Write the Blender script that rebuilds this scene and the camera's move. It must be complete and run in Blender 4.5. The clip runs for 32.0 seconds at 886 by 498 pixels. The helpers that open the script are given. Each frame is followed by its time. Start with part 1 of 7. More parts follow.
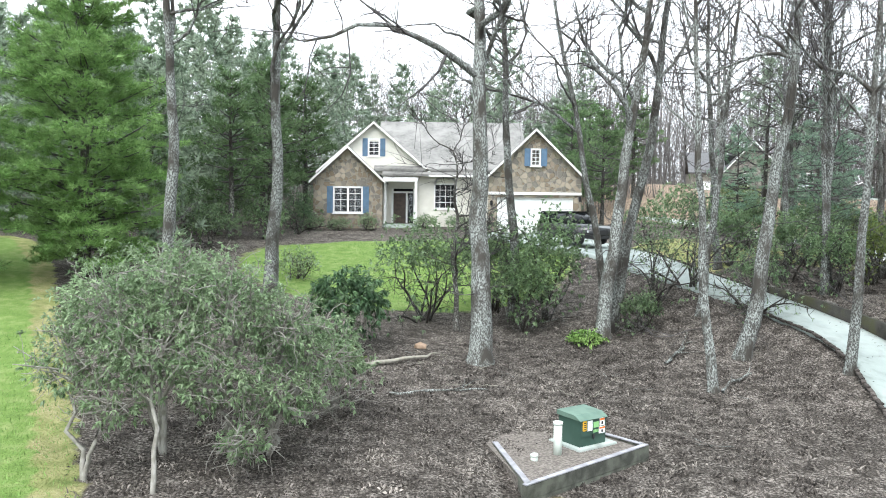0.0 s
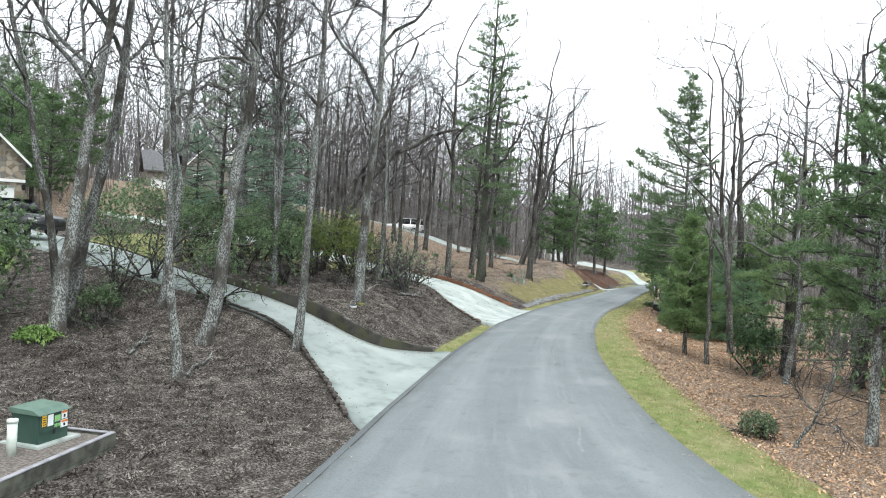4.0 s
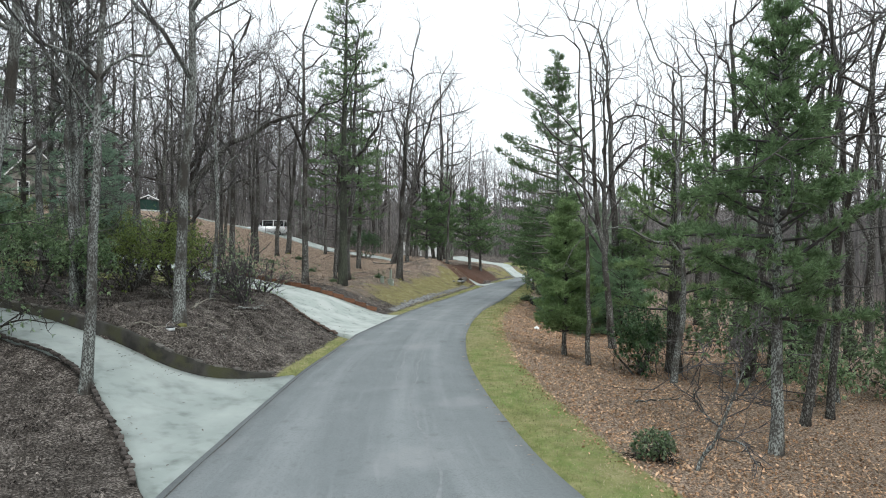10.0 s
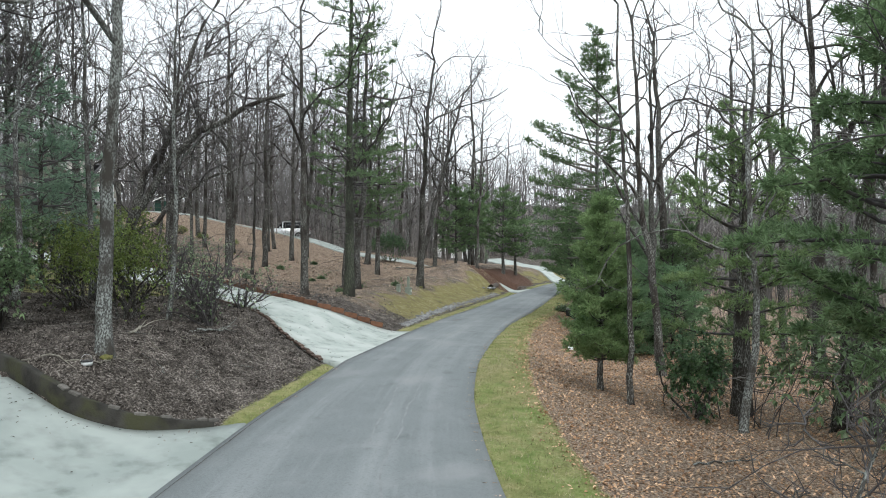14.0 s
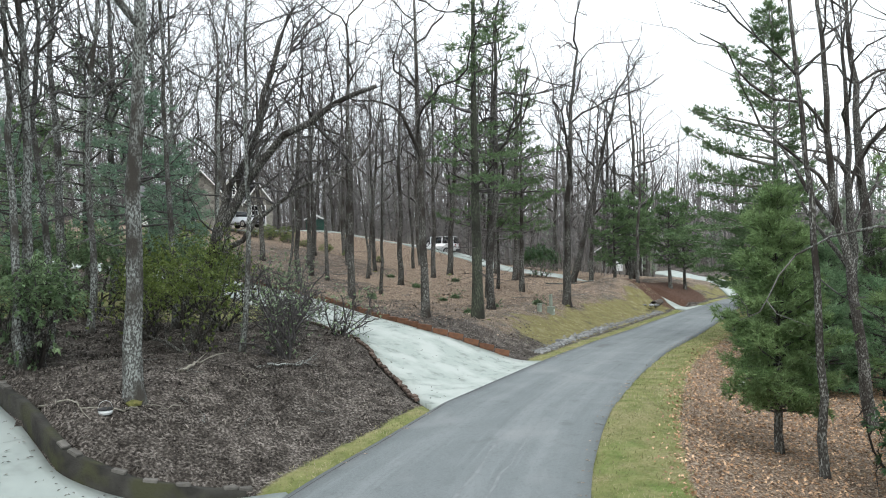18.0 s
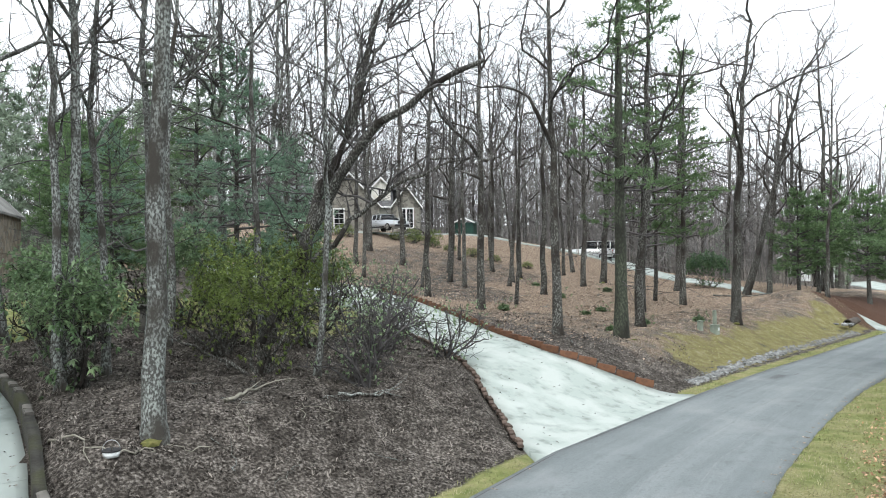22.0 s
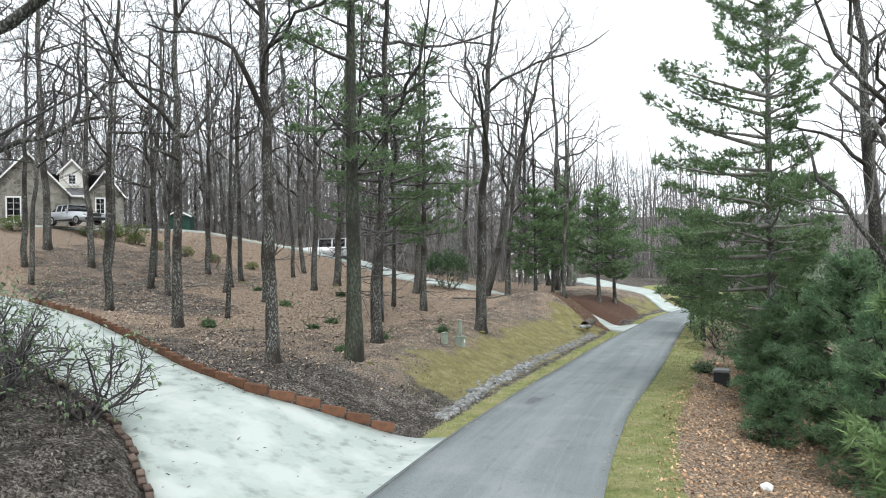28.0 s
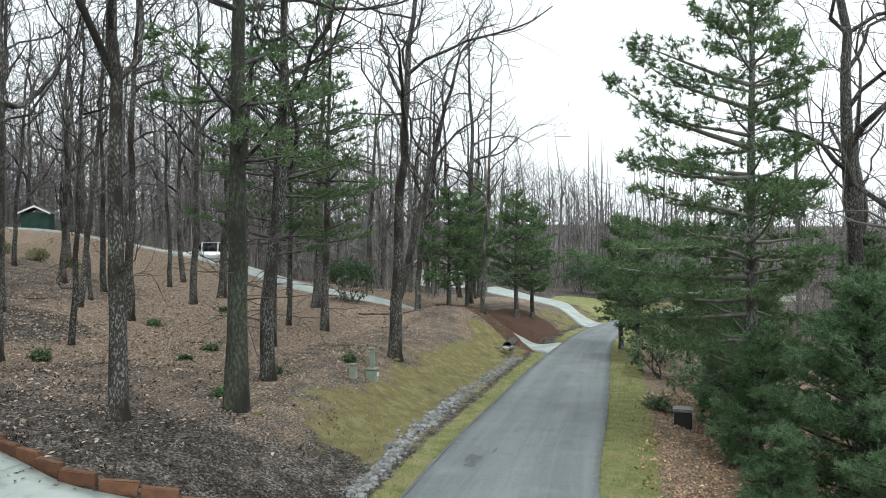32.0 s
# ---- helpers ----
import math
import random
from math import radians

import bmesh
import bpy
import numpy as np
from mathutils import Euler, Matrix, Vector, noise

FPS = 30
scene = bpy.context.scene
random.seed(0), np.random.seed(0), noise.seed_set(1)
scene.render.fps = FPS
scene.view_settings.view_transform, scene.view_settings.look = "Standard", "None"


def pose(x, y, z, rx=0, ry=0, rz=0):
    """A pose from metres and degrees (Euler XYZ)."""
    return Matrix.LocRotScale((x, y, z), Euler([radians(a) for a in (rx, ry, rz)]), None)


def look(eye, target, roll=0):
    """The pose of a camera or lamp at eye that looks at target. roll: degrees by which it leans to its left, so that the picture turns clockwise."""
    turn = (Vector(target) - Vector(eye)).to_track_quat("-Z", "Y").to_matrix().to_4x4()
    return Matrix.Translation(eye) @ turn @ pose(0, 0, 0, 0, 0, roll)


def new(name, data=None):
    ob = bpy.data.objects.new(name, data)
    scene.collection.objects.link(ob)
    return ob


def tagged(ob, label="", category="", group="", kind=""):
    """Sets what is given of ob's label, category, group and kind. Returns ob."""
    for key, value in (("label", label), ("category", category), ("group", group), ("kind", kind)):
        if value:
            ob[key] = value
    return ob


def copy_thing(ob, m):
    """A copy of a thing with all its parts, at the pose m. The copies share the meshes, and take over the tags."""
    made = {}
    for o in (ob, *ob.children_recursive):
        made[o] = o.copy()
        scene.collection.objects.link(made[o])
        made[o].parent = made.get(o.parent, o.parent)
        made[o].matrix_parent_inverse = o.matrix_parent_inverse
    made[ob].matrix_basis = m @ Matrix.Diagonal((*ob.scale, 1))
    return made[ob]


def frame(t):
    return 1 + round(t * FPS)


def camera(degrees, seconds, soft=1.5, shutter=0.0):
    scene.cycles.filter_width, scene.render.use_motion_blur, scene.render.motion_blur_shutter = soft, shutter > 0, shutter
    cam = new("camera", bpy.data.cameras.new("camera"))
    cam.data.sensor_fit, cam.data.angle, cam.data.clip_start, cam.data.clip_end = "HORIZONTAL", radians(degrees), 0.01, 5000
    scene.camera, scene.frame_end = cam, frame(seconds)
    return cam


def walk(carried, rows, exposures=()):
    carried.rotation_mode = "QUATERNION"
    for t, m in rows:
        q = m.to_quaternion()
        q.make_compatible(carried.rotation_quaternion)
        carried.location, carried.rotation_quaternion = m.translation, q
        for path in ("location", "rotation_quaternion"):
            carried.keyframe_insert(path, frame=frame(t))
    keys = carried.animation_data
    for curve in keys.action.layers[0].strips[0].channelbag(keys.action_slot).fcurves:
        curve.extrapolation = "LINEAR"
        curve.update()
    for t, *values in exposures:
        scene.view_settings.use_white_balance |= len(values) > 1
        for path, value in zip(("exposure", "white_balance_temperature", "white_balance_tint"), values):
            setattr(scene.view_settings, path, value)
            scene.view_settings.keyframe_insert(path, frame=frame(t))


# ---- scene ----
cam = camera(60.3, 32.0, 1.0)

PATH = [
    (0, (-0.067, 0.016, 5.346), (-0.039, 10.003, 4.826), 0.67),
    (0.5, (-0.043, 0.062, 5.370), (0.066, 10.048, 4.851), 0.59),
    (1, (-0.017, 0.056, 5.380), (0.551, 10.026, 4.859), 0.75),
    (1.5, (0.016, 0.049, 5.330), (1.548, 9.919, 4.833), 0.88),
    (2, (0.121, 0.055, 5.199), (2.604, 9.731, 4.740), 1.07),
    (2.5, (0.239, 0.054, 5.005), (3.697, 9.429, 4.629), 1.57),
    (3, (0.042, -0.033, 4.876), (4.567, 8.879, 4.566), 2.14),
    (3.5, (-0.440, -0.245, 4.839), (5.110, 8.070, 4.589), 2.77),
    (4, (-0.710, -0.350, 4.893), (5.695, 7.326, 4.648), 3.12),
    (4.5, (-0.834, -0.176, 4.924), (6.362, 6.765, 4.687), 3.58),
    (6.5, (-0.718, 1.562, 4.577), (8.204, 6.078, 4.525), 3.49),
    (7, (-0.525, 1.640, 4.627), (8.334, 6.277, 4.530), 3.13),
    (8, (0.267, 1.794, 4.810), (9.026, 6.616, 4.649), 2.41),
    (8.5, (0.979, 1.788, 4.854), (9.347, 7.260, 4.657), 1.87),
    (9, (1.845, 1.865, 4.877), (9.754, 7.982, 4.674), 1.37),
    (10, (3.428, 2.250, 4.876), (10.939, 8.848, 4.655), 0.39),
    (11, (4.756, 2.892, 4.882), (12.191, 9.576, 4.667), 0.00),
    (12, (6.131, 3.496, 4.920), (13.443, 10.315, 4.708), 0.07),
    (13, (7.541, 4.500, 4.960), (14.765, 11.410, 4.726), 0.24),
    (13.5, (8.250, 4.947, 4.993), (15.442, 11.892, 4.754), 0.24),
    (15.5, (11.101, 6.141, 5.025), (17.505, 13.820, 4.915), -0.73),
    (16, (11.798, 6.403, 5.061), (17.850, 14.363, 4.978), -0.83),
    (17, (12.919, 7.048, 5.003), (18.704, 15.205, 4.974), -1.31),
    (18, (13.933, 8.052, 4.915), (19.284, 16.499, 4.905), -1.45),
    (19, (15.089, 9.205, 4.883), (19.884, 17.980, 4.854), -1.33),
    (20, (15.761, 9.945, 4.961), (20.778, 18.596, 4.937), -0.76),
    (20.5, (16.255, 10.415, 5.021), (20.914, 19.263, 4.971), -0.73),
    (21, (16.773, 10.870, 5.060), (20.991, 19.937, 5.020), -0.64),
    (21.5, (17.158, 11.108, 5.044), (21.087, 20.304, 5.083), -0.76),
    (22, (17.511, 11.157, 4.980), (20.884, 20.570, 5.066), -0.91),
    (22.5, (17.652, 11.190, 4.912), (20.811, 20.678, 4.988), -0.63),
    (23, (17.598, 11.264, 4.844), (20.877, 20.710, 4.918), -0.33),
    (23.5, (17.594, 11.563, 4.903), (21.091, 20.931, 4.874), -0.07),
    (24, (17.701, 11.896, 4.986), (21.587, 21.110, 4.906), 0.22),
    (24.5, (17.847, 12.317, 5.059), (22.246, 21.297, 5.013), 0.15),
    (26.5, (19.825, 15.097, 5.215), (25.165, 23.552, 5.173), -1.05),
    (27, (20.394, 15.791, 5.219), (26.256, 23.892, 5.166), -0.96),
    (27.5, (20.904, 16.376, 5.192), (27.181, 24.161, 5.162), -0.71),
    (28, (21.381, 16.837, 5.174), (27.691, 24.594, 5.155), -0.94),
    (29, (22.438, 17.727, 5.175), (28.955, 25.312, 5.170), -0.75),
    (30, (23.369, 19.122, 5.226), (30.352, 26.280, 5.207), -0.24),
    (31, (24.063, 20.632, 5.327), (31.573, 27.236, 5.307), 0.20),
    (32, (24.644, 21.632, 5.435), (31.953, 28.457, 5.461), 0.02),
]
walk(cam, [(t, look(eye, target, roll)) for t, eye, target, roll in PATH],
     [(0, 1.56, 6280, 9), (1.5, 1.55, 6280, 8), (3, 1.25, 6300, 9), (4.5, 0.9, 6350, 9), (7, 0.38, 6350, 9), (10, 0.48, 6350, 9), (13, 0.54, 6350, 9), (16, 0.63, 6350, 9), (19, 0.75, 6350, 9), (23, 0.97, 6350, 9), (28, 0.9, 6350, 9), (31, 0.57, 6350, 8), (32, 0.5, 6350, 7)])

# ---- light ----
world = bpy.data.worlds.new("world")
scene.world = world
world.use_nodes = True
wn, wl = world.node_tree.nodes, world.node_tree.links
sky = wn.new("ShaderNodeTexSky")
sky.sky_type = 'NISHITA'
sky.sun_disc = False
sky.sun_elevation, sky.sun_rotation = radians(48), radians(200)
sky.dust_density, sky.air_density = 4.0, 1.0
cloud = wn.new("ShaderNodeMix")
cloud.data_type = 'RGBA'
cloud.inputs[0].default_value = 0.9
cloud.inputs[7].default_value = (9.2, 9.7, 10.0, 1)
wl.new(sky.outputs[0], cloud.inputs[6])
wl.new(cloud.outputs[2], wn["Background"].inputs[0])
wn["Background"].inputs[1].default_value = 0.105
sun = new("sun", bpy.data.lights.new("sun", 'SUN'))
sun.data.energy, sun.data.angle, sun.data.color = 1.1, radians(30), (1.0, 0.98, 0.94)
sun.matrix_world = look((0, 0, 60), (14, 34, 0))


# ---- materials ----
def mat(name, color, rough=0.8, metal=0.0, second=None, scale=3.0, detail=6.0, lo=0.4, hi=0.62, bump=0.0, bump_scale=40.0, rand=0.0, third=None, third_scale=0.6, coat=0.0, spec=0.35, grain=None):
    """A material: base colour, a second colour by fine noise, a third by broad noise, relief, and a change of value from object to object."""
    m = bpy.data.materials.new(name)
    m.use_nodes = True
    n, l = m.node_tree.nodes, m.node_tree.links
    b = n["Principled BSDF"]
    b.inputs["Roughness"].default_value, b.inputs["Metallic"].default_value = rough, metal
    b.inputs["Coat Weight"].default_value = coat
    b.inputs["Specular IOR Level"].default_value = spec
    co = n.new("ShaderNodeTexCoord")
    place = co.outputs["Object"]
    if grain:
        mp = n.new("ShaderNodeMapping")
        mp.inputs["Scale"].default_value = (1, 1, grain)
        l.new(place, mp.inputs["Vector"])
        place = mp.outputs[0]
    out = None
    rgb = n.new("ShaderNodeRGB")
    rgb.outputs[0].default_value = (*color, 1)
    out = rgb.outputs[0]

    def layer(col, sc, a, z, det):
        nonlocal out
        t = n.new("ShaderNodeTexNoise")
        t.inputs["Scale"].default_value, t.inputs["Detail"].default_value = sc, det
        l.new(place, t.inputs["Vector"])
        r = n.new("ShaderNodeMapRange")
        r.inputs[1].default_value, r.inputs[2].default_value = a, z
        l.new(t.outputs["Fac"], r.inputs[0])
        x = n.new("ShaderNodeMix")
        x.data_type = 'RGBA'
        l.new(r.outputs[0], x.inputs[0])
        l.new(out, x.inputs[6])
        x.inputs[7].default_value = (*col, 1)
        out = x.outputs[2]
    if second:
        layer(second, scale, lo, hi, detail)
    if third:
        layer(third, third_scale, 0.44, 0.62, 4.0)
    if rand:
        info = n.new("ShaderNodeObjectInfo")
        r = n.new("ShaderNodeMapRange")
        r.inputs[3].default_value, r.inputs[4].default_value = 1 - rand, 1 + rand
        l.new(info.outputs["Random"], r.inputs[0])
        h = n.new("ShaderNodeHueSaturation")
        l.new(r.outputs[0], h.inputs["Value"])
        l.new(out, h.inputs["Color"])
        out = h.outputs[0]
    l.new(out, b.inputs["Base Color"])
    if bump:
        t = n.new("ShaderNodeTexNoise")
        t.inputs["Scale"].default_value, t.inputs["Detail"].default_value = bump_scale, 5
        l.new(place, t.inputs["Vector"])
        bp = n.new("ShaderNodeBump")
        bp.inputs["Strength"].default_value = bump
        bp.inputs["Distance"].default_value = 0.03
        l.new(t.outputs["Fac"], bp.inputs["Height"])
        l.new(bp.outputs[0], b.inputs["Normal"])
    return m


def island_tint(m, amount):
    """Lets the colour of every loose piece of a joined mesh vary."""
    n, l = m.node_tree.nodes, m.node_tree.links
    b = n["Principled BSDF"]
    src = b.inputs["Base Color"].links[0].from_socket
    g = n.new("ShaderNodeNewGeometry")
    r = n.new("ShaderNodeMapRange")
    r.inputs[3].default_value, r.inputs[4].default_value = 1 - amount, 1 + amount
    l.new(g.outputs["Random Per Island"], r.inputs[0])
    h = n.new("ShaderNodeHueSaturation")
    l.new(r.outputs[0], h.inputs["Value"])
    l.new(src, h.inputs["Color"])
    l.new(h.outputs[0], b.inputs["Base Color"])
    return m


def translucent(m, amount=0.45):
    """Leaves that let some light through."""
    n, l = m.node_tree.nodes, m.node_tree.links
    b, out = n["Principled BSDF"], n["Material Output"]
    t, x = n.new("ShaderNodeBsdfTranslucent"), n.new("ShaderNodeMixShader")
    x.inputs[0].default_value = amount
    l.new(b.inputs["Base Color"].links[0].from_socket, t.inputs["Color"])
    l.new(b.outputs[0], x.inputs[1])
    l.new(t.outputs[0], x.inputs[2])
    l.new(x.outputs[0], out.inputs["Surface"])
    return m


M_CONCRETE = mat("concrete", (0.345, 0.39, 0.366), 0.85, second=(0.19, 0.215, 0.197), scale=2.6, detail=9, lo=0.5, hi=0.74, bump=0.2, bump_scale=90, third=(0.43, 0.468, 0.445), third_scale=1.0)
M_CONCRETE_OLD = mat("old_concrete", (0.255, 0.295, 0.28), 0.88, second=(0.145, 0.168, 0.157), scale=2.0, detail=9, lo=0.48, hi=0.74, bump=0.15, bump_scale=90, third=(0.33, 0.37, 0.352), third_scale=0.4)
M_BARK = mat("bark", (0.05, 0.047, 0.042), 0.95, second=(0.25, 0.255, 0.235), scale=26, lo=0.49, hi=0.63, bump=1.0, bump_scale=26, grain=0.45, rand=0.3, third=(0.03, 0.025, 0.021), third_scale=1.6)
M_STEM = mat("pale_shrub_stem", (0.2, 0.19, 0.165), 0.9, second=(0.32, 0.31, 0.28), scale=6, rand=0.2, bump=0.4)
M_BARK_GREY = mat("grey_bark", (0.075, 0.075, 0.07), 0.95, second=(0.32, 0.345, 0.325), scale=26, lo=0.45, hi=0.59, bump=1.0, bump_scale=26, grain=0.55, rand=0.22, third=(0.055, 0.05, 0.043), third_scale=1.8)
M_BARK_MOSS = mat("mossy_bark", (0.045, 0.05, 0.038), 0.95, second=(0.115, 0.13, 0.092), scale=18, lo=0.44, hi=0.66, bump=1.0, bump_scale=24, grain=0.45, third=(0.03, 0.03, 0.024), third_scale=1.2)
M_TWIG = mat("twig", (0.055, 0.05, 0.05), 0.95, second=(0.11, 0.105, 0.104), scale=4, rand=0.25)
# twigs again, paler and greyer: the haze of distance is in the colour
M_TWIG_HAZED = mat("hazed_twig", (0.125, 0.117, 0.115), 0.95, second=(0.2, 0.19, 0.185), scale=0.3)
M_NEEDLE_DARK = island_tint(mat("dark_pine_needles", (0.1, 0.165, 0.075), 0.6, second=(0.17, 0.25, 0.12), scale=1.2, rand=0.25), 0.4)
M_NEEDLE = island_tint(mat("pine_needles", (0.135, 0.215, 0.1), 0.6, second=(0.225, 0.33, 0.17), scale=1.2, rand=0.25), 0.4)
M_NEEDLE_WOOD = island_tint(mat("light_pine_needles", (0.17, 0.265, 0.11), 0.6, second=(0.28, 0.39, 0.18), scale=1.0, rand=0.15), 0.4)
M_NEEDLE_YOUNG = island_tint(mat("young_pine_needles", (0.14, 0.24, 0.125), 0.6, second=(0.235, 0.35, 0.2), scale=1.0, rand=0.15), 0.4)
M_NEEDLE_SOFT = island_tint(mat("soft_pine_needles", (0.17, 0.3, 0.09), 0.6, second=(0.27, 0.42, 0.16), scale=1.0, rand=0.15), 0.4)
# needle colour lightened and greyed to carry haze over the farther pines
M_NEEDLE_HAZED = island_tint(mat("hazed_pine_needles", (0.2, 0.262, 0.19), 0.7, second=(0.3, 0.36, 0.27), scale=0.5), 0.4)
# brush colour paled too, for the haze over the far undergrowth
M_BRUSH = island_tint(mat("hazed_brush", (0.15, 0.138, 0.13), 0.95, second=(0.24, 0.225, 0.21), scale=0.4), 0.45)
M_HEMLOCK = island_tint(mat("hemlock_needles", (0.15, 0.24, 0.17), 0.6, second=(0.25, 0.35, 0.255), scale=0.8, rand=0.25), 0.4)
M_LEAF = island_tint(mat("rhododendron_leaf", (0.15, 0.225, 0.115), 0.5, second=(0.27, 0.35, 0.21), scale=2.0, rand=0.2, spec=0.5), 0.45)
M_LEAF_MID = island_tint(mat("laurel_leaf", (0.115, 0.185, 0.09), 0.45, second=(0.2, 0.28, 0.145), scale=2.0, rand=0.2, spec=0.5), 0.45)
M_LEAF_DARK = island_tint(mat("dark_laurel_leaf", (0.05, 0.105, 0.05), 0.45, second=(0.095, 0.16, 0.07), scale=2.0, rand=0.2, spec=0.5), 0.45)
M_LEAF_HOLLY = island_tint(mat("yellow_green_leaf", (0.13, 0.18, 0.05), 0.5, second=(0.2, 0.255, 0.075), scale=2.0, rand=0.2), 0.45)
for leaf in (M_NEEDLE_WOOD, M_NEEDLE_DARK, M_NEEDLE, M_NEEDLE_YOUNG, M_NEEDLE_SOFT, M_HEMLOCK, M_NEEDLE_HAZED, M_LEAF, M_LEAF_MID, M_LEAF_DARK, M_LEAF_HOLLY):
    translucent(leaf)
M_LITTER = island_tint(mat("dry_leaf", (0.34, 0.2, 0.11), 0.9, second=(0.56, 0.385, 0.25), scale=3), 0.5)
M_LITTER_GREY = island_tint(mat("grey_dry_leaf", (0.31, 0.23, 0.17), 0.9, second=(0.43, 0.345, 0.27), scale=3), 0.5)
M_MULCH_CHIP = island_tint(mat("mulch_chip", (0.07, 0.061, 0.054), 0.95, second=(0.25, 0.225, 0.2), scale=1.7, lo=0.44, hi=0.6, third=(0.05, 0.043, 0.038), third_scale=0.33), 0.6)
M_GRASS = island_tint(mat("grass_blade", (0.185, 0.205, 0.078), 0.8, second=(0.35, 0.33, 0.165), scale=1.4, third=(0.42, 0.385, 0.235), third_scale=0.7), 0.35)
M_LAWN = island_tint(mat("lawn_blade", (0.13, 0.24, 0.055), 0.8, second=(0.2, 0.31, 0.09), scale=0.7), 0.35)
M_STONE = island_tint(mat("ditch_stone", (0.13, 0.13, 0.125), 0.9, second=(0.22, 0.22, 0.21), scale=6, bump=0.4, bump_scale=20), 0.5)


# ---- building helpers ----
def link(name, me, material=None, parent=None, label=""):
    ob = new(name, me)
    if material and not me.materials:
        me.materials.append(material)
    if parent:
        ob.parent = parent
    if label:
        ob["label"] = label
    return ob


def mesh(name, verts, faces, smooth=False):
    me = bpy.data.meshes.new(name)
    me.from_pydata([tuple(map(float, v)) for v in verts], [], [tuple(map(int, f)) for f in faces])
    if smooth:
        me.polygons.foreach_set("use_smooth", [True] * len(me.polygons))
    me.update()
    return me


def np_mesh(name, verts, faces, smooth=False):
    """A mesh from arrays: faces all with the same number of corners."""
    verts, faces = np.asarray(verts, np.float32), np.asarray(faces, np.int32)
    me = bpy.data.meshes.new(name)
    k = faces.shape[1]
    me.vertices.add(len(verts))
    me.vertices.foreach_set("co", verts.ravel())
    me.loops.add(faces.size)
    me.loops.foreach_set("vertex_index", faces.ravel())
    me.polygons.add(len(faces))
    me.polygons.foreach_set("loop_start", np.arange(0, faces.size, k, dtype=np.int32))
    me.polygons.foreach_set("loop_total", np.full(len(faces), k, np.int32))
    if smooth:
        me.polygons.foreach_set("use_smooth", np.ones(len(faces), bool))
    me.update(calc_edges=True)
    me.validate()
    return me


def part(name, bm, material, parent=None, label=""):
    me = bpy.data.meshes.new(name)
    bm.to_mesh(me)
    bm.free()
    return link(name, me, material, parent, label)


def empty(name, x, y, z, turn=0.0):
    ob = new(name)
    ob.empty_display_size = 0.2
    ob.matrix_basis = pose(x, y, z, 0, 0, turn)
    return ob


def box(bm, x0, x1, y0, y1, z0, z1, bevel=0.0, m=None):
    mm = Matrix.Translation(((x0 + x1) / 2, (y0 + y1) / 2, (z0 + z1) / 2)) @ Matrix.Diagonal((x1 - x0, y1 - y0, z1 - z0, 1))
    vs = bmesh.ops.create_cube(bm, size=1, matrix=(m @ mm) if m else mm)["verts"]
    if bevel:
        bmesh.ops.bevel(bm, geom=list({e for v in vs for e in v.link_edges}), offset=bevel, segments=2, affect='EDGES')
    return bm


def boxed(name, dims, material, parent=None, bevel=0.0, label="", m=None):
    return part(name, box(bmesh.new(), *dims, bevel=bevel, m=m), material, parent, label)


def cyl(name, r, h, material, parent=None, at=(0, 0, 0), n=16, r2=None, label="", turn=None):
    bm = bmesh.new()
    m = Matrix.Translation(at) @ (turn or Matrix()) @ Matrix.Translation((0, 0, h / 2))
    bmesh.ops.create_cone(bm, cap_ends=True, segments=n, radius1=r, radius2=r if r2 is None else r2, depth=h, matrix=m)
    for f in bm.faces:
        f.smooth = len(f.verts) == 4
    return part(name, bm, material, parent, label)


def prism(name, outline, y0, y1, material, parent=None, label=""):
    """An outline in x and z, drawn out along y."""
    k = len(outline)
    v = [(x, y0, z) for x, z in outline] + [(x, y1, z) for x, z in outline]
    f = [tuple(range(k)), tuple(range(2 * k - 1, k - 1, -1))] + [(i, i + k, (i + 1) % k + k, (i + 1) % k) for i in range(k)]
    me = mesh(name, v, f)
    bm = bmesh.new()
    bm.from_mesh(me)
    bmesh.ops.recalc_face_normals(bm, faces=bm.faces)
    bm.to_mesh(me)
    bm.free()
    return link(name, me, material, parent, label)


# ---- the lie of the land ----
ROAD_LEFT = [(-30, -9), (-12, 0.5), (-2, 6.5), (8.2, 14.3), (10.9, 16.6), (19.5, 23), (25.1, 26.4), (34, 32.3), (40.7, 36.2), (51, 41.7), (57.5, 45), (69, 50.4), (82, 54.5), (100, 57), (130, 58)]
ROAD_RIGHT = [(-16, -24), (4, -8), (12.5, 2.5), (15.2, 7.5), (18, 12), (21.5, 16.2), (25, 20), (29, 23.4), (35, 27.8), (40.2, 31.2), (46, 34.4), (64, 44.9), (73, 49.3), (85, 52.3), (101, 54), (130, 55)]
DRIVE_1 = ([(11.9, 15.4), (10.9, 16.65), (12.3, 20.6), (13.0, 24.0), (12.9, 26.2), (11.9, 29.0), (10.0, 32.6), (8.2, 36.2), (6.4, 40.5), (4.6, 43.5), (2.8, 46.5), (2.8, 52.2)],
           [(20.4, 22.0), (19.6, 23.1), (16.9, 23.5), (15.4, 24.6), (15.0, 27.0), (14.3, 30.0), (12.9, 33.6), (11.6, 37.2), (10.4, 41.6), (9.7, 45.5), (9.2, 48.5), (9.2, 52.2)])
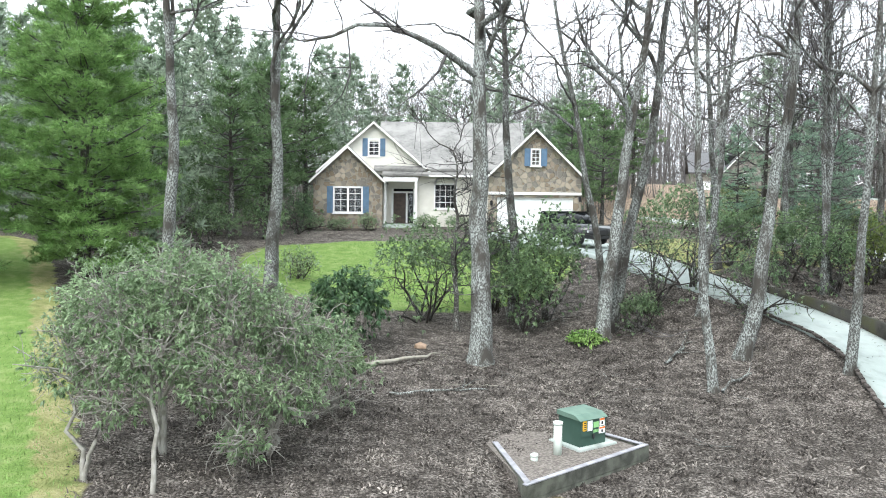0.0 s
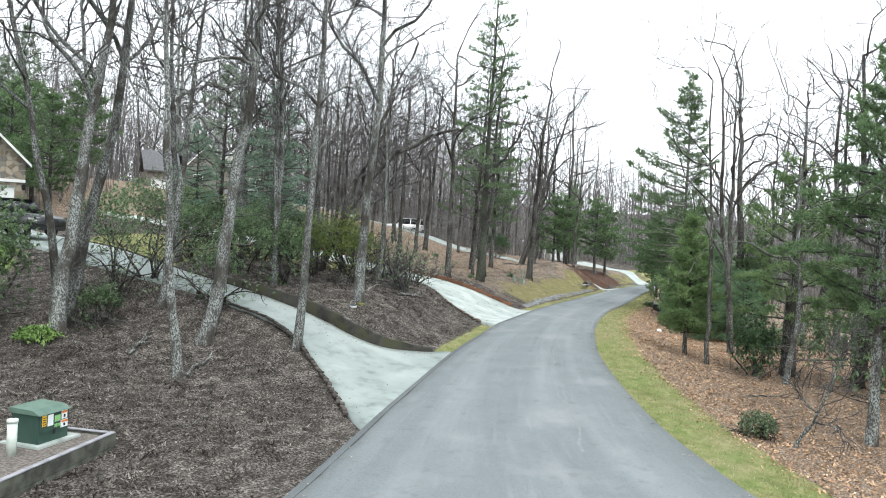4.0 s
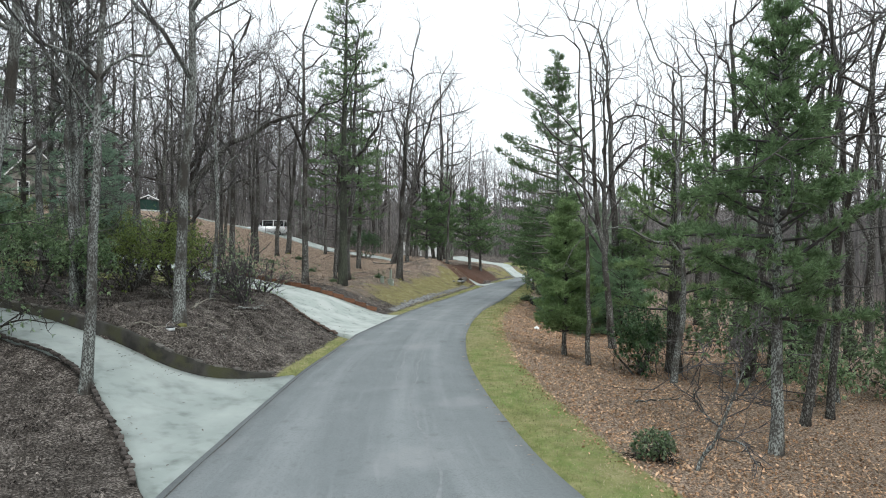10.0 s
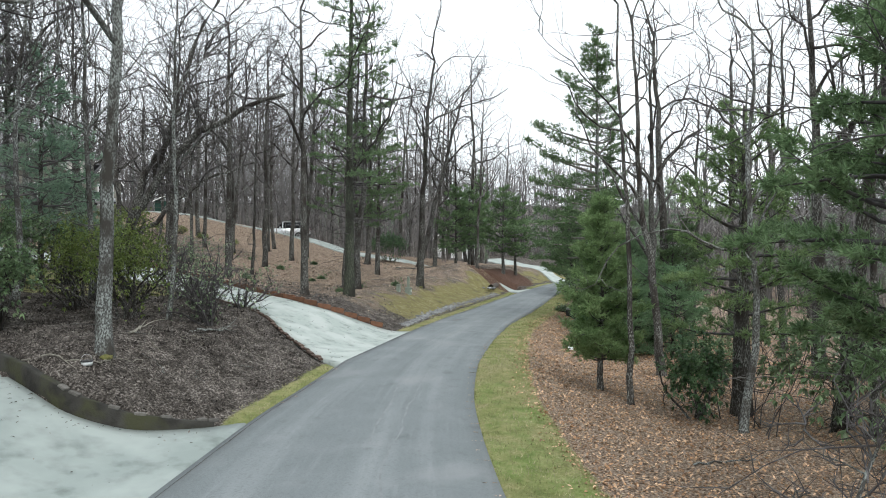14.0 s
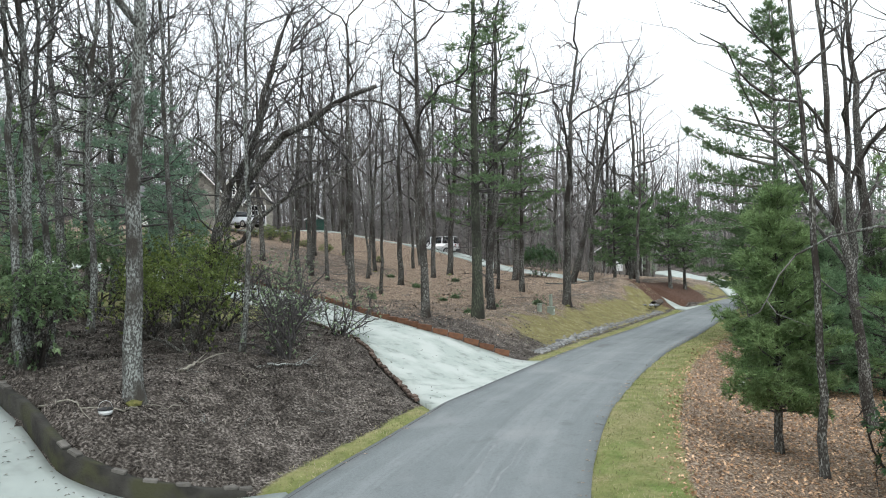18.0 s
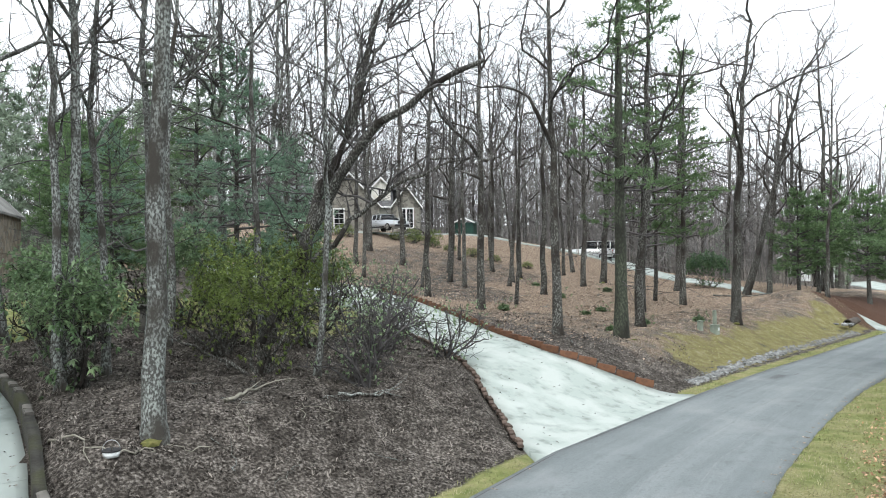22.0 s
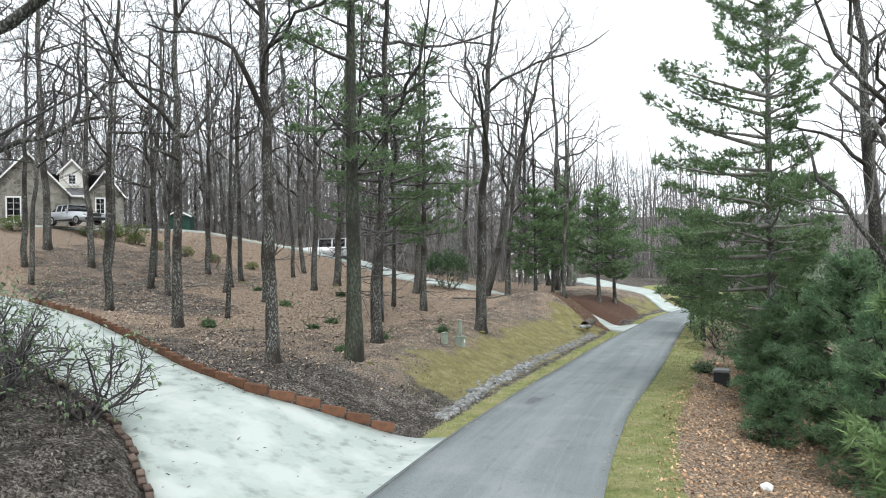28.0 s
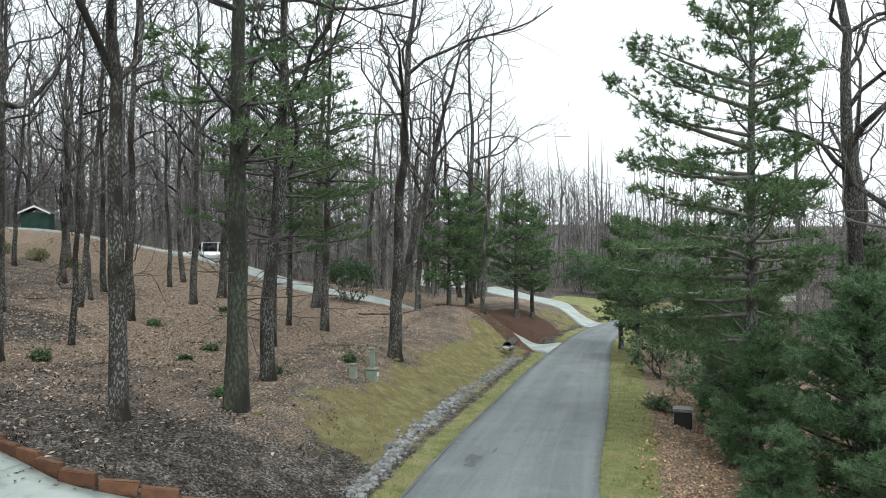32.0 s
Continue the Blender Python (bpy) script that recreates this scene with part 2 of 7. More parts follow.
DRIVE_2 = ([(25.9, 25.3), (25.15, 26.45), (25.75, 29.6), (26.0, 32.6), (25.9, 36.0), (25.6, 41.0), (25.2, 46.0), (24.4, 52.0), (22.4, 57.5), (19.4, 62.5), (15.8, 67.0)],
           [(34.7, 31.2), (34.0, 32.3), (32.3, 32.9), (29.4, 34.3), (28.95, 37.4), (29.0, 42.0), (28.9, 47.0), (27.9, 53.5), (25.4, 59.5), (22.2, 65.0), (18.2, 69.8)])
DRIVE_3 = ([(59.0, 44.4), (58.3, 45.6), (59.6, 48.2), (59.2, 53.0), (57.9, 58.0), (56.9, 63.0), (54.8, 69.5), (50.5, 75.0), (45.0, 77.6), (38.0, 78.6), (30.0, 79.0)],
           [(63.5, 46.4), (62.8, 47.6), (62.4, 49.6), (61.8, 53.6), (60.6, 58.8), (59.6, 64.0), (57.6, 71.0), (52.6, 77.8), (46.0, 80.8), (38.5, 81.8), (30.0, 82.4)])
DRIVE_4 = ([(72.2, 50.2), (72.0, 51.6), (74.0, 54.3), (78.6, 59.6), (83.4, 64.8), (87.6, 69.6), (91.2, 76.0), (94.5, 83.0)],
           [(75.8, 51.4), (75.6, 52.7), (78.2, 56.4), (82.6, 60.8), (87.2, 65.4), (92.0, 70.6), (96.6, 77.0), (100.5, 83.0)])


def side_distance(x, y, line):
    """Distance to a line of points, positive on its left."""
    best, sign = np.full(x.shape, 1e9), np.zeros(x.shape)
    for (ax, ay), (bx, by) in zip(line[:-1], line[1:]):
        dx, dy = bx - ax, by - ay
        t = np.clip(((x - ax) * dx + (y - ay) * dy) / (dx * dx + dy * dy), 0, 1)
        d = np.hypot(x - ax - t * dx, y - ay - t * dy)
        near = d < best - 1e-9
        best = np.where(near, d, best)
        sign = np.where(near, np.sign(dx * (y - ay) - dy * (x - ax)), sign)
    return best * sign


def ease(a, b, v):
    t = np.clip((v - a) / (b - a), 0, 1)
    return t * t * (3 - 2 * t)


def open_land(x, y):
    """Height of the land without the cuts of the drives."""
    x, y = np.asarray(x, float), np.asarray(y, float)
    left, right = side_distance(x, y, ROAD_LEFT), side_distance(x, y, ROAD_RIGHT)
    q = x * .83 + y * .55
    road = np.interp(q, [-30, 0, 18, 29, 36, 46, 60, 90, 140], [-1.1, -.85, -.6, -.05, .4, .2, 0, -.1, -.6])
    d, e = np.clip(left, 0, 70), np.maximum(left - 70, 0)
    dw = np.minimum(d, 46)
    west = .035 * dw + .0023 * dw * dw + .10 * np.maximum(left - 46, 0)
    bank = np.interp(q, [22, 28, 36, 90, 97, 115], [.9, 1.5, 1.3, 1.3, .9, .2])
    slope = np.interp(q, [35, 60, 88, 110], [.11, .09, .1, .05])
    east = bank * ease(.4, 5, d) + slope * np.maximum(d - 3, 0) + .06 * e
    w = ease(18, 29, q)
    knoll = 2.3 * (1 - ease(8, 26, np.hypot(x - 30, y - 86)))
    knoll = knoll + 1.5 * (1 - ease(3, 13, np.hypot(x - 50, (y - 76.3) * .9))) * (1 - ease(0, 4.5, side_distance(x, y, DRIVE_3[0][3:])))
    r = np.maximum(-right, 0)
    down = np.interp(q, [0, 30, 60, 90], [.1, .75, 1.3, .8]) * ease(.6, 6, r) + .012 * np.clip(r - 5, 0, 60)
    z = road + np.where(left > 0, west * (1 - w) + east * w + knoll, 0) - np.where(right < 0, down, 0)
    z = z + .25 * (1 - ease(1.5, 5.5, np.hypot(x - 17.6, y - 27.4)))
    # the level yard of the first house, and the foot of the timber bed
    over = np.maximum(z - 3.15, 0) * (1 - ease(12, 19, x)) * ease(34, 42, y)
    z = z - .6 * np.minimum(over, 2.2) + .8 * (1 - ease(.8, 4.6, np.hypot(x - 56.8, y - 49.6)))
    return z - .24 * (1 - ease(.3, 1.9, np.abs(side_distance(x, y, [(1.5, 15.0), (4.7, 17.9)]))))


def resample(line, count):
    p = np.array(line, float)
    s = np.r_[0, np.cumsum(np.hypot(*np.diff(p, axis=0).T))]
    # a light rounding of the corners
    t = np.linspace(0, s[-1], count)
    q = np.stack([np.interp(t, s, p[:, 0]), np.interp(t, s, p[:, 1])], 1)
    for _ in range(max(1, count // 30)):
        q[1:-1] = (q[:-2] + 2 * q[1:-1] + q[2:]) / 4
    return q


def drive_rows(drive, count=110):
    """Left edge, right edge and height of a drive, row by row. Edges are paired by their corners."""
    def paired(line):
        p = np.array(line, float)
        t = np.linspace(0, len(p) - 1, count)
        q = np.stack([np.interp(t, np.arange(len(p)), p[:, 0]), np.interp(t, np.arange(len(p)), p[:, 1])], 1)
        for _ in range(4):
            q[1:-1] = (q[:-2] + 2 * q[1:-1] + q[2:]) / 4
        return q
    a, b = paired(drive[0]), paired(drive[1])
    mid = (a + b) / 2
    z = open_land(mid[:, 0], mid[:, 1])
    low = np.minimum(open_land(a[:, 0], a[:, 1]), open_land(b[:, 0], b[:, 1]))
    z = np.minimum(z, low + .25)
    for _ in range(12):
        z[1:-1] = (z[:-2] + 2 * z[1:-1] + z[2:]) / 4
    return a, b, z


def edge_heights(a, b, z):
    """Heights of both edges: at the mouth they follow the lane's edge, further in the slab lies level."""
    w = 1 - ease(.1, .27, np.linspace(0, 1, len(z)))
    return z * (1 - w) + open_land(a[:, 0], a[:, 1]) * w, z * (1 - w) + open_land(b[:, 0], b[:, 1]) * w


DRIVES = [drive_rows(d) for d in (DRIVE_1, DRIVE_2, DRIVE_3, DRIVE_4)]
EDGES = [edge_heights(*d) for d in DRIVES]
sunk = .5 * ease(.1, .2, np.linspace(0, 1, 110)) * (1 - ease(.34, .46, np.linspace(0, 1, 110)))
EDGES[2] = (EDGES[2][0] - sunk, EDGES[2][1] - sunk)


def land(x, y):
    """Height of the ground, with the drives cut in. Under a drive it lies a hand lower than the slab."""
    x, y = np.asarray(x, float), np.asarray(y, float)
    z = open_land(x, y)
    for (a, b, _), (ha, hb) in zip(DRIVES, EDGES):
        near = (x > min(a[:, 0].min(), b[:, 0].min()) - 4) & (x < max(a[:, 0].max(), b[:, 0].max()) + 4) & (y > min(a[:, 1].min(), b[:, 1].min()) - 4) & (y < max(a[:, 1].max(), b[:, 1].max()) + 4)
        if not np.any(near):
            continue
        px, py = (x[near], y[near]) if x.ndim else (x, y)
        best, out, hh = np.full(np.shape(px), 1e9), np.zeros(np.shape(px)), np.zeros(np.shape(px))
        mid, half = (a + b) / 2, np.hypot(*(a - b).T) / 2
        for k in range(1, len(mid)):
            ax, ay = mid[k - 1]
            dx, dy = mid[k] - mid[k - 1]
            t = np.clip(((px - ax) * dx + (py - ay) * dy) / (dx * dx + dy * dy + 1e-9), 0, 1)
            ux, uy = (b - a)[k] / (2 * half[k])
            ox, oy = px - ax - t * dx, py - ay - t * dy
            off = np.abs(ox * ux + oy * uy) - (half[k - 1] + t * (half[k] - half[k - 1]))
            along = np.abs(ox * uy - oy * ux)
            d = np.maximum(off, 0) + along
            m = d < best
            side = np.clip((ox * ux + oy * uy) / (2 * half[k]) + .5, 0, 1)
            low, high = ha[k - 1] + t * (ha[k] - ha[k - 1]), hb[k - 1] + t * (hb[k] - hb[k - 1])
            best, out, hh = np.where(m, d, best), np.where(m, off, out), np.where(m, low * (1 - side) + high * side, hh)
        f = ease(.08, .75, best)
        cut = (hh - .10) * (1 - f) + f * (z[near] if x.ndim else z)
        if x.ndim:
            z[near] = cut
        else:
            z = cut
    left, right = side_distance(x, y, ROAD_LEFT), side_distance(x, y, ROAD_RIGHT)
    return z - np.where((left < 0) & (right > 0), .05, 0)


def ground_z(x, y):
    return float(land(np.array([x]), np.array([y]))[0])


# ---- ground, road, drives ----
def axis(parts):
    out = [np.arange(a, b, step) for a, b, step in parts]
    return np.concatenate(out)


gx = axis([(-420, -60, 20), (-60, -24, 3), (-24, 66, 0.44), (66, 104, 1.2), (104, 160, 5), (160, 441, 20)])
gy = axis([(-300, -60, 20), (-60, -14, 4), (-14, 60, 0.44), (60, 92, 0.9), (92, 140, 4), (140, 461, 20)])
XX, YY = np.meshgrid(gx, gy)
ZZ = land(XX.ravel(), YY.ravel()).reshape(XX.shape)
roll = np.array([noise.noise((x * .35, y * .35, 0)) * .08 + noise.noise((x * .8, y * .8, 5)) * .05 for x, y in zip(XX.ravel(), YY.ravel())]).reshape(XX.shape)
LEFT, RIGHT = side_distance(XX, YY, ROAD_LEFT), side_distance(XX, YY, ROAD_RIGHT)
ZZ = ZZ + roll * ease(.3, 2.0, np.maximum(LEFT, -RIGHT))
nx, ny = len(gx), len(gy)
idx = np.arange(nx * ny).reshape(ny, nx)
quads = np.stack([idx[:-1, :-1], idx[:-1, 1:], idx[1:, 1:], idx[1:, :-1]], -1).reshape(-1, 4)
gme = np_mesh("ground", np.stack([XX, YY, ZZ], -1).reshape(-1, 3), quads, True)
QQ = XX * .83 + YY * .55


def blob(cx, cy, rx, ry, soft=1.5, turn=0.0):
    c, s = math.cos(radians(turn)), math.sin(radians(turn))
    u, v = (XX - cx) * c + (YY - cy) * s, -(XX - cx) * s + (YY - cy) * c
    return 1 - ease(1 - soft / max(rx, ry), 1 + soft / max(rx, ry), np.hypot(u / rx, v / ry))


verge_w = np.interp(QQ, [28, 46], [1.75, 1.05])
verge_r = ease(-.2, .1, -RIGHT) * (1 - ease(0, .8, -RIGHT - verge_w)) * ease(-5, 2, QQ)
verge_l = ease(-.2, .1, LEFT) * (1 - ease(.35, .95, LEFT)) * ease(20, 26, QQ)
lawn = np.maximum.reduce([blob(-1.8, 39.9, 8.6, 7.6), blob(13.6, 42, 3.0, 7.5, 1.0, -20), blob(88.2, 59.4, 4.6, 14, 1, -41), blob(21, 41, 5, 5)])
side_lawn = side_distance(XX, YY, [(-3.8, 6), (-6.0, 12.6), (-7.1, 15.0), (-8.9, 18.4), (-10.8, 22.0), (-13.3, 26.6), (-15.7, 31.0), (-17.5, 34.5), (-21.5, 40), (-34, 46)])
lawn = np.maximum(lawn, ease(-.2, .3, side_lawn) * (side_lawn < 25) * (YY > 4) * (YY < 45))
moss = ease(.6, 1.2, LEFT) * (1 - ease(2.4, 5.4, LEFT)) * ease(48, 52, QQ) * (1 - ease(72, 76, QQ))
moss = np.maximum(moss, ease(.6, 1.4, LEFT) * (1 - ease(3, 5, LEFT)) * ease(78, 81, QQ) * .8)
moss = np.maximum(moss, blob(1.9, 14.6, 1.6, .9, 1.0, 30) * .9)
patchy = 1.6 * np.sin(XX * .55 + 1.3 * np.sin(YY * .42)) + 1.1 * np.sin(YY * .9 + XX * .31)
litter = np.maximum(ease(-.3, .4, -RIGHT - verge_w), ease(5.5, 9, LEFT) * ease(51.5, 57, QQ + patchy))
litter = np.maximum(litter, ease(9, 13, LEFT) * ease(45, 54, QQ + patchy))
litter = np.maximum(litter, .5 * ease(1, 3, LEFT) * ease(44, 50, QQ))
litter = np.minimum(litter, 1 - .55 * blob(38, 66, 9, 8, 3.0))
litter = np.minimum(litter, 1 - .8 * blob(33, 56, 4.5, 8, 3.0, 8))
litter = np.maximum(litter, .38 * ease(40, 50, LEFT)) * (1 - .62 * ease(22, 40, -RIGHT)) * (1 - .75 * ease(45, 70, np.hypot(XX - 35, YY - 35)))
red_mulch = np.clip(np.maximum(blob(60.5, 51.6, 6.5, 2.6, 1.0, 60), blob(65, 52, 4.5, 2.2, 1.0, 25)), 0, 1)
lawn_green = np.clip(np.maximum(np.maximum(blob(-1.8, 39.8, 8.6, 8.0), .42 * (1 - ease(30, 44, QQ)) * verge_r), ease(-.2, .3, side_lawn - .9) * (side_lawn < 25) * (YY > 4) * (YY < 45)), 0, 1)
grass = np.clip(np.maximum.reduce([verge_r, verge_l, lawn]), 0, 1)
moss = moss * .78
col = gme.color_attributes.new("cover", 'FLOAT_COLOR', 'POINT')
col.data.foreach_set("color", np.stack([grass, np.clip(litter, 0, 1), np.clip(moss, 0, 1), red_mulch], -1).astype(np.float32).ravel())

gme.attributes.new("lawn", 'FLOAT', 'POINT').data.foreach_set("value", lawn_green.astype(np.float32).ravel())


def ground_material():
    m = bpy.data.materials.new("woodland_ground")
    m.use_nodes = True
    n, l = m.node_tree.nodes, m.node_tree.links
    b = n["Principled BSDF"]
    b.inputs["Roughness"].default_value = 0.95
    b.inputs["Specular IOR Level"].default_value = 0.15
    co = n.new("ShaderNodeTexCoord").outputs["Object"]
    at = n.new("ShaderNodeAttribute")
    at.attribute_name = "cover"
    sep = n.new("ShaderNodeSeparateColor")
    l.new(at.outputs["Color"], sep.inputs[0])

    def tex(scale, det=6.0, kind="ShaderNodeTexNoise"):
        t = n.new(kind)
        t.inputs["Scale"].default_value = scale
        if kind == "ShaderNodeTexNoise":
            t.inputs["Detail"].default_value = det
            t.inputs["Roughness"].default_value = 0.62
        l.new(co, t.inputs["Vector"])
        return t

    def ramp(fac, stops):
        r = n.new("ShaderNodeValToRGB")
        for _ in range(len(stops) - 2):
            r.color_ramp.elements.new(0.5)
        for e, (p, c) in zip(r.color_ramp.elements, stops):
            e.position, e.color = p, (*c, 1)
        l.new(fac, r.inputs[0])
        return r.outputs[0]

    def mixed(fac, a, c):
        x = n.new("ShaderNodeMix")
        x.data_type = 'RGBA'
        l.new(fac, x.inputs[0])
        l.new(a, x.inputs[6])
        l.new(c, x.inputs[7])
        return x.outputs[2]

    def worn(mask, scale, wide):
        """The cover's edge, broken up by noise."""
        t = tex(scale, 5)
        a = n.new("ShaderNodeMath")
        a.operation = 'MULTIPLY_ADD'
        l.new(t.outputs["Fac"], a.inputs[0])
        a.inputs[1].default_value = wide
        a.inputs[2].default_value = -wide / 2
        s = n.new("ShaderNodeMath")
        s.operation = 'ADD'
        l.new(mask, s.inputs[0])
        l.new(a.outputs[0], s.inputs[1])
        r = n.new("ShaderNodeMapRange")
        r.interpolation_type = 'SMOOTHSTEP'
        r.inputs[1].default_value, r.inputs[2].default_value = 0.36, 0.64
        l.new(s.outputs[0], r.inputs[0])
        return r.outputs[0]
    fine, mid, broad = tex(16, 8), tex(2.2, 6), tex(0.28, 4)
    chips = tex(9, 2, "ShaderNodeTexVoronoi")
    mulch = ramp(fine.outputs["Fac"], [(0.37, (0.02, 0.017, 0.015)), (0.5, (0.085, 0.075, 0.066)), (0.63, (0.29, 0.264, 0.238))])
    mulch2 = ramp(fine.outputs["Fac"], [(0.37, (0.035, 0.03, 0.026)), (0.5, (0.145, 0.127, 0.112)), (0.63, (0.38, 0.345, 0.31))])
    rr = n.new("ShaderNodeMapRange")
    rr.inputs[1].default_value, rr.inputs[2].default_value = 0.4, 0.6
    l.new(broad.outputs["Fac"], rr.inputs[0])
    out = mixed(rr.outputs[0], mulch, mulch2)
    damp = n.new("ShaderNodeMapRange")
    damp.inputs[1].default_value, damp.inputs[2].default_value, damp.inputs[4].default_value = 0.44, 0.6, 0.85
    l.new(tex(2.4, 7).outputs["Fac"], damp.inputs[0])
    out = mixed(damp.outputs[0], out, ramp(fine.outputs["Fac"], [(0.35, (0.022, 0.018, 0.015)), (0.5, (0.05, 0.043, 0.037)), (0.7, (0.13, 0.115, 0.1))]))
    lit = ramp(fine.outputs["Fac"], [(0.36, (0.09, 0.064, 0.047)), (0.5, (0.285, 0.213, 0.158)), (0.64, (0.52, 0.43, 0.34))])
    out = mixed(worn(sep.outputs[1], 1.2, 0.7), out, lit)
    mos = ramp(mid.outputs["Fac"], [(0.3, (0.17, 0.14, 0.085)), (0.5, (0.225, 0.205, 0.085)), (0.7, (0.31, 0.285, 0.17))])
    out = mixed(worn(sep.outputs[2], 0.7, 1.7), out, mos)
    redm = ramp(fine.outputs["Fac"], [(0.3, (0.05, 0.029, 0.021)), (0.5, (0.112, 0.066, 0.048)), (0.72, (0.2, 0.126, 0.096))])
    out = mixed(worn(at.outputs["Alpha"], 1.5, 0.6), out, redm)
    gr = ramp(mid.outputs["Fac"], [(0.28, (0.135, 0.175, 0.055)), (0.48, (0.23, 0.255, 0.095)), (0.74, (0.38, 0.36, 0.18))])
    straw = n.new("ShaderNodeMapRange")
    straw.inputs[1].default_value, straw.inputs[2].default_value, straw.inputs[4].default_value = 0.47, 0.64, 0.72
    l.new(tex(0.75, 6).outputs["Fac"], straw.inputs[0])
    gr = mixed(straw.outputs[0], gr, ramp(fine.outputs["Fac"], [(0.3, (0.22, 0.19, 0.09)), (0.5, (0.36, 0.32, 0.17)), (0.7, (0.5, 0.46, 0.3))]))
    green = ramp(mid.outputs["Fac"], [(0.28, (0.12, 0.2, 0.05)), (0.5, (0.17, 0.265, 0.07)), (0.72, (0.27, 0.33, 0.13))])
    la = n.new("ShaderNodeAttribute")
    la.attribute_name = "lawn"
    gr = mixed(worn(la.outputs["Fac"], 0.8, 0.8), gr, green)
    out = mixed(worn(sep.outputs[0], 1.6, 0.8), out, gr)
    l.new(out, b.inputs["Base Color"])
    bp = n.new("ShaderNodeBump")
    bp.inputs["Strength"].default_value, bp.inputs["Distance"].default_value = 1.0, 0.12
    lump = n.new("ShaderNodeMath")
    lump.operation = 'ADD'
    l.new(fine.outputs["Fac"], lump.inputs[0])
    l.new(tex(4.5, 4).outputs["Fac"], lump.inputs[1])
    l.new(lump.outputs[0], bp.inputs["Height"])
    l.new(bp.outputs[0], b.inputs["Normal"])
    return m


ground = tagged(link("ground", gme, ground_material()), "woodland ground with mulch, fallen leaves, moss and mown grass", "ground", kind="structure")


def strip(name, a, b, za, zb, across, material, lift=0.0, crown=0.0, under=False):
    """A paved sheet between two edges, with sides that go down into the ground."""
    k = across + 1
    t = np.linspace(0, 1, k)
    p = a[:, None, :] * (1 - t[None, :, None]) + b[:, None, :] * t[None, :, None]
    z = za[:, None] * (1 - t) + zb[:, None] * t + lift + crown * np.sin(t * np.pi)
    if under:
        z = z - .14 * (1 - ease(-.12, .04, side_distance(p[..., 0], p[..., 1], ROAD_LEFT)))
    top = np.concatenate([p, z[..., None]], -1)
    skirt = lambda row: np.concatenate([row[:, :2], row[:, 2:] - .25], -1)[:, None]
    full = np.concatenate([skirt(top[:, 0]), top, skirt(top[:, -1])], 1)
    n, w = full.shape[:2]
    i = np.arange(n * w).reshape(n, w)
    f = np.stack([i[:-1, :-1], i[:-1, 1:], i[1:, 1:], i[1:, :-1]], -1).reshape(-1, 4)[:, ::-1]
    return np_mesh(name, full.reshape(-1, 3), f, False)


def lane_material():
    """Old asphalt: long streaks and pale worn patches that follow the lane, two darker tyre tracks."""
    m = bpy.data.materials.new("asphalt")
    m.use_nodes = True
    n, l = m.node_tree.nodes, m.node_tree.links
    b = n["Principled BSDF"]
    b.inputs["Specular IOR Level"].default_value = 0.35
    at = n.new("ShaderNodeAttribute")
    at.attribute_name = "lane"
    co = n.new("ShaderNodeTexCoord").outputs["Object"]

    def tex(src, scale, stretch=None, det=5.0):
        if stretch:
            mp = n.new("ShaderNodeMapping")
            mp.inputs["Scale"].default_value = stretch
            l.new(src, mp.inputs["Vector"])
            src = mp.outputs[0]
        t = n.new("ShaderNodeTexNoise")
        t.inputs["Scale"].default_value, t.inputs["Detail"].default_value = scale, det
        l.new(src, t.inputs["Vector"])
        return t.outputs["Fac"]

    def fit(src, a, z, lo=0.0, hi=1.0):
        r = n.new("ShaderNodeMapRange")
        r.inputs[1].default_value, r.inputs[2].default_value, r.inputs[3].default_value, r.inputs[4].default_value = a, z, lo, hi
        l.new(src, r.inputs[0])
        return r.outputs[0]

    def over(fac, a, col):
        x = n.new("ShaderNodeMix")
        x.data_type = 'RGBA'
        l.new(fac, x.inputs[0])
        l.new(a, x.inputs[6])
        x.inputs[7].default_value = (*col, 1)
        return x.outputs[2]
    base = n.new("ShaderNodeRGB")
    base.outputs[0].default_value = (0.142, 0.166, 0.172, 1)
    out = over(fit(tex(co, 60, det=8), .35, .7, 0, .6), base.outputs[0], (0.24, 0.252, 0.258))
    out = over(fit(tex(at.outputs["Vector"], 1.0, (1.1, .06, 0)), .45, .66, 0, .5), out, (0.262, 0.285, 0.292))
    out = over(fit(tex(at.outputs["Vector"], 1.0, (4.2, .16, 0), 7.0), .5, .72, 0, .25), out, (0.112, 0.127, 0.133))
    out = over(fit(tex(co, 16, det=7), .5, .7, 0, .45), out, (0.105, 0.12, 0.126))
    out = over(fit(tex(at.outputs["Vector"], 1.0, (6.5, .35, 0), 6.0), .58, .74, 0, .22), out, (0.31, 0.332, 0.336))
    out = over(fit(tex(co, .45), .55, .7, 0, .35), out, (0.3, 0.31, 0.315))
    out = over(fit(tex(co, 1.6), .62, .72, 0, .3), out, (0.09, 0.098, 0.102))
    l.new(out, b.inputs["Base Color"])
    l.new(fit(tex(co, .8), .35, .7, .68, .92), b.inputs["Roughness"])
    bp = n.new("ShaderNodeBump")
    bp.inputs["Strength"].default_value, bp.inputs["Distance"].default_value = 0.35, 0.02
    l.new(tex(co, 130), bp.inputs["Height"])
    l.new(bp.outputs[0], b.inputs["Normal"])
    return m


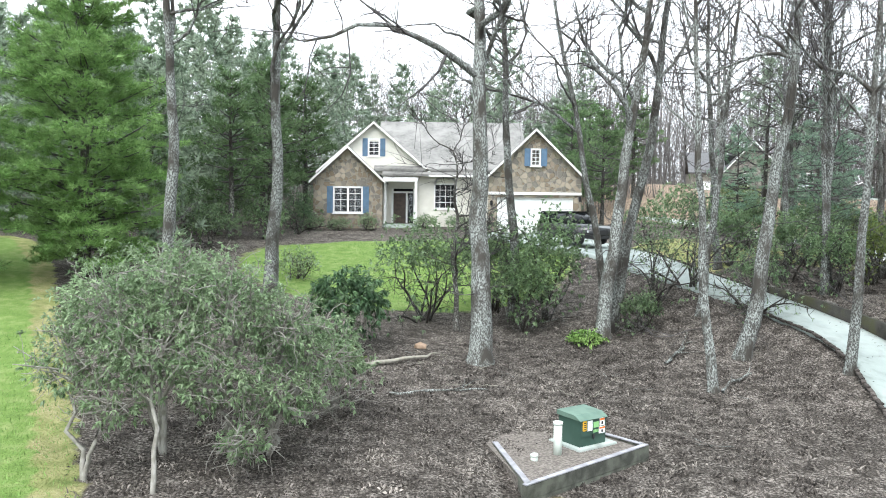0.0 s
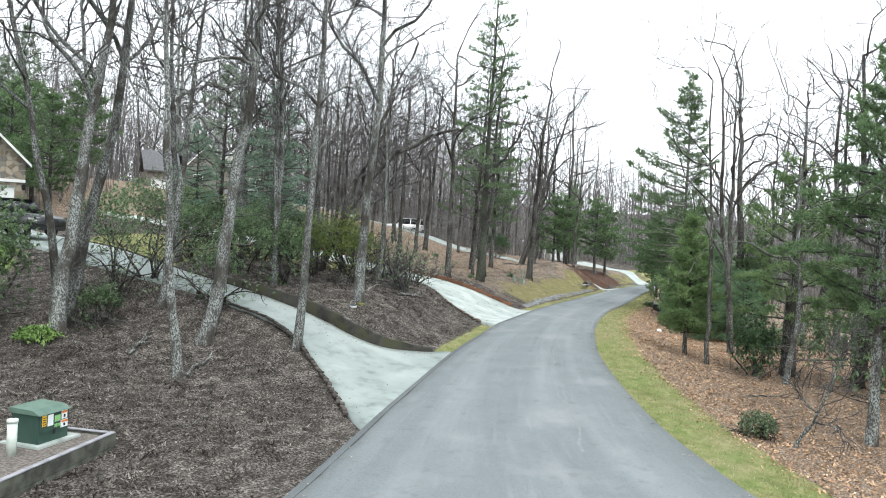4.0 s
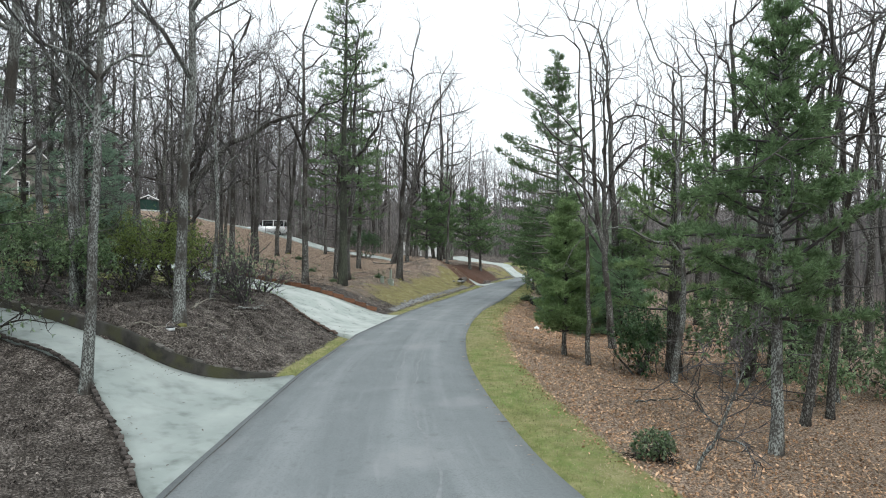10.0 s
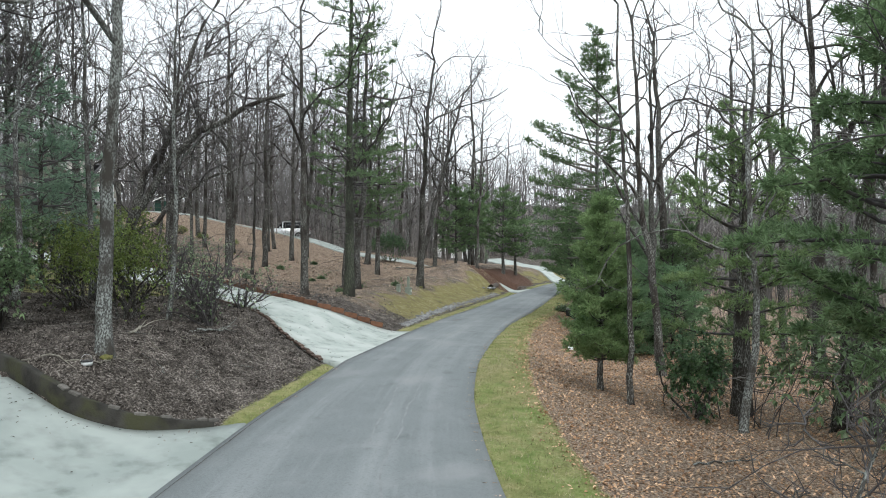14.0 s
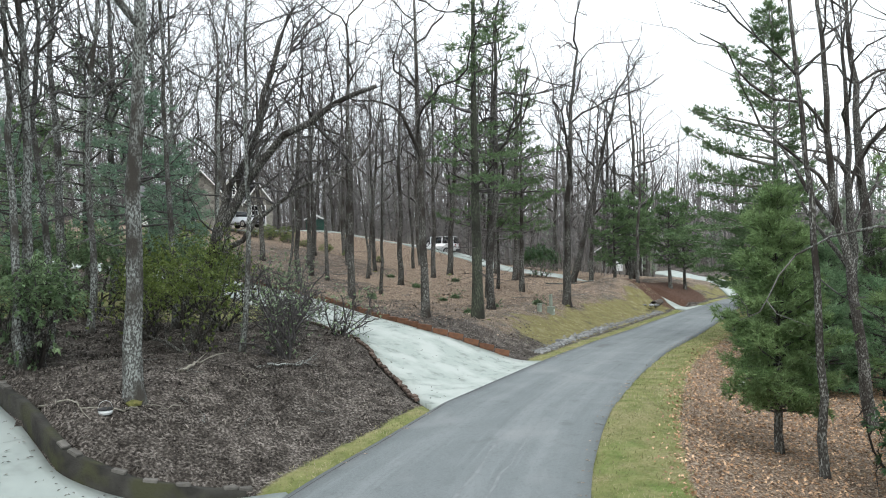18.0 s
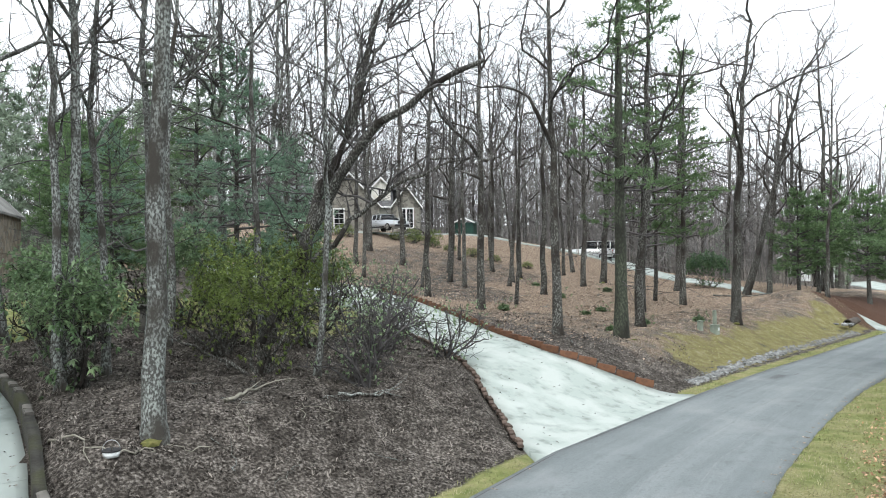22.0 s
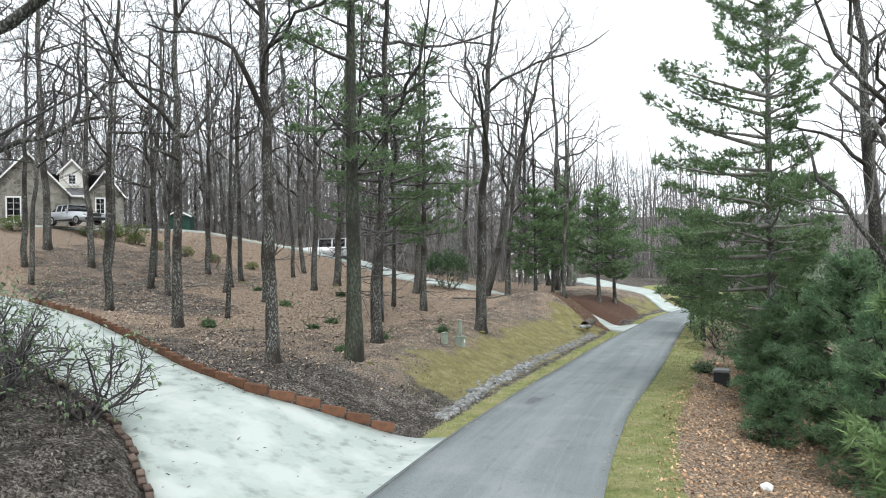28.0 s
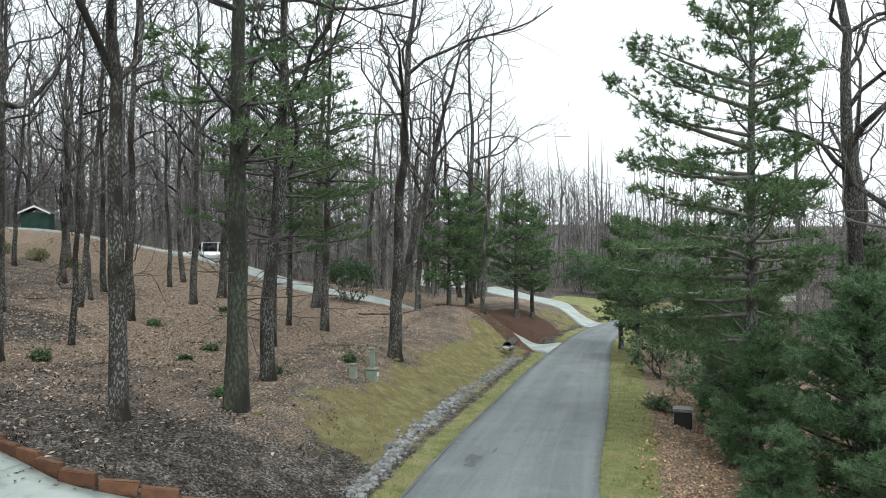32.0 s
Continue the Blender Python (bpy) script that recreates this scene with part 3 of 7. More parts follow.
M_ASPHALT = lane_material()
ra, rb = resample(ROAD_LEFT, 260), resample(ROAD_RIGHT, 260)
ra = np.stack([np.interp(np.linspace(0, 1, 260), np.linspace(0, 1, 260), ra[:, k]) for k in (0, 1)], 1)
za, zb = open_land(ra[:, 0], ra[:, 1]), open_land(rb[:, 0], rb[:, 1])
road = tagged(link("road", strip("road", ra, rb, za, zb, 10, M_ASPHALT, .035, .05), M_ASPHALT), "worn grey asphalt lane, curving, no markings", "road", kind="structure")
run = np.r_[0, np.cumsum(np.hypot(*np.diff((ra + rb) / 2, axis=0).T))]
wide = np.r_[0, np.linspace(0, 1, 11), 1]
lane = np.stack([np.broadcast_to(wide * 5.5, (260, 13)), np.broadcast_to(run[:, None], (260, 13)), np.zeros((260, 13))], -1)
road.data.attributes.new("lane", 'FLOAT_VECTOR', 'POINT').data.foreach_set("vector", lane.astype(np.float32).ravel())
M_JOINT = mat("joint_tar", (0.23, 0.25, 0.235), 0.95, second=(0.33, 0.36, 0.34), scale=9)


def lane_line(name, material, k0, k1, share, sway, width, seed):
    """A thin line on the asphalt: share of the lane's width from its left edge, and how far it wanders."""
    g = np.random.default_rng(seed)
    k = np.arange(k0, k1)
    t = share + sway * np.cumsum(g.normal(0, 1, len(k))) / np.sqrt(len(k))
    t = np.clip(t, .02, .98)
    rows = []
    for off in (0, width / 5.5):
        u = t + off * (1 + .4 * g.normal(0, 1, len(k)))
        z = za[k] * (1 - u) + zb[k] * u + .035 + .05 * np.sin(u * np.pi) + .004
        rows.append(np.c_[ra[k] * (1 - u[:, None]) + rb[k] * u[:, None], z])
    v, n = np.concatenate(rows), len(k)
    i = np.arange(n - 1)
    return link(name, np_mesh(name, v, np.stack([i, i + n, i + n + 1, i + 1], 1)), material, road)


M_PALE_LINE = mat("worn_asphalt_line", (0.225, 0.242, 0.248), 0.9, second=(0.185, 0.2, 0.206), scale=5)
M_SEAM = mat("seam_dirt", (0.05, 0.052, 0.05), 0.95, second=(0.09, 0.09, 0.085), scale=7)
for n_, (k0, k1, share, sway, width) in enumerate(((84, 118, .56, .05, .05), (96, 140, .72, .04, .035), (104, 126, .4, .05, .04), (126, 165, .5, .05, .05), (70, 96, .64, .05, .04), (150, 178, .62, .04, .04), (112, 134, .84, .03, .03))):
    lane_line("worn_line", M_PALE_LINE, k0, k1, share, sway, width, 200 + n_)
lane_line("edge_seam", M_SEAM, 60, 190, .003, .001, .022, 230)
for nm, (a, b, h), (ha, hb), lab in zip(("driveway_1", "driveway_2", "driveway_3", "driveway_4"), DRIVES, EDGES, ("pale concrete driveway with a flared mouth and a dark SUV on it", "pale stained concrete driveway beside red edging blocks", "narrow concrete drive behind the trees", "concrete drive beside a lawn, far along the lane")):
    slab = tagged(link(nm, strip(nm, a, b, ha, hb, 10, M_CONCRETE, .025, under=True), M_CONCRETE_OLD if nm == "driveway_1" else M_CONCRETE), lab, "driveway", kind="structure")
    if nm in ("driveway_1", "driveway_2"):
        for k in range(37, 100, 27):
            p, q = np.array([*a[k], ha[k] + .029]), np.array([*b[k], hb[k] + .029])
            w = np.array([-(q - p)[1], (q - p)[0], 0]) / np.linalg.norm(q - p) * .011
            link("joint", mesh("joint", [p - w, q - w, q + w, p + w], [(0, 1, 2, 3)]), M_JOINT, slab)


# ---- plants: generators ----
def tube(points, radii, sides):
    """Arrays of corners and quads for a tapered, bent tube."""
    p, r = np.asarray(points, float), np.asarray(radii, float)
    d = np.gradient(p, axis=0)
    d /= np.linalg.norm(d, axis=1, keepdims=True) + 1e-9
    ref = np.where(np.abs(d[:, 2:3]) > .9, [[1., 0, 0]], [[0, 0, 1.]])
    u = np.cross(d, ref)
    u /= np.linalg.norm(u, axis=1, keepdims=True) + 1e-9
    v = np.cross(d, u)
    a = np.arange(sides) * 2 * np.pi / sides
    ring = p[:, None] + r[:, None, None] * (np.cos(a)[None, :, None] * u[:, None] + np.sin(a)[None, :, None] * v[:, None])
    n = len(p)
    i = np.arange(n * sides).reshape(n, sides)
    j = np.roll(i, -1, axis=1)
    f = np.stack([i[:-1], j[:-1], j[1:], i[1:]], -1).reshape(-1, 4)
    return ring.reshape(-1, 3), f


class Heap:
    """Gathers arrays of corners and faces into one mesh."""

    def __init__(self):
        self.v, self.f, self.n = [], [], 0

    def add(self, v, f):
        self.v.append(v)
        self.f.append(np.asarray(f) + self.n)
        self.n += len(v)

    def mesh(self, name, smooth=True):
        return np_mesh(name, np.concatenate(self.v), np.concatenate(self.f), smooth)


def wander(rng, start, way, length, steps, bend, up=0.0):
    """A crooked line of points."""
    pts, d = [np.array(start, float)], np.array(way, float)
    for _ in range(steps):
        d = d + rng.normal(0, bend, 3) + (0, 0, up)
        d /= np.linalg.norm(d)
        pts.append(pts[-1] + d * length / steps)
    return np.array(pts)


def unit(v):
    return v / (np.linalg.norm(v) + 1e-9)


def bare_tree(seed, height, radius, lean=(0, 0), fork=0.45, limbs=5, twigs=1.0, crook=0.035, sides=9, spread=0.55, fine=True):
    """Trunk and branches of a leafless broad-leaved tree, as two meshes. lean: metres sideways for ten of height."""
    rng = np.random.default_rng(seed)
    trunk, crown, arms = Heap(), Heap(), []
    way = unit(np.array([lean[0] / 10, lean[1] / 10, 1.0]))
    n = 14
    pts = np.array([way * height * .78 * k / n for k in range(n + 1)])
    sway = np.cumsum(rng.normal(0, crook * height / n * 1.6, (n + 1, 2)), axis=0)
    pts[:, :2] += sway - sway[0]
    t = np.linspace(0, 1, n + 1)
    rad = radius * (1 - .72 * t) * (1 + .5 * np.exp(-t * 28))
    pts = np.insert(pts, 1, pts[0] + (pts[1] - pts[0]) * .22, axis=0)
    rad = np.insert(rad, 1, radius * 1.12)
    pts[0, 2] -= .35
    rad[0] = radius * 1.75
    v, f = tube(pts, rad, sides)
    trunk.add(v, f)

    def twig(start, way, length, r):
        p = wander(rng, start, way, length, 2, .22, .05)
        crown.add(*tube(p, np.linspace(r, r * .35, len(p)), 3))

    def bough(start, way, length, r, level):
        steps = 7 if level == 1 else 4
        p = wander(rng, start, way, length, steps, .33 if level == 1 else .32, .10 if level == 1 else .05)
        rr = np.linspace(r, r * (.3 if level == 1 else .35), len(p))
        if level == 1:
            arm = Heap()
            arm.add(*tube(p, rr, 6))
            arms.append(arm)
        else:
            crown.add(*tube(p, rr, 3))
        kids = int((6 if level == 1 else 4) * twigs + .5)
        for _ in range(kids):
            k = rng.uniform(.22, 1.0) * (len(p) - 1.01)
            a, b = int(k), k - int(k)
            s = p[a] * (1 - b) + p[a + 1] * b
            d = unit(unit(p[a + 1] - p[a]) * .75 + rng.normal(0, .6, 3) + (0, 0, .25))
            if level == 1:
                bough(s, d, length * rng.uniform(.3, .55), max(rr[a] * .55, .02), 2)
            elif fine:
                twig(s, d, length * rng.uniform(.4, .75), max(rr[a] * .6, .0115))
    for k in range(limbs):
        at = fork + (1 - fork) * (k + rng.uniform(0, .9)) / limbs
        i = min(int(at * n) + 1, len(pts) - 2)
        side = rng.uniform(0, 2 * np.pi)
        up = rng.uniform(.5, 1.1)
        d = unit(np.array([np.cos(side) * spread, np.sin(side) * spread, up * .7]))
        bough(pts[i], d, height * rng.uniform(.22, .42) * (1.15 - .5 * at), rad[i] * rng.uniform(.45, .75), 1)
    bough(pts[-1], unit(way + rng.normal(0, .15, 3)), height * .24, rad[-1], 1)
    bough(pts[-1], unit(way + rng.normal(0, .35, 3)), height * .22, rad[-1] * .8, 1)
    if fine:
        for _ in range(int(8 * twigs)):
            i = rng.integers(3, len(pts) - 1)
            a = rng.uniform(0, 6.28)
            bough(pts[i], unit(np.array([np.cos(a), np.sin(a), rng.uniform(-.1, .5)])), rng.uniform(.7, 2.4), .02, 2)
    return trunk.mesh("trunk"), crown.mesh("crown"), [a.mesh("limb") for a in arms]


def tufts(rng, at, way, count, length, width, cone):
    """Narrow blades that fan out from points: the needles of a pine. at, way: one row a tuft."""
    n = len(at)
    a = np.repeat(at, count, axis=0)
    d = np.repeat(way, count, axis=0) + rng.normal(0, cone, (n * count, 3))
    d /= np.linalg.norm(d, axis=1, keepdims=True)
    w = np.cross(d, rng.normal(0, 1, (n * count, 3)))
    w /= np.linalg.norm(w, axis=1, keepdims=True) + 1e-9
    ln = length * rng.uniform(.6, 1.2, (n * count, 1))
    a = a + d * rng.uniform(-.3, .1, (n * count, 1)) * length
    v = np.stack([a - w * width * .5, a + w * width * .5, a + d * ln], 1).reshape(-1, 3)
    return v, np.arange(len(v)).reshape(-1, 3)


def pine_tree(seed, height, radius, crown_base, reach, whorl=0.5, arms=5, per=9, needles=11, length=.22, width=.026, taper=1.0, lean=(0, 0), dead=0, droop=0.0, skip=0.0, bias=None):
    """Trunk, boughs and needles of a pine, as three meshes; its branches stand in tiers."""
    rng = np.random.default_rng(seed)
    trunk, boughs = Heap(), Heap()
    n = 12
    t = np.linspace(0, 1, n + 1)
    pts = np.stack([lean[0] * height / 10 * t + np.cumsum(rng.normal(0, .02, n + 1)), lean[1] * height / 10 * t + np.cumsum(rng.normal(0, .02, n + 1)), t * height], 1)
    pts[0, 2] = -.35
    rad = radius * (1 - .93 * t) + .008
    rad[0] *= 1.3
    trunk.add(*tube(pts, rad, 9))
    spot, ways = [], []

    def stem(z):
        return np.array([np.interp(z, pts[:, 2], pts[:, 0]), np.interp(z, pts[:, 2], pts[:, 1]), z])
    z = crown_base
    while z < height - .2:
        f = (z - crown_base) / (height - crown_base)
        far = reach * (min(1, .55 + 1.6 * f) * (1 - f) ** .75 * taper + .07 + .12 * (1 - f) * (1 - taper))
        a0 = rng.uniform(0, 6.28)
        for k in range(arms):
            if rng.uniform() < skip:
                continue
            a = a0 + 6.283 * k / arms + rng.normal(0, .25)
            ln = far * rng.uniform(.6, 1.2)
            if bias:
                ln *= 1 + bias[1] * np.cos(a - bias[0])
            d = unit(np.array([np.cos(a), np.sin(a), rng.uniform(-.02, .28) - droop * (1 - f) + .5 * f * f]))
            p = wander(rng, stem(z + rng.normal(0, .1)), d, ln, 4, .11, .04)
            boughs.add(*tube(p, np.linspace(.012 + .017 * ln, .006, len(p)), 4))
            m = max(5, int(4.0 * per * (ln / reach) + 3))
            s = rng.uniform(.3, 1.0, m) ** .8 if ln > 1.2 else rng.uniform(.1, 1.0, m) ** .7
            s[:2] = 1.0
            q = np.stack([np.interp(s * 4, np.arange(5), p[:, c]) for c in range(3)], 1)
            side = np.cross(d, (0, 0, 1.0))
            off = rng.uniform(-1, 1, (m, 1)) * np.minimum(.3, (1.12 - s[:, None]) * .75) * ln
            off[:2] *= .2
            q = q + off * side + rng.normal(0, .07, (m, 3)) + (0, 0, .05)
            spot.append(q)
            ways.append(np.repeat(d[None], m, 0) * .8 + side * np.sign(off) * .5 + (0, 0, .35) + rng.normal(0, .3, (m, 3)))
        z += whorl * rng.uniform(.75, 1.25)
    for _ in range(dead):
        a, zz = rng.uniform(0, 6.28), rng.uniform(crown_base * .25, crown_base * 1.15)
        p = wander(rng, stem(zz), unit(np.array([np.cos(a), np.sin(a), rng.uniform(-.25, .1)])), rng.uniform(.8, reach * .75), 4, .14)
        boughs.add(*tube(p, np.linspace(.022, .006, len(p)), 3))
    v, f = tufts(rng, np.concatenate(spot), np.concatenate(ways), max(6, int(needles * 1.15)), length * 1.0, width * 1.0, .85)
    return trunk.mesh("trunk"), boughs.mesh("bough_frame"), np_mesh("foliage", v, f)


def leaf_quads(rng, at, way, count, length, width, droop, cone=.8):
    """Rosettes of broad leaves: folded blades round the ends of twigs."""
    n = len(at)
    a = np.repeat(at, count, axis=0)
    d = np.repeat(way, count, axis=0) + rng.normal(0, cone, (n * count, 3)) - (0, 0, droop)
    d /= np.linalg.norm(d, axis=1, keepdims=True)
    w = np.cross(d, (0, 0, 1.0)) + rng.normal(0, .25, (n * count, 3))
    w /= np.linalg.norm(w, axis=1, keepdims=True) + 1e-9
    ln = length * rng.uniform(.6, 1.25, (n * count, 1))
    mid = a + d * ln * .5
    v = np.stack([a, mid + w * width * .5, a + d * ln - (0, 0, .25 * length), mid - w * width * .5], 1).reshape(-1, 3)
    return v, np.arange(len(v)).reshape(-1, 4)


def shrub(seed, width, height, stems=6, sprays=300, leaves=6, length=.13, leaf_width=.05, hollow=.45, low=.25, droop=.35, crook=.2, bare=20, depth=None):
    """Crooked stems and rosettes of leaves, as two meshes."""
    rng = np.random.default_rng(seed)
    wood = Heap()
    depth = depth or width
    tips = []
    for k in range(stems):
        a = rng.uniform(0, 6.28)
        d = unit(np.array([np.cos(a) * width / height * .6, np.sin(a) * depth / height * .6, 1.0]))
        p = wander(rng, (rng.normal(0, .12 * width / 3), rng.normal(0, .12 * depth / 3), -.15), d, height * rng.uniform(.7, .95), 9, crook)
        wood.add(*tube(p, np.linspace(.028 + .006 * height, .012, len(p)), 5))
        for _ in range(7):
            i = rng.integers(2, 9)
            q = wander(rng, p[i], unit(rng.normal(0, 1, 3) + (0, 0, .35)), rng.uniform(.25, .42) * width * .6, 3, .35)
            wood.add(*tube(q, np.linspace(.018, .006, len(q)), 3))
            tips.append(q[-1])
            for _ in range(2):
                j = rng.integers(1, 4)
                r = wander(rng, q[j], unit(rng.normal(0, 1, 3) + (0, 0, .3)), rng.uniform(.3, .8), 2, .35)
                wood.add(*tube(r, np.linspace(.010, .004, len(r)), 3))
                tips.append(r[-1])
    u = rng.normal(0, 1, (sprays, 3))
    u /= np.linalg.norm(u, axis=1, keepdims=True)
    u[:, 2] = np.abs(u[:, 2]) * 1.0 - .35 * (rng.uniform(0, 1, sprays) < .4)
    rr = hollow + (1 - hollow) * rng.uniform(0, 1, (sprays, 1)) ** .6
    bump = np.array([1 + .28 * noise.noise((x * 1.7 + seed, y * 1.7, z * 1.7)) for x, y, z in u])[:, None]
    at = u * rr * bump * (width / 2, depth / 2, height * (1 - low) * .62)
    at[:, 2] += height * (low + .36 * (1 - low))
    at[:, 2] = np.maximum(at[:, 2], height * low * .5)
    at = np.concatenate([at, np.array(tips)[:max(1, len(tips) // 2)]])
    way = unit(at - (0, 0, height * .4))
    way = (at - (0, 0, height * .4)) / (np.linalg.norm(at - (0, 0, height * .4), axis=1, keepdims=True) + 1e-6)
    v, f = leaf_quads(rng, at, way, leaves, length, leaf_width, droop)
    for k in range(bare):
        q = wander(rng, at[rng.integers(0, len(at))] * .8, unit(rng.normal(0, 1, 3)), rng.uniform(.4, .9), 3, .35)
        wood.add(*tube(q, np.linspace(.010, .003, len(q)), 3))
    return wood.mesh("stems"), np_mesh("leaves", v, f)


def plant(name, label, category, meshes, materials, names, x, y, turn=0.0, size=1.0, group="", sink=0.0):
    root = empty(name, x, y, ground_z(x, y) - sink, turn)
    root.scale = (size, size, size)
    for me, m, nm in zip(meshes, materials, names):
        ob = link(nm, me, m, root)
        if nm in ("bough_frame", "foliage"):
            ob["kind"] = "stuff"
    return tagged(root, label, category, group)


def put(ob, x, y, turn, size, sink=0.05):
    c = copy_thing(ob, pose(x, y, ground_z(x, y) - sink, 0, 0, turn))
    c.scale = (size, size, size * 1.0)
    return c


BARE = ("trunk", "crown")


def bare(label, tree, bark, x, y, group="", name="bare_tree"):
    """Plants a leafless tree: trunk, every limb, and the crown of twigs."""
    trunk, crown, arms = tree
    root = plant(name, label, "tree", (trunk, crown), (bark, M_TWIG), BARE, x, y, 0, 1, group)
    root.children[1]["kind"] = "stuff"
    for me in arms:
        link("limb", me, bark, root)
    return root

# ---- the trees that stand by the lane: x, y, trunk radius, lean in x and y for ten metres ----
FRONT_OAKS = [(-10.1, 28.0, .27, -.2, .4), (-7.5, 33.1, .31, .2, .3), (1.3, 25.6, .37, -.1, .3), (3.0, 32.0, .22, -.2, .3), (6.1, 28.7, .27, .9, .3), (6.5, 29.5, .24, 1.6, .3),
              (6.8, 31.3, .17, -1.9, .3), (8.3, 23.0, .15, -.6, .3), (10.2, 25.7, .26, 1.7, .3), (12.65, 23.4, .16, .5, .2), (10.1, 29.7, .16, 1.0, .3), (15.3, 30.4, .15, .3, .4), (17.0, 37.4, .17, .1, .3)]
ISLAND_OAKS = [(17.2, 26.45, .21, .2, 0), (15.2, 30.1, .12, -.2, .3), (13.0, 35.8, .17, -.6, .3), (16.0, 31.5, .11, -.2, 0), (17.4, 34.8, .12, .3, -.1), (21.0, 30.6, .09, .5, -.2), (20.1, 35.0, .12, -.2, 0),
               (20.2, 55.4, .2, -.3, .4), (25.2, 70.5, .24, .4, 0), (22.5, 46, .15, .2, .1), (19.4, 42.6, .2, .3, .1), (22.4, 50.4, .19, .3, 0), (27.0, 64.6, .17, -.2, 0), (23.6, 42.8, .12, .5, -.1)]
GROVE_OAKS = [(32.0, 38.2, .2, -.1, .1), (36.9, 41.2, .12, .3, -.1), (37.6, 40.8, .21, .6, -.3), (45.0, 43.2, .25, .7, -.5), (31.7, 45.4, .2, .1, .1), (34.6, 47.6, .1, .2, -.1), (31.8, 54.9, .1, .4, -.2),
              (34.1, 66.5, .2, -.1, .2), (42.2, 63.0, .16, .2, 0), (39.3, 53.6, .19, .3, -.1), (38.8, 57.6, .14, .7, -.5), (45.0, 58.6, .19, .2, -.1), (48.2, 61.2, .24, .4, -.2), (30.6, 50.2, .16, .3, .1), (35.4, 57.0, .14, .1, .2), (41.4, 66.4, .17, .2, .1), (30.4, 66.0, .17, .3, 0)]
GROVE_OAKS_FAR = [(51.6, 56.8, .24, .3, -.2), (45.6, 51.0, .12, 0, .1), (49.8, 68.6, .18, .1, 0), (40.0, 70.0, .13, .3, -.1), (32.5, 70.4, .25, -.1, .2), (44.0, 72.6, .2, .1, 0), (59.0, 56.0, .2, .6, -.4), (55.9, 54.8, .26, 1.9, -1.6),
                  (57.6, 49.3, .13, .3, -.3), (40.5, 60.5, .1, -.4, .6), (35.6, 60.3, .17, .2, .2), (53.6, 62.2, .15, -.2, .1), (29.9, 61.8, .14, .3, .1), (47.5, 66.0, .14, -.2, .3), (37.2, 64.8, .2, .4, 0)]
RIGHT_OAKS = [(30.1, 17.9, .1, -.1, .3), (27.7, 9.1, .14, .9, -1.2), (29.3, 8.8, .12, 0, .3), (23.2, 5.4, .13, .2, 0), (20.1, 3.6, .23, .3, 0), (24.5, 6.2, .07, 0, .4), (21.9, -.5, .19, -.2, .6), (27.5, 1.5, .12, -.3, .6),
              (24.2, 3.1, .08, -.2, .5), (32.3, 11.6, .12, .2, 0), (34.0, 11.3, .12, .1, .2), (33.2, 2.9, .13, .1, .2), (38.0, .8, .16, .1, .1), (25.2, 4.6, .07, -.1, .4)]
RIGHT_OAKS_FAR = [(52.3, 28.6, .33, -.1, .2), (56.0, 26.1, .28, 0, .3), (41.1, 15.9, .28, 0, .3), (47.4, 10.7, .19, 0, .4), (37.3, 6.1, .17, -.2, .6), (60.5, 31.0, .2, .3, 0), (49.5, 20.5, .2, .2, .2), (57.5, 20.0, .22, -.3, 0), (46.0, 2.5, .2, .3, .2), (36.0, -4.5, .18, -.2, .1)]


def oak_row(rows, label, group, seed, material, low=15.5, high=21.5, crook=.026):
    rng = random.Random(seed)
    for k, (x, y, r, lx, ly) in enumerate(rows):
        h = min(high, max(low * .78, 12 + r * 38)) * rng.uniform(.92, 1.08)
        tree = bare_tree(seed * 100 + k, h, r, (lx, ly), fork=rng.uniform(.5, .64) if seed == 1 else rng.uniform(.38, .55), limbs=2 if seed == 5 and k == 0 else (8 if r > .14 else 6) + (1 if seed in (2, 3) else 0), twigs=(1.3 if r > .14 else 1.1) * {2: .85, 3: .8, 4: .7, 5: .62, 6: .7}.get(seed, 1), crook=crook)
        bare(label, tree, material, x, y, group)


oak_row(FRONT_OAKS, "leafless oak with lichen-spotted grey bark on dark mulch", "bare trees on the front bank", 1, M_BARK_GREY)
oak_row(ISLAND_OAKS, "leafless oak with mottled bark between two driveways", "bare trees between the driveways", 2, M_BARK_GREY)
oak_row(GROVE_OAKS, "tall leafless oak with mottled bark on leaf litter", "bare trees of the grove", 3, M_BARK)
oak_row(GROVE_OAKS_FAR, "slender leafless tree on leaf litter", "bare trees of the grove", 4, M_BARK)
oak_row(RIGHT_OAKS, "slim dark leafless tree among fallen leaves", "bare trees beside the lane", 5, M_BARK)
oak_row(RIGHT_OAKS_FAR, "tall leafless oak with crooked limbs", "bare trees beside the lane", 6, M_BARK)

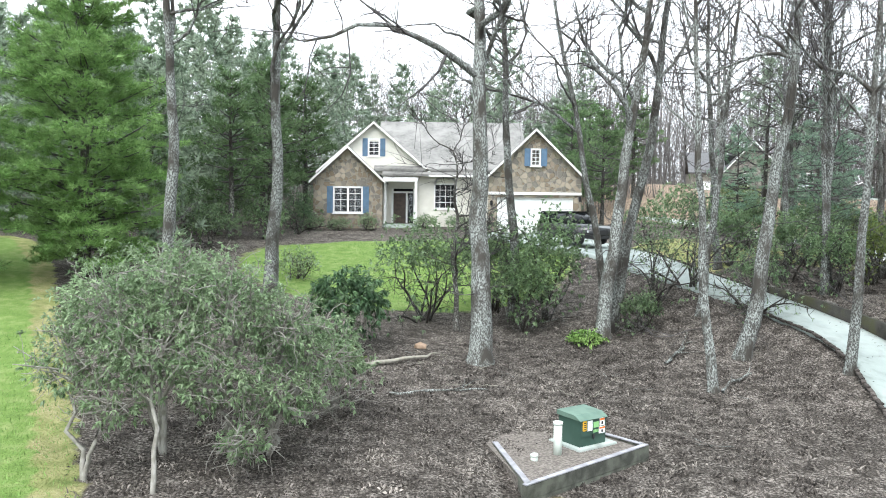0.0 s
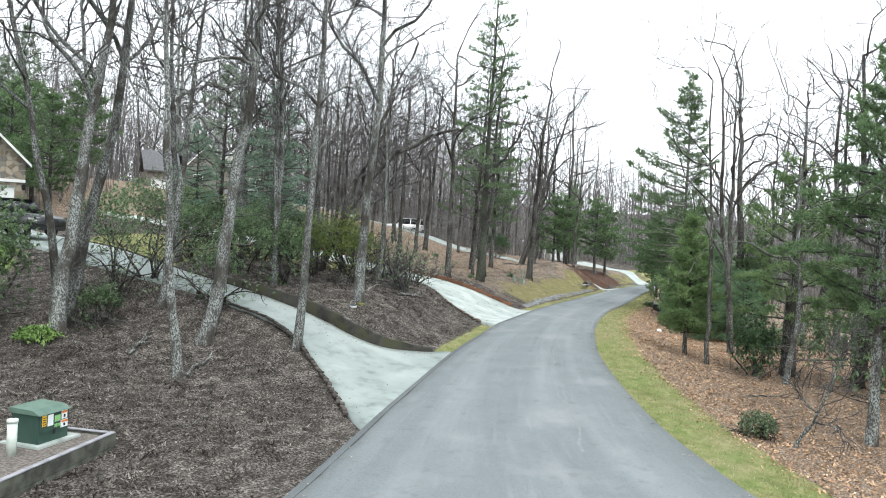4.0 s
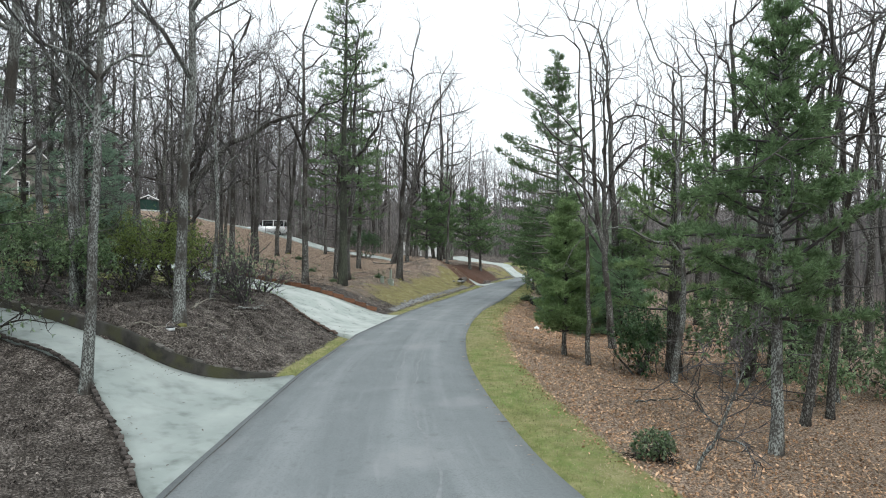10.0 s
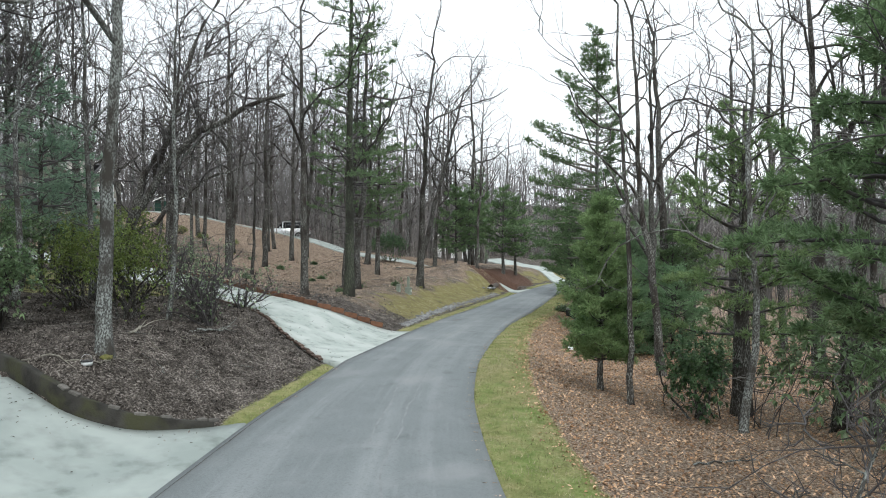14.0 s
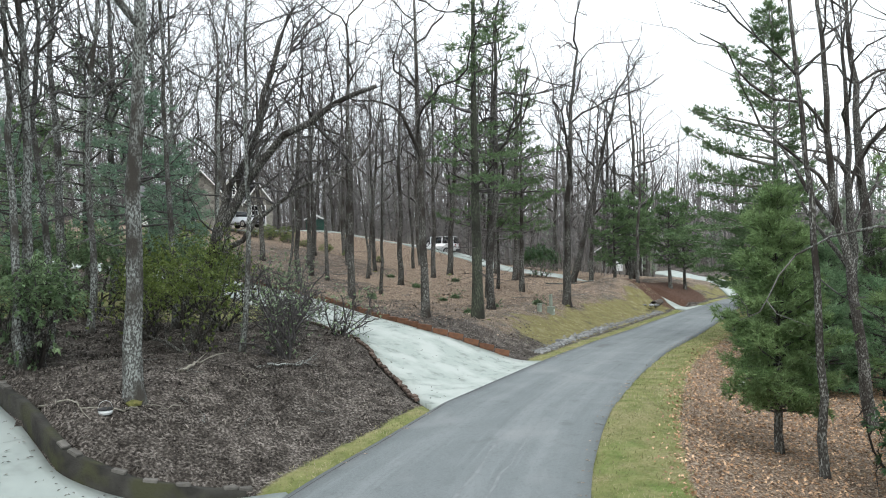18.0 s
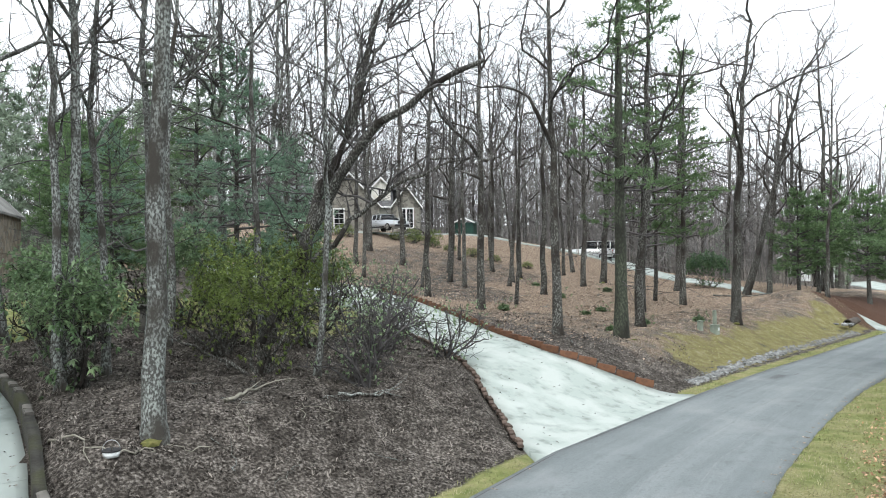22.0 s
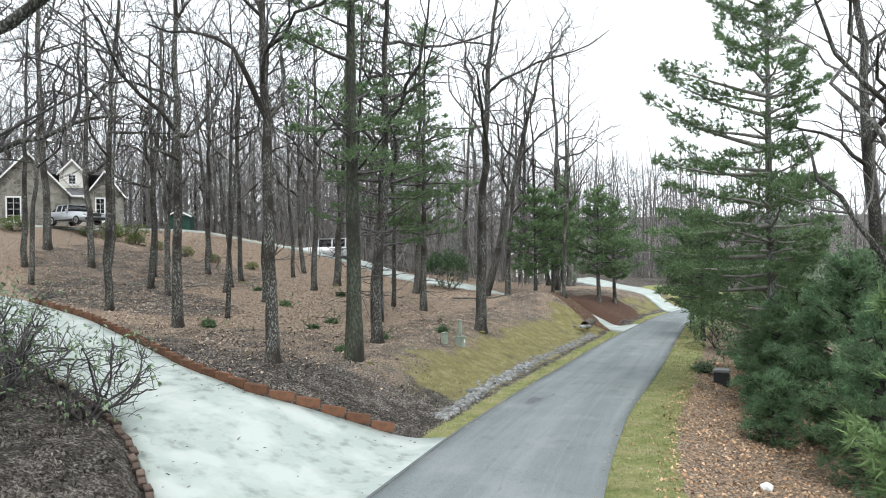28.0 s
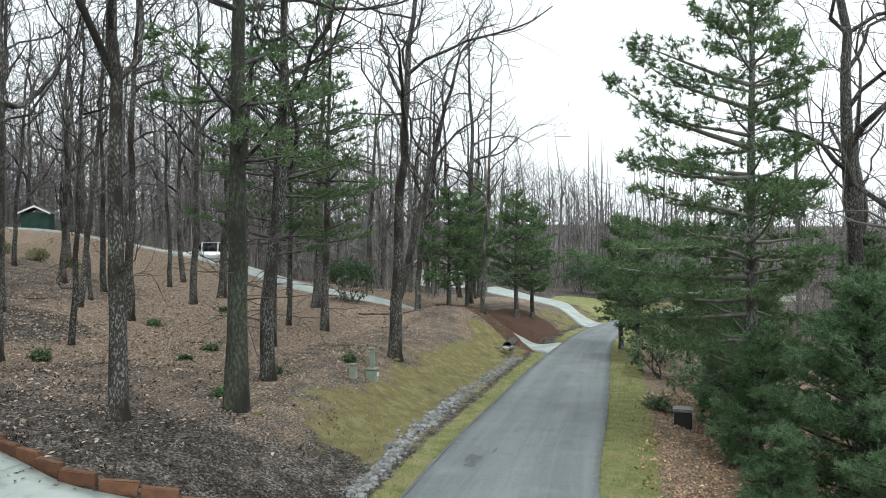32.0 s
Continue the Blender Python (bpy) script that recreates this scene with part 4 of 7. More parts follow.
# the slanting oak with three arms over the second drive
slant_root = tagged(empty("slanting_tree", 20.2, 34.8, ground_z(20.2, 34.8)), "leafless oak that slants over the concrete drive", "tree")
slant_twigs = Heap()
rng = np.random.default_rng(77)
for nm, ends, r0 in (("trunk", ((0, 0, -.3), (.5, -.1, 1.2), (1.1, -.3, 2.6), (1.9, -.9, 4.6), (2.9, -1.9, 6.2), (4.2, -3.1, 7.3), (5.6, -4.4, 7.9)), .25), ("limb", ((.9, -.2, 1.8), (1.6, -.2, 4.2), (2.6, -.6, 6.6), (3.2, -1.2, 9.6), (4.6, -1.6, 12.6)), .19), ("limb", ((1.3, -.4, 2.4), (2.6, -.8, 3.7), (4.0, -1.6, 4.8), (5.6, -2.4, 5.4)), .10), ("limb", ((1.9, -.9, 4.6), (2.6, -1.3, 7.2), (3.8, -1.6, 9.8)), .10)):
    p = np.array(ends)
    s = np.linspace(0, len(p) - 1, 14)
    p = np.stack([np.interp(s, np.arange(len(p)), p[:, c]) for c in range(3)], 1) + rng.normal(0, .06, (14, 3))
    wood_piece = Heap()
    wood_piece.add(*tube(p, np.linspace(r0, r0 * .28, 14), 8))
    link(nm, wood_piece.mesh(nm), M_BARK, slant_root)
    for k in range(10):
        i = rng.integers(4, 14)
        q = wander(rng, p[i], unit(np.array([rng.normal(.2, .6), rng.normal(-.1, .6), .7])), rng.uniform(1.2, 3.2), 5, .25)
        slant_twigs.add(*tube(q, np.linspace(.04, .012, 6), 4))
        for _ in range(6):
            j = rng.integers(1, 6)
            slant_twigs.add(*tube(wander(rng, q[j], unit(rng.normal(0, 1, 3) + (0, 0, .4)), rng.uniform(.5, 1.4), 4, .3), np.linspace(.016, .005, 5), 3))
link("crown", slant_twigs.mesh("crown"), M_TWIG, slant_root)["kind"] = "stuff"

# the small crooked tree with a thin crown before the house
t1 = bare_tree(901, 9.0, .11, (-.6, .3), fork=.3, limbs=9, twigs=1.3, crook=.05, spread=1.1)
bare("thin crooked leafless tree on dark mulch", t1, M_BARK, .6, 29.4)
t1 = bare_tree(902, 4.2, .055, (2.1, -3.0), fork=.25, limbs=7, twigs=1.0, crook=.08, spread=1.0)
bare("small leaning leafless sapling among fallen leaves", t1, M_BARK_GREY, 20.8, 9.5, name="leaning_sapling")

# ---- pines ----
PINE = ("trunk", "bough_frame", "foliage")
PMATS = (M_BARK, M_TWIG, M_NEEDLE)
plant("white_pine", "tall white pine with tiers of green boughs beside the lane", "pine tree", pine_tree(11, 17.3, .2, 3.0, 4.2, .58, 6, 27, 10, .24, .032, dead=50, droop=.1, skip=.2, lean=(-.35, -.1), bias=(2.2, .35)), (M_BARK_GREY, M_STEM, M_NEEDLE), PINE, 47.0, 30.2)
plant("white_pine", "white pine with a broad crown on a bare grey trunk", "pine tree", pine_tree(12, 11.8, .17, 3.6, 3.1, .5, 6, 17, 14, .25, .032, dead=14, skip=.12, lean=(.35, .1)), (M_BARK_GREY, M_TWIG, M_NEEDLE), PINE, 24.2, 8.8)
plant("young_pine", "dense young pine with low boughs beside the lane", "pine tree", pine_tree(13, 6.5, .1, 1.0, 1.7, .27, 6, 15, 12, .2, .028), (M_BARK, M_TWIG, M_NEEDLE_WOOD), PINE, 30.4, 19.2)
plant("white_pine", "dark pine with full boughs in the wood", "pine tree", pine_tree(14, 9.4, .3, 2.4, 3.4, .62, 5, 12, 13, .25, .032, skip=.25, dead=10), (M_BARK, M_TWIG, M_NEEDLE_WOOD), PINE, 31.9, 15.1)
plant("young_pine", "broad young pine with blue-green needles", "pine tree", pine_tree(15, 5.9, .1, .4, 2.6, .33, 7, 22, 11, .2, .026), (M_BARK, M_TWIG, M_NEEDLE_YOUNG), PINE, 44.9, 26.6)
plant("young_pine", "small bushy pine beside a taller young pine", "pine tree", pine_tree(26, 4.4, .07, .3, 2.3, .28, 6, 15, 11, .17, .024), (M_BARK, M_TWIG, M_NEEDLE_YOUNG), PINE, 42.8, 23.2)
plant("young_pine", "broad young pine with blue-green needles", "pine tree", pine_tree(16, 4.6, .08, .3, 2.0, .28, 6, 15, 12, .16, .024), (M_BARK, M_TWIG, M_NEEDLE_YOUNG), PINE, 41.0, 24.4)
plant("young_pine", "low bushy pine under taller pines", "pine tree", pine_tree(17, 3.4, .07, .3, 1.7, .28, 6, 11, 12, .2, .026), (M_BARK, M_TWIG, M_NEEDLE_YOUNG), PINE, 49.6, 31.9)
plant("young_pine", "low bushy pine under taller pines", "pine tree", pine_tree(18, 4.0, .07, .3, 1.8, .3, 6, 12, 12, .2, .026), (M_BARK, M_TWIG, M_NEEDLE_YOUNG), PINE, 46.2, 29.6)
plant("young_pine", "small round pine at the edge of the leaf litter", "pine tree", pine_tree(27, 2.1, .05, .15, 1.15, .2, 6, 12, 11, .15, .02), (M_BARK, M_TWIG, M_NEEDLE_YOUNG), PINE, 42.4, 27.9)
mid_a = plant("white_pine", "middle-sized pine with dark boughs and bare lower trunk", "pine tree", pine_tree(20, 8.4, .16, 2.0, 2.7, .45, 6, 7, 5, .3, .068, skip=.08), (M_BARK, M_TWIG, M_NEEDLE_DARK), PINE, 60.4, 54.6, group="pines along the far drive")
for x, y, a, s in [(62.9, 55.2, 70, .92), (65.0, 52.6, 140, 1.02), (67.6, 53.2, 200, .95), (69.6, 60.4, 20, 1.1), (51.5, 31.6, 50, .62), (54.6, 33.0, 160, .7), (52.2, 28.2, 240, .8), (57.6, 35.2, 330, .66), (61.4, 37.4, 100, .75), (65.0, 40.6, 200, .7), (56.5, 29.6, 10, .9), (-12.5, 45.0, 30, 1.2), (-11.4, 50.5, 130, 1.3), (-13.2, 56.5, 210, 1.4), (-10.5, 59.0, 300, 1.3), (-15.5, 40.5, 80, 1.1), (12.6, 60.5, 40, 1.15), (11.2, 66.5, 170, 1.3), (14.0, 72.5, 260, 1.35), (18.8, 75.5, 100, 1.3), (58.5, 40.2, 60, .85), (62.6, 43.4, 190, .9)]:
    put(mid_a, x, y, a, s)
soft = plant("white_pine", "big bright green pine beside the lawn", "pine tree", pine_tree(21, 15.5, .24, .9, 5.0, .36, 7, 17, 15, .34, .03, taper=.85, droop=.12), (M_BARK, M_TWIG, M_NEEDLE_SOFT), PINE, -15.3, 32.6)
plant("white_pine", "bright green pine at the edge of the wood", "pine tree", pine_tree(22, 14, .2, .8, 4.6, .42, 7, 13, 14, .34, .034, droop=.1), (M_BARK, M_TWIG, M_NEEDLE_SOFT), PINE, -20.5, 30.0)
# green tufts high on the grove's pine
tb = pine_tree(23, 20, .27, 6.0, 3.9, 1.15, 5, 13, 12, .26, .036, lean=(.1, 0), dead=26, skip=.4)
plant("tall_pine", "tall pine with a mossy grey-green trunk and few live boughs", "pine tree", tb, (M_BARK_MOSS, M_TWIG, M_NEEDLE), PINE, 34.85, 38.1)
tb = pine_tree(24, 18, .2, 3.4, 4.2, .85, 5, 11, 13, .26, .034, lean=(.4, -.2), dead=26, skip=.3)
plant("tall_pine", "tall pine with thin dark boughs on leaf litter", "pine tree", tb, (M_BARK, M_TWIG, M_NEEDLE_DARK), PINE, 41.5, 46.5)
tb = pine_tree(28, 15.5, .18, 4.0, 3.4, .8, 5, 10, 12, .26, .036, lean=(.2, -.1), dead=20, skip=.25)
plant("tall_pine", "slim pine with drooping dark boughs on leaf litter", "pine tree", tb, (M_BARK, M_TWIG, M_NEEDLE_DARK), PINE, 46.3, 49.2)
tb = pine_tree(25, 11, .17, 3.4, 3.0, .7, 5, 10, 12, .26, .036, dead=8, skip=.2)
plant("tall_pine", "green pine behind the shrubs of the island", "pine tree", tb, (M_BARK, M_TWIG, M_NEEDLE_HAZED), PINE, 18.6, 44.0)
hem = plant("hemlock", "soft airy evergreen hemlock between two driveways", "evergreen tree", pine_tree(31, 9.6, .13, 2.2, 2.9, .45, 6, 9, 8, .22, .038, droop=.2, skip=.3), (M_BARK, M_TWIG, M_HEMLOCK), PINE, 19.8, 39.7, group="hemlocks of the island")
for x, y, a, s in [(22.6, 43.6, 130, .75), (15.6, 40.4, 250, .7), (22.8, 47.4, 320, .8)]:
    put(hem, x, y, a, s)


# ---- the wood around ----
def joined(some, name):
    heap = Heap()
    for me in some:
        v = np.empty(len(me.vertices) * 3, np.float32)
        me.vertices.foreach_get("co", v)
        f = np.empty(len(me.polygons) * 4, np.int32)
        me.polygons.foreach_get("vertices", f)
        heap.add(v.reshape(-1, 3), f.reshape(-1, 4))
    return heap.mesh(name, False)


wood_rng = random.Random(31)
WOOD = []
for k, (h, r) in enumerate([(18.5, .18), (20, .22), (16.5, .14), (19.5, .25), (15, .11), (21, .21)]):
    me = bare_tree(500 + k, h, r, (wood_rng.uniform(-.4, .4), wood_rng.uniform(-.4, .4)), fork=wood_rng.uniform(.35, .5), limbs=6, twigs=.55, crook=.035)
    WOOD.append((joined([me[0], *me[2]], "trunk"), me[1]))


def clear_of(x, y, gap):
    p = np.array([x]), np.array([y])
    if float(side_distance(*p, ROAD_LEFT)[0]) < gap and float(side_distance(*p, ROAD_RIGHT)[0]) > -gap:
        return False
    for a, b, _ in DRIVES:
        mid, half = (a + b) / 2, np.hypot(*(a - b).T) / 2
        if (np.hypot(mid[:, 0] - x, mid[:, 1] - y) < half + gap * .5).any():
            return False
    return True


def in_home(x, y):
    return (-14 < x < 16 and 34 < y < 70) or (24 < x < 50 and 72 < y < 100) or (80 < x < 106 and 55 < y < 100) or (-22 < x < -5 and 5 < y < 30)


def scatter(count, inside, gap, seed, apart):
    rng, out = random.Random(seed), []
    tries = 0
    while len(out) < count and tries < count * 60:
        tries += 1
        x, y = inside(rng)
        if clear_of(x, y, gap) and not in_home(x, y) and all((x - a) ** 2 + (y - b) ** 2 > apart * apart for a, b in out):
            out.append((x, y))
    return out


def mid_wood(rng):
    k = rng.random()
    if k < .2:
        return rng.uniform(30, 75), rng.uniform(-32, 26)
    if k < .76:
        return rng.uniform(34, 78), rng.uniform(84, 112)
    return rng.uniform(62, 88), rng.uniform(57, 90)


made = {}
for x, y in scatter(125, mid_wood, 5.5, 7, 2.3):
    k = wood_rng.randrange(len(WOOD))
    if k not in made:
        made[k] = plant("bare_tree", "leafless tree in the wood", "tree", WOOD[k], (M_BARK if k % 2 else M_BARK_GREY, M_TWIG_HAZED), BARE, x, y, 0, 1, "trees of the wood")
        made[k].children[1]["kind"] = "stuff"
    else:
        put(made[k], x, y, wood_rng.uniform(0, 360), wood_rng.uniform(.8, 1.15))


def tiled(name, meshes, spots, seed, label, category, material, low=.8, high=1.2):
    """Many far plants joined into one mesh."""
    rng, heap = np.random.default_rng(seed), Heap()
    data = []
    for me in meshes:
        v = np.empty(len(me.vertices) * 3, np.float32)
        me.vertices.foreach_get("co", v)
        f = np.empty(len(me.loops), np.int32)
        me.loops.foreach_get("vertex_index", f)
        data.append((v.reshape(-1, 3), f.reshape(len(me.polygons), -1)))
    p = np.array(spots)
    z = land(p[:, 0], p[:, 1])
    for (x, y), h in zip(spots, z):
        v, f = data[rng.integers(len(data))]
        a, s = rng.uniform(0, 6.28), rng.uniform(low, high)
        c, q = np.cos(a) * s, np.sin(a) * s
        heap.add(np.stack([v[:, 0] * c - v[:, 1] * q + x, v[:, 0] * q + v[:, 1] * c + y, v[:, 2] * s + h - .1], 1), f)
    return tagged(link(name, heap.mesh(name, False), material), label, category, kind="stuff")


FAR = []
for k in range(5):
    me = bare_tree(700 + k, 20 + k % 4, .2, (.2, -.2), fork=.3, limbs=6, twigs=.5, sides=4, fine=False)
    FAR.append(joined([me[0], me[1], *me[2]], "far_tree"))


def ring(rng):
    k = rng.random()
    if k < .3:
        return rng.uniform(72, 150), rng.uniform(-50, 46)
    if k < .62:
        return rng.uniform(70, 150), rng.uniform(62, 150)
    if k < .93:
        return rng.uniform(30, 90), rng.uniform(106, 150)
    return rng.uniform(-70, -24), rng.uniform(-40, 30)


tiled("far_woods", FAR, scatter(130, ring, 7, 9, 3.2), 5, "far leafless woods, grey-brown", "woods", M_TWIG_HAZED)


def behind(rng):
    return rng.uniform(-60, 30), rng.uniform(-70, -14)


tiled("woods_behind", FAR[2:], scatter(45, behind, 8, 19, 3.5), 6, "leafless woods behind the lane's turn", "woods", M_TWIG)

FAR_PINE = [pine_tree(800 + k, 13 + 2 * k, .2, .8, 3.6, .9, 4, .6, 4, .75, .17, taper=.9)[2] for k in range(4)]


def pine_hill(rng):
    k = rng.random()
    if k < .62:
        return rng.uniform(-48, 16), rng.uniform(68, 98)
    return rng.uniform(-40, -13), rng.uniform(38, 68)


tiled("pine_woods", FAR_PINE, scatter(125, pine_hill, 3, 11, 2.5), 7, "dark green pine wood on the hillside behind the house", "woods", M_NEEDLE_HAZED, .62, .95)


def far_green(rng):
    k = rng.random()
    if k < .5:
        return rng.uniform(76, 130), rng.uniform(56, 72) if rng.random() < .3 else rng.uniform(80, 110)
    return rng.uniform(62, 120), rng.uniform(10, 44)


tiled("far_pines", FAR_PINE, scatter(26, far_green, 5, 12, 5), 8, "scattered far pines", "woods", M_NEEDLE_HAZED, .45, .8)

# brush under the trees: thin grey shoots
brush_rng = np.random.default_rng(3)


def brush(seed):
    heap, r = Heap(), np.random.default_rng(seed)
    for _ in range(12):
        p = wander(r, r.normal(0, .35, 3) * (1, 1, 0), unit(r.normal(0, .45, 3) + (0, 0, 1)), r.uniform(.8, 2.6), 4, .18)
        heap.add(*tube(p, np.linspace(.014, .005, 5), 3))
        for _ in range(2):
            q = wander(r, p[r.integers(1, 5)], unit(r.normal(0, 1, 3) + (0, 0, .5)), r.uniform(.3, .9), 3, .25)
            heap.add(*tube(q, np.linspace(.007, .003, 4), 3))
    return heap.mesh("brush", False)


BRUSH = [brush(k) for k in range(4)]


def brushy(rng):
    k = rng.random()
    if k < .4:
        return rng.uniform(30, 90), rng.uniform(-30, 30)
    return rng.uniform(20, 95), rng.uniform(84, 125)


tiled("brushwood", BRUSH, scatter(110, brushy, 7, 14, 1.5), 9, "thin grey brushwood under the far trees", "brush", M_TWIG, .8, 1.7)


# distant stems, too far to tell apart
def poles(name, seed, count, inside):
    g, heap = np.random.default_rng(seed), Heap()
    rr = random.Random(seed)
    spots = []
    while len(spots) < count:
        x, y = inside(rr)
        if not in_home(x, y) and clear_of(x, y, 9):
            spots.append((x, y))
    z = land(*np.array(spots).T)
    for (x, y), h in zip(spots, z):
        t = g.uniform(13, 22)
        a = np.array([x, y, h - .3])
        b = a + (g.normal(0, .5), g.normal(0, .5), t * .6)
        heap.add(*tube(np.array([a, b, b + (g.normal(0, .8), g.normal(0, .8), t * .4)]), [.17, .1, .02], 3))
        for _ in range(6):
            s = a + (b - a) * g.uniform(.5, 1.05)
            d = unit(np.array([g.normal(0, 1), g.normal(0, 1), 1.0]))
            e = s + d * g.uniform(1.5, 4.5)
            heap.add(*tube(np.array([s, e, e + unit(d + g.normal(0, .5, 3)) * g.uniform(1, 2.5)]), [.06, .035, .012], 3))
    return tagged(link(name, heap.mesh(name, False), M_TWIG_HAZED), "distant grey-brown woods on the horizon", "woods", kind="stuff")


def horizon(rng):
    a, d = rng.uniform(-1.1, 1.9), rng.uniform(62, 150)
    return 30 + d * math.cos(a), 35 + d * math.sin(a)


poles("distant_woods", 21, 1000, horizon)


def undergrowth(name, label, count, seed, near, far, low, high):
    """Upright grey shoots, far off, too many to count."""
    g = np.random.default_rng(seed)
    a, d = g.uniform(-1.25, 2.9, count), near + (far - near) * g.uniform(0, 1, count) ** .8
    x, y = 32 + d * np.cos(a), 36 + d * np.sin(a)
    keep = (np.maximum(side_distance(x, y, ROAD_LEFT), -side_distance(x, y, ROAD_RIGHT)) > 9)
    keep &= ~(((x > -18) & (x < 16) & (y > 30) & (y < 68)) | ((x > 22) & (x < 52) & (y > 66) & (y < 100)) | ((x > 70) & (x < 106) & (y > 52) & (y < 96)) | ((x > 53) & (x < 63) & (y < 74) & (y > 40)))
    x, y = x[keep], y[keep]
    n = len(x)
    c = np.stack([x, y, land(x, y) - .05], 1)
    u = g.uniform(0, 6.28, n)
    w = np.stack([np.cos(u), np.sin(u), np.zeros(n)], 1) * g.uniform(.025, .06, (n, 1))
    tip = c + np.stack([g.normal(0, .35, n), g.normal(0, .35, n), g.uniform(low, high, n)], 1)
    v = np.stack([c - w, c + w, tip], 1).reshape(-1, 3)
    return tagged(link(name, np_mesh(name, v, np.arange(len(v)).reshape(-1, 3)), M_BRUSH), label, "brush", kind="stuff")


undergrowth("undergrowth", "grey-brown undergrowth under the far trees", 60000, 41, 40, 125, .7, 3.6)


def haze_of_twigs(name, label, count, seed, near, far):
    """Loose twigs at every height of the far woods, too fine to tell apart."""
    g = np.random.default_rng(seed)
    a, d = g.uniform(-1.25, 2.75, count), near + (far - near) * g.uniform(0, 1, count) ** .8
    x, y = 32 + d * np.cos(a), 36 + d * np.sin(a)
    side = np.maximum(side_distance(x, y, ROAD_LEFT), -side_distance(x, y, ROAD_RIGHT))
    keep = (side > 11) & ~((x < 30) & (y < 80)) & ~((y < 30) & (g.uniform(0, 1, len(x)) < .75)) & ~(((x > -18) & (x < 16) & (y > 30) & (y < 68)) | ((x > 22) & (x < 52) & (y > 66) & (y < 92)) | ((x > 70) & (x < 106) & (y > 52) & (y < 96)))
    x, y, side = x[keep], y[keep], side[keep]
    n = len(x)
    tall = np.interp(side, [10, 30], [6, 17])
    c = np.stack([x, y, land(x, y) + tall * g.uniform(0, 1, n)], 1)
    w = g.normal(0, 1, (n, 3))
    w = w / np.linalg.norm(w, axis=1, keepdims=True) * g.uniform(.02, .045, (n, 1))
    way = g.normal(0, .75, (n, 3)) + (0, 0, .8)
    v = np.stack([c - w, c + w, c + way * g.uniform(1.2, 3.2, (n, 1))], 1).reshape(-1, 3)
    return tagged(link(name, np_mesh(name, v, np.arange(len(v)).reshape(-1, 3)), M_TWIG_HAZED), label, "woods", kind="stuff")


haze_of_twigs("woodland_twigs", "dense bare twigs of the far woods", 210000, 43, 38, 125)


# ---- houses ----
def stone_material(name, a, b, c, scale):
    """Field stone: cells of three browns with pale joints."""
    m = bpy.data.materials.new(name)
    m.use_nodes = True
    n, l = m.node_tree.nodes, m.node_tree.links
    bs = n["Principled BSDF"]
    bs.inputs["Roughness"].default_value = 0.9
    co = n.new("ShaderNodeTexCoord").outputs["Object"]
    v = n.new("ShaderNodeTexVoronoi")
    v.inputs["Scale"].default_value = scale
    l.new(co, v.inputs["Vector"])
    sep = n.new("ShaderNodeSeparateColor")
    l.new(v.outputs["Color"], sep.inputs[0])
    r = n.new("ShaderNodeValToRGB")
    r.color_ramp.elements.new(0.5)
    for e, (p, k) in zip(r.color_ramp.elements, ((0.2, a), (0.5, b), (0.85, c))):
        e.position, e.color = p, (*k, 1)
    l.new(sep.outputs[0], r.inputs[0])
    d = n.new("ShaderNodeTexVoronoi")
    d.feature = 'DISTANCE_TO_EDGE'
    d.inputs["Scale"].default_value = scale
    l.new(co, d.inputs["Vector"])
    f = n.new("ShaderNodeMapRange")
    f.inputs[1].default_value, f.inputs[2].default_value = 0.02, 0.07
    l.new(d.outputs["Distance"], f.inputs[0])
    x = n.new("ShaderNodeMix")
    x.data_type = 'RGBA'
    x.inputs[6].default_value = (0.3, 0.275, 0.235, 1)
    l.new(f.outputs[0], x.inputs[0])
    l.new(r.outputs[0], x.inputs[7])
    l.new(x.outputs[2], bs.inputs["Base Color"])
    bp = n.new("ShaderNodeBump")
    bp.inputs["Distance"].default_value = 0.05
    l.new(f.outputs[0], bp.inputs["Height"])
    l.new(bp.outputs[0], bs.inputs["Normal"])
    return m


M_STONEWALL = stone_material("brown_field_stone", (0.2, 0.16, 0.115), (0.36, 0.31, 0.24), (0.17, 0.155, 0.135), 3.0)
M_STONEGREY = stone_material("grey_field_stone", (0.2, 0.19, 0.165), (0.3, 0.285, 0.25), (0.14, 0.13, 0.115), 3.0)
M_SIDING = mat("cream_siding", (0.72, 0.70, 0.64), 0.6, second=(0.64, 0.62, 0.56), scale=1.2, bump=0.1)
M_TRIM = mat("white_trim", (0.8, 0.8, 0.79), 0.5, second=(0.72, 0.72, 0.71), scale=2)
M_SHINGLE = mat("grey_shingle", (0.2, 0.197, 0.188), 0.9, second=(0.145, 0.142, 0.137), scale=5, bump=0.6, bump_scale=16, third=(0.245, 0.24, 0.23), third_scale=0.7)
M_SHINGLE_DARK = mat("dark_shingle", (0.14, 0.14, 0.145), 0.9, second=(0.1, 0.1, 0.105), scale=5, bump=0.6, bump_scale=16)
M_SHUTTER = mat("blue_shutter", (0.12, 0.2, 0.3), 0.6, second=(0.1, 0.165, 0.25), scale=3)
M_DARK = mat("dark_opening", (0.02, 0.02, 0.022), 0.9)
M_DOORWOOD = mat("dark_door", (0.05, 0.035, 0.03), 0.5, second=(0.08, 0.055, 0.045), scale=4)
M_GARAGE = mat("white_garage_door", (0.78, 0.79, 0.78), 0.5, second=(0.7, 0.71, 0.7), scale=1.5)
M_GLASS = bpy.data.materials.new("window_glass")
M_GLASS.use_nodes = True
gb = M_GLASS.node_tree.nodes["Principled BSDF"]
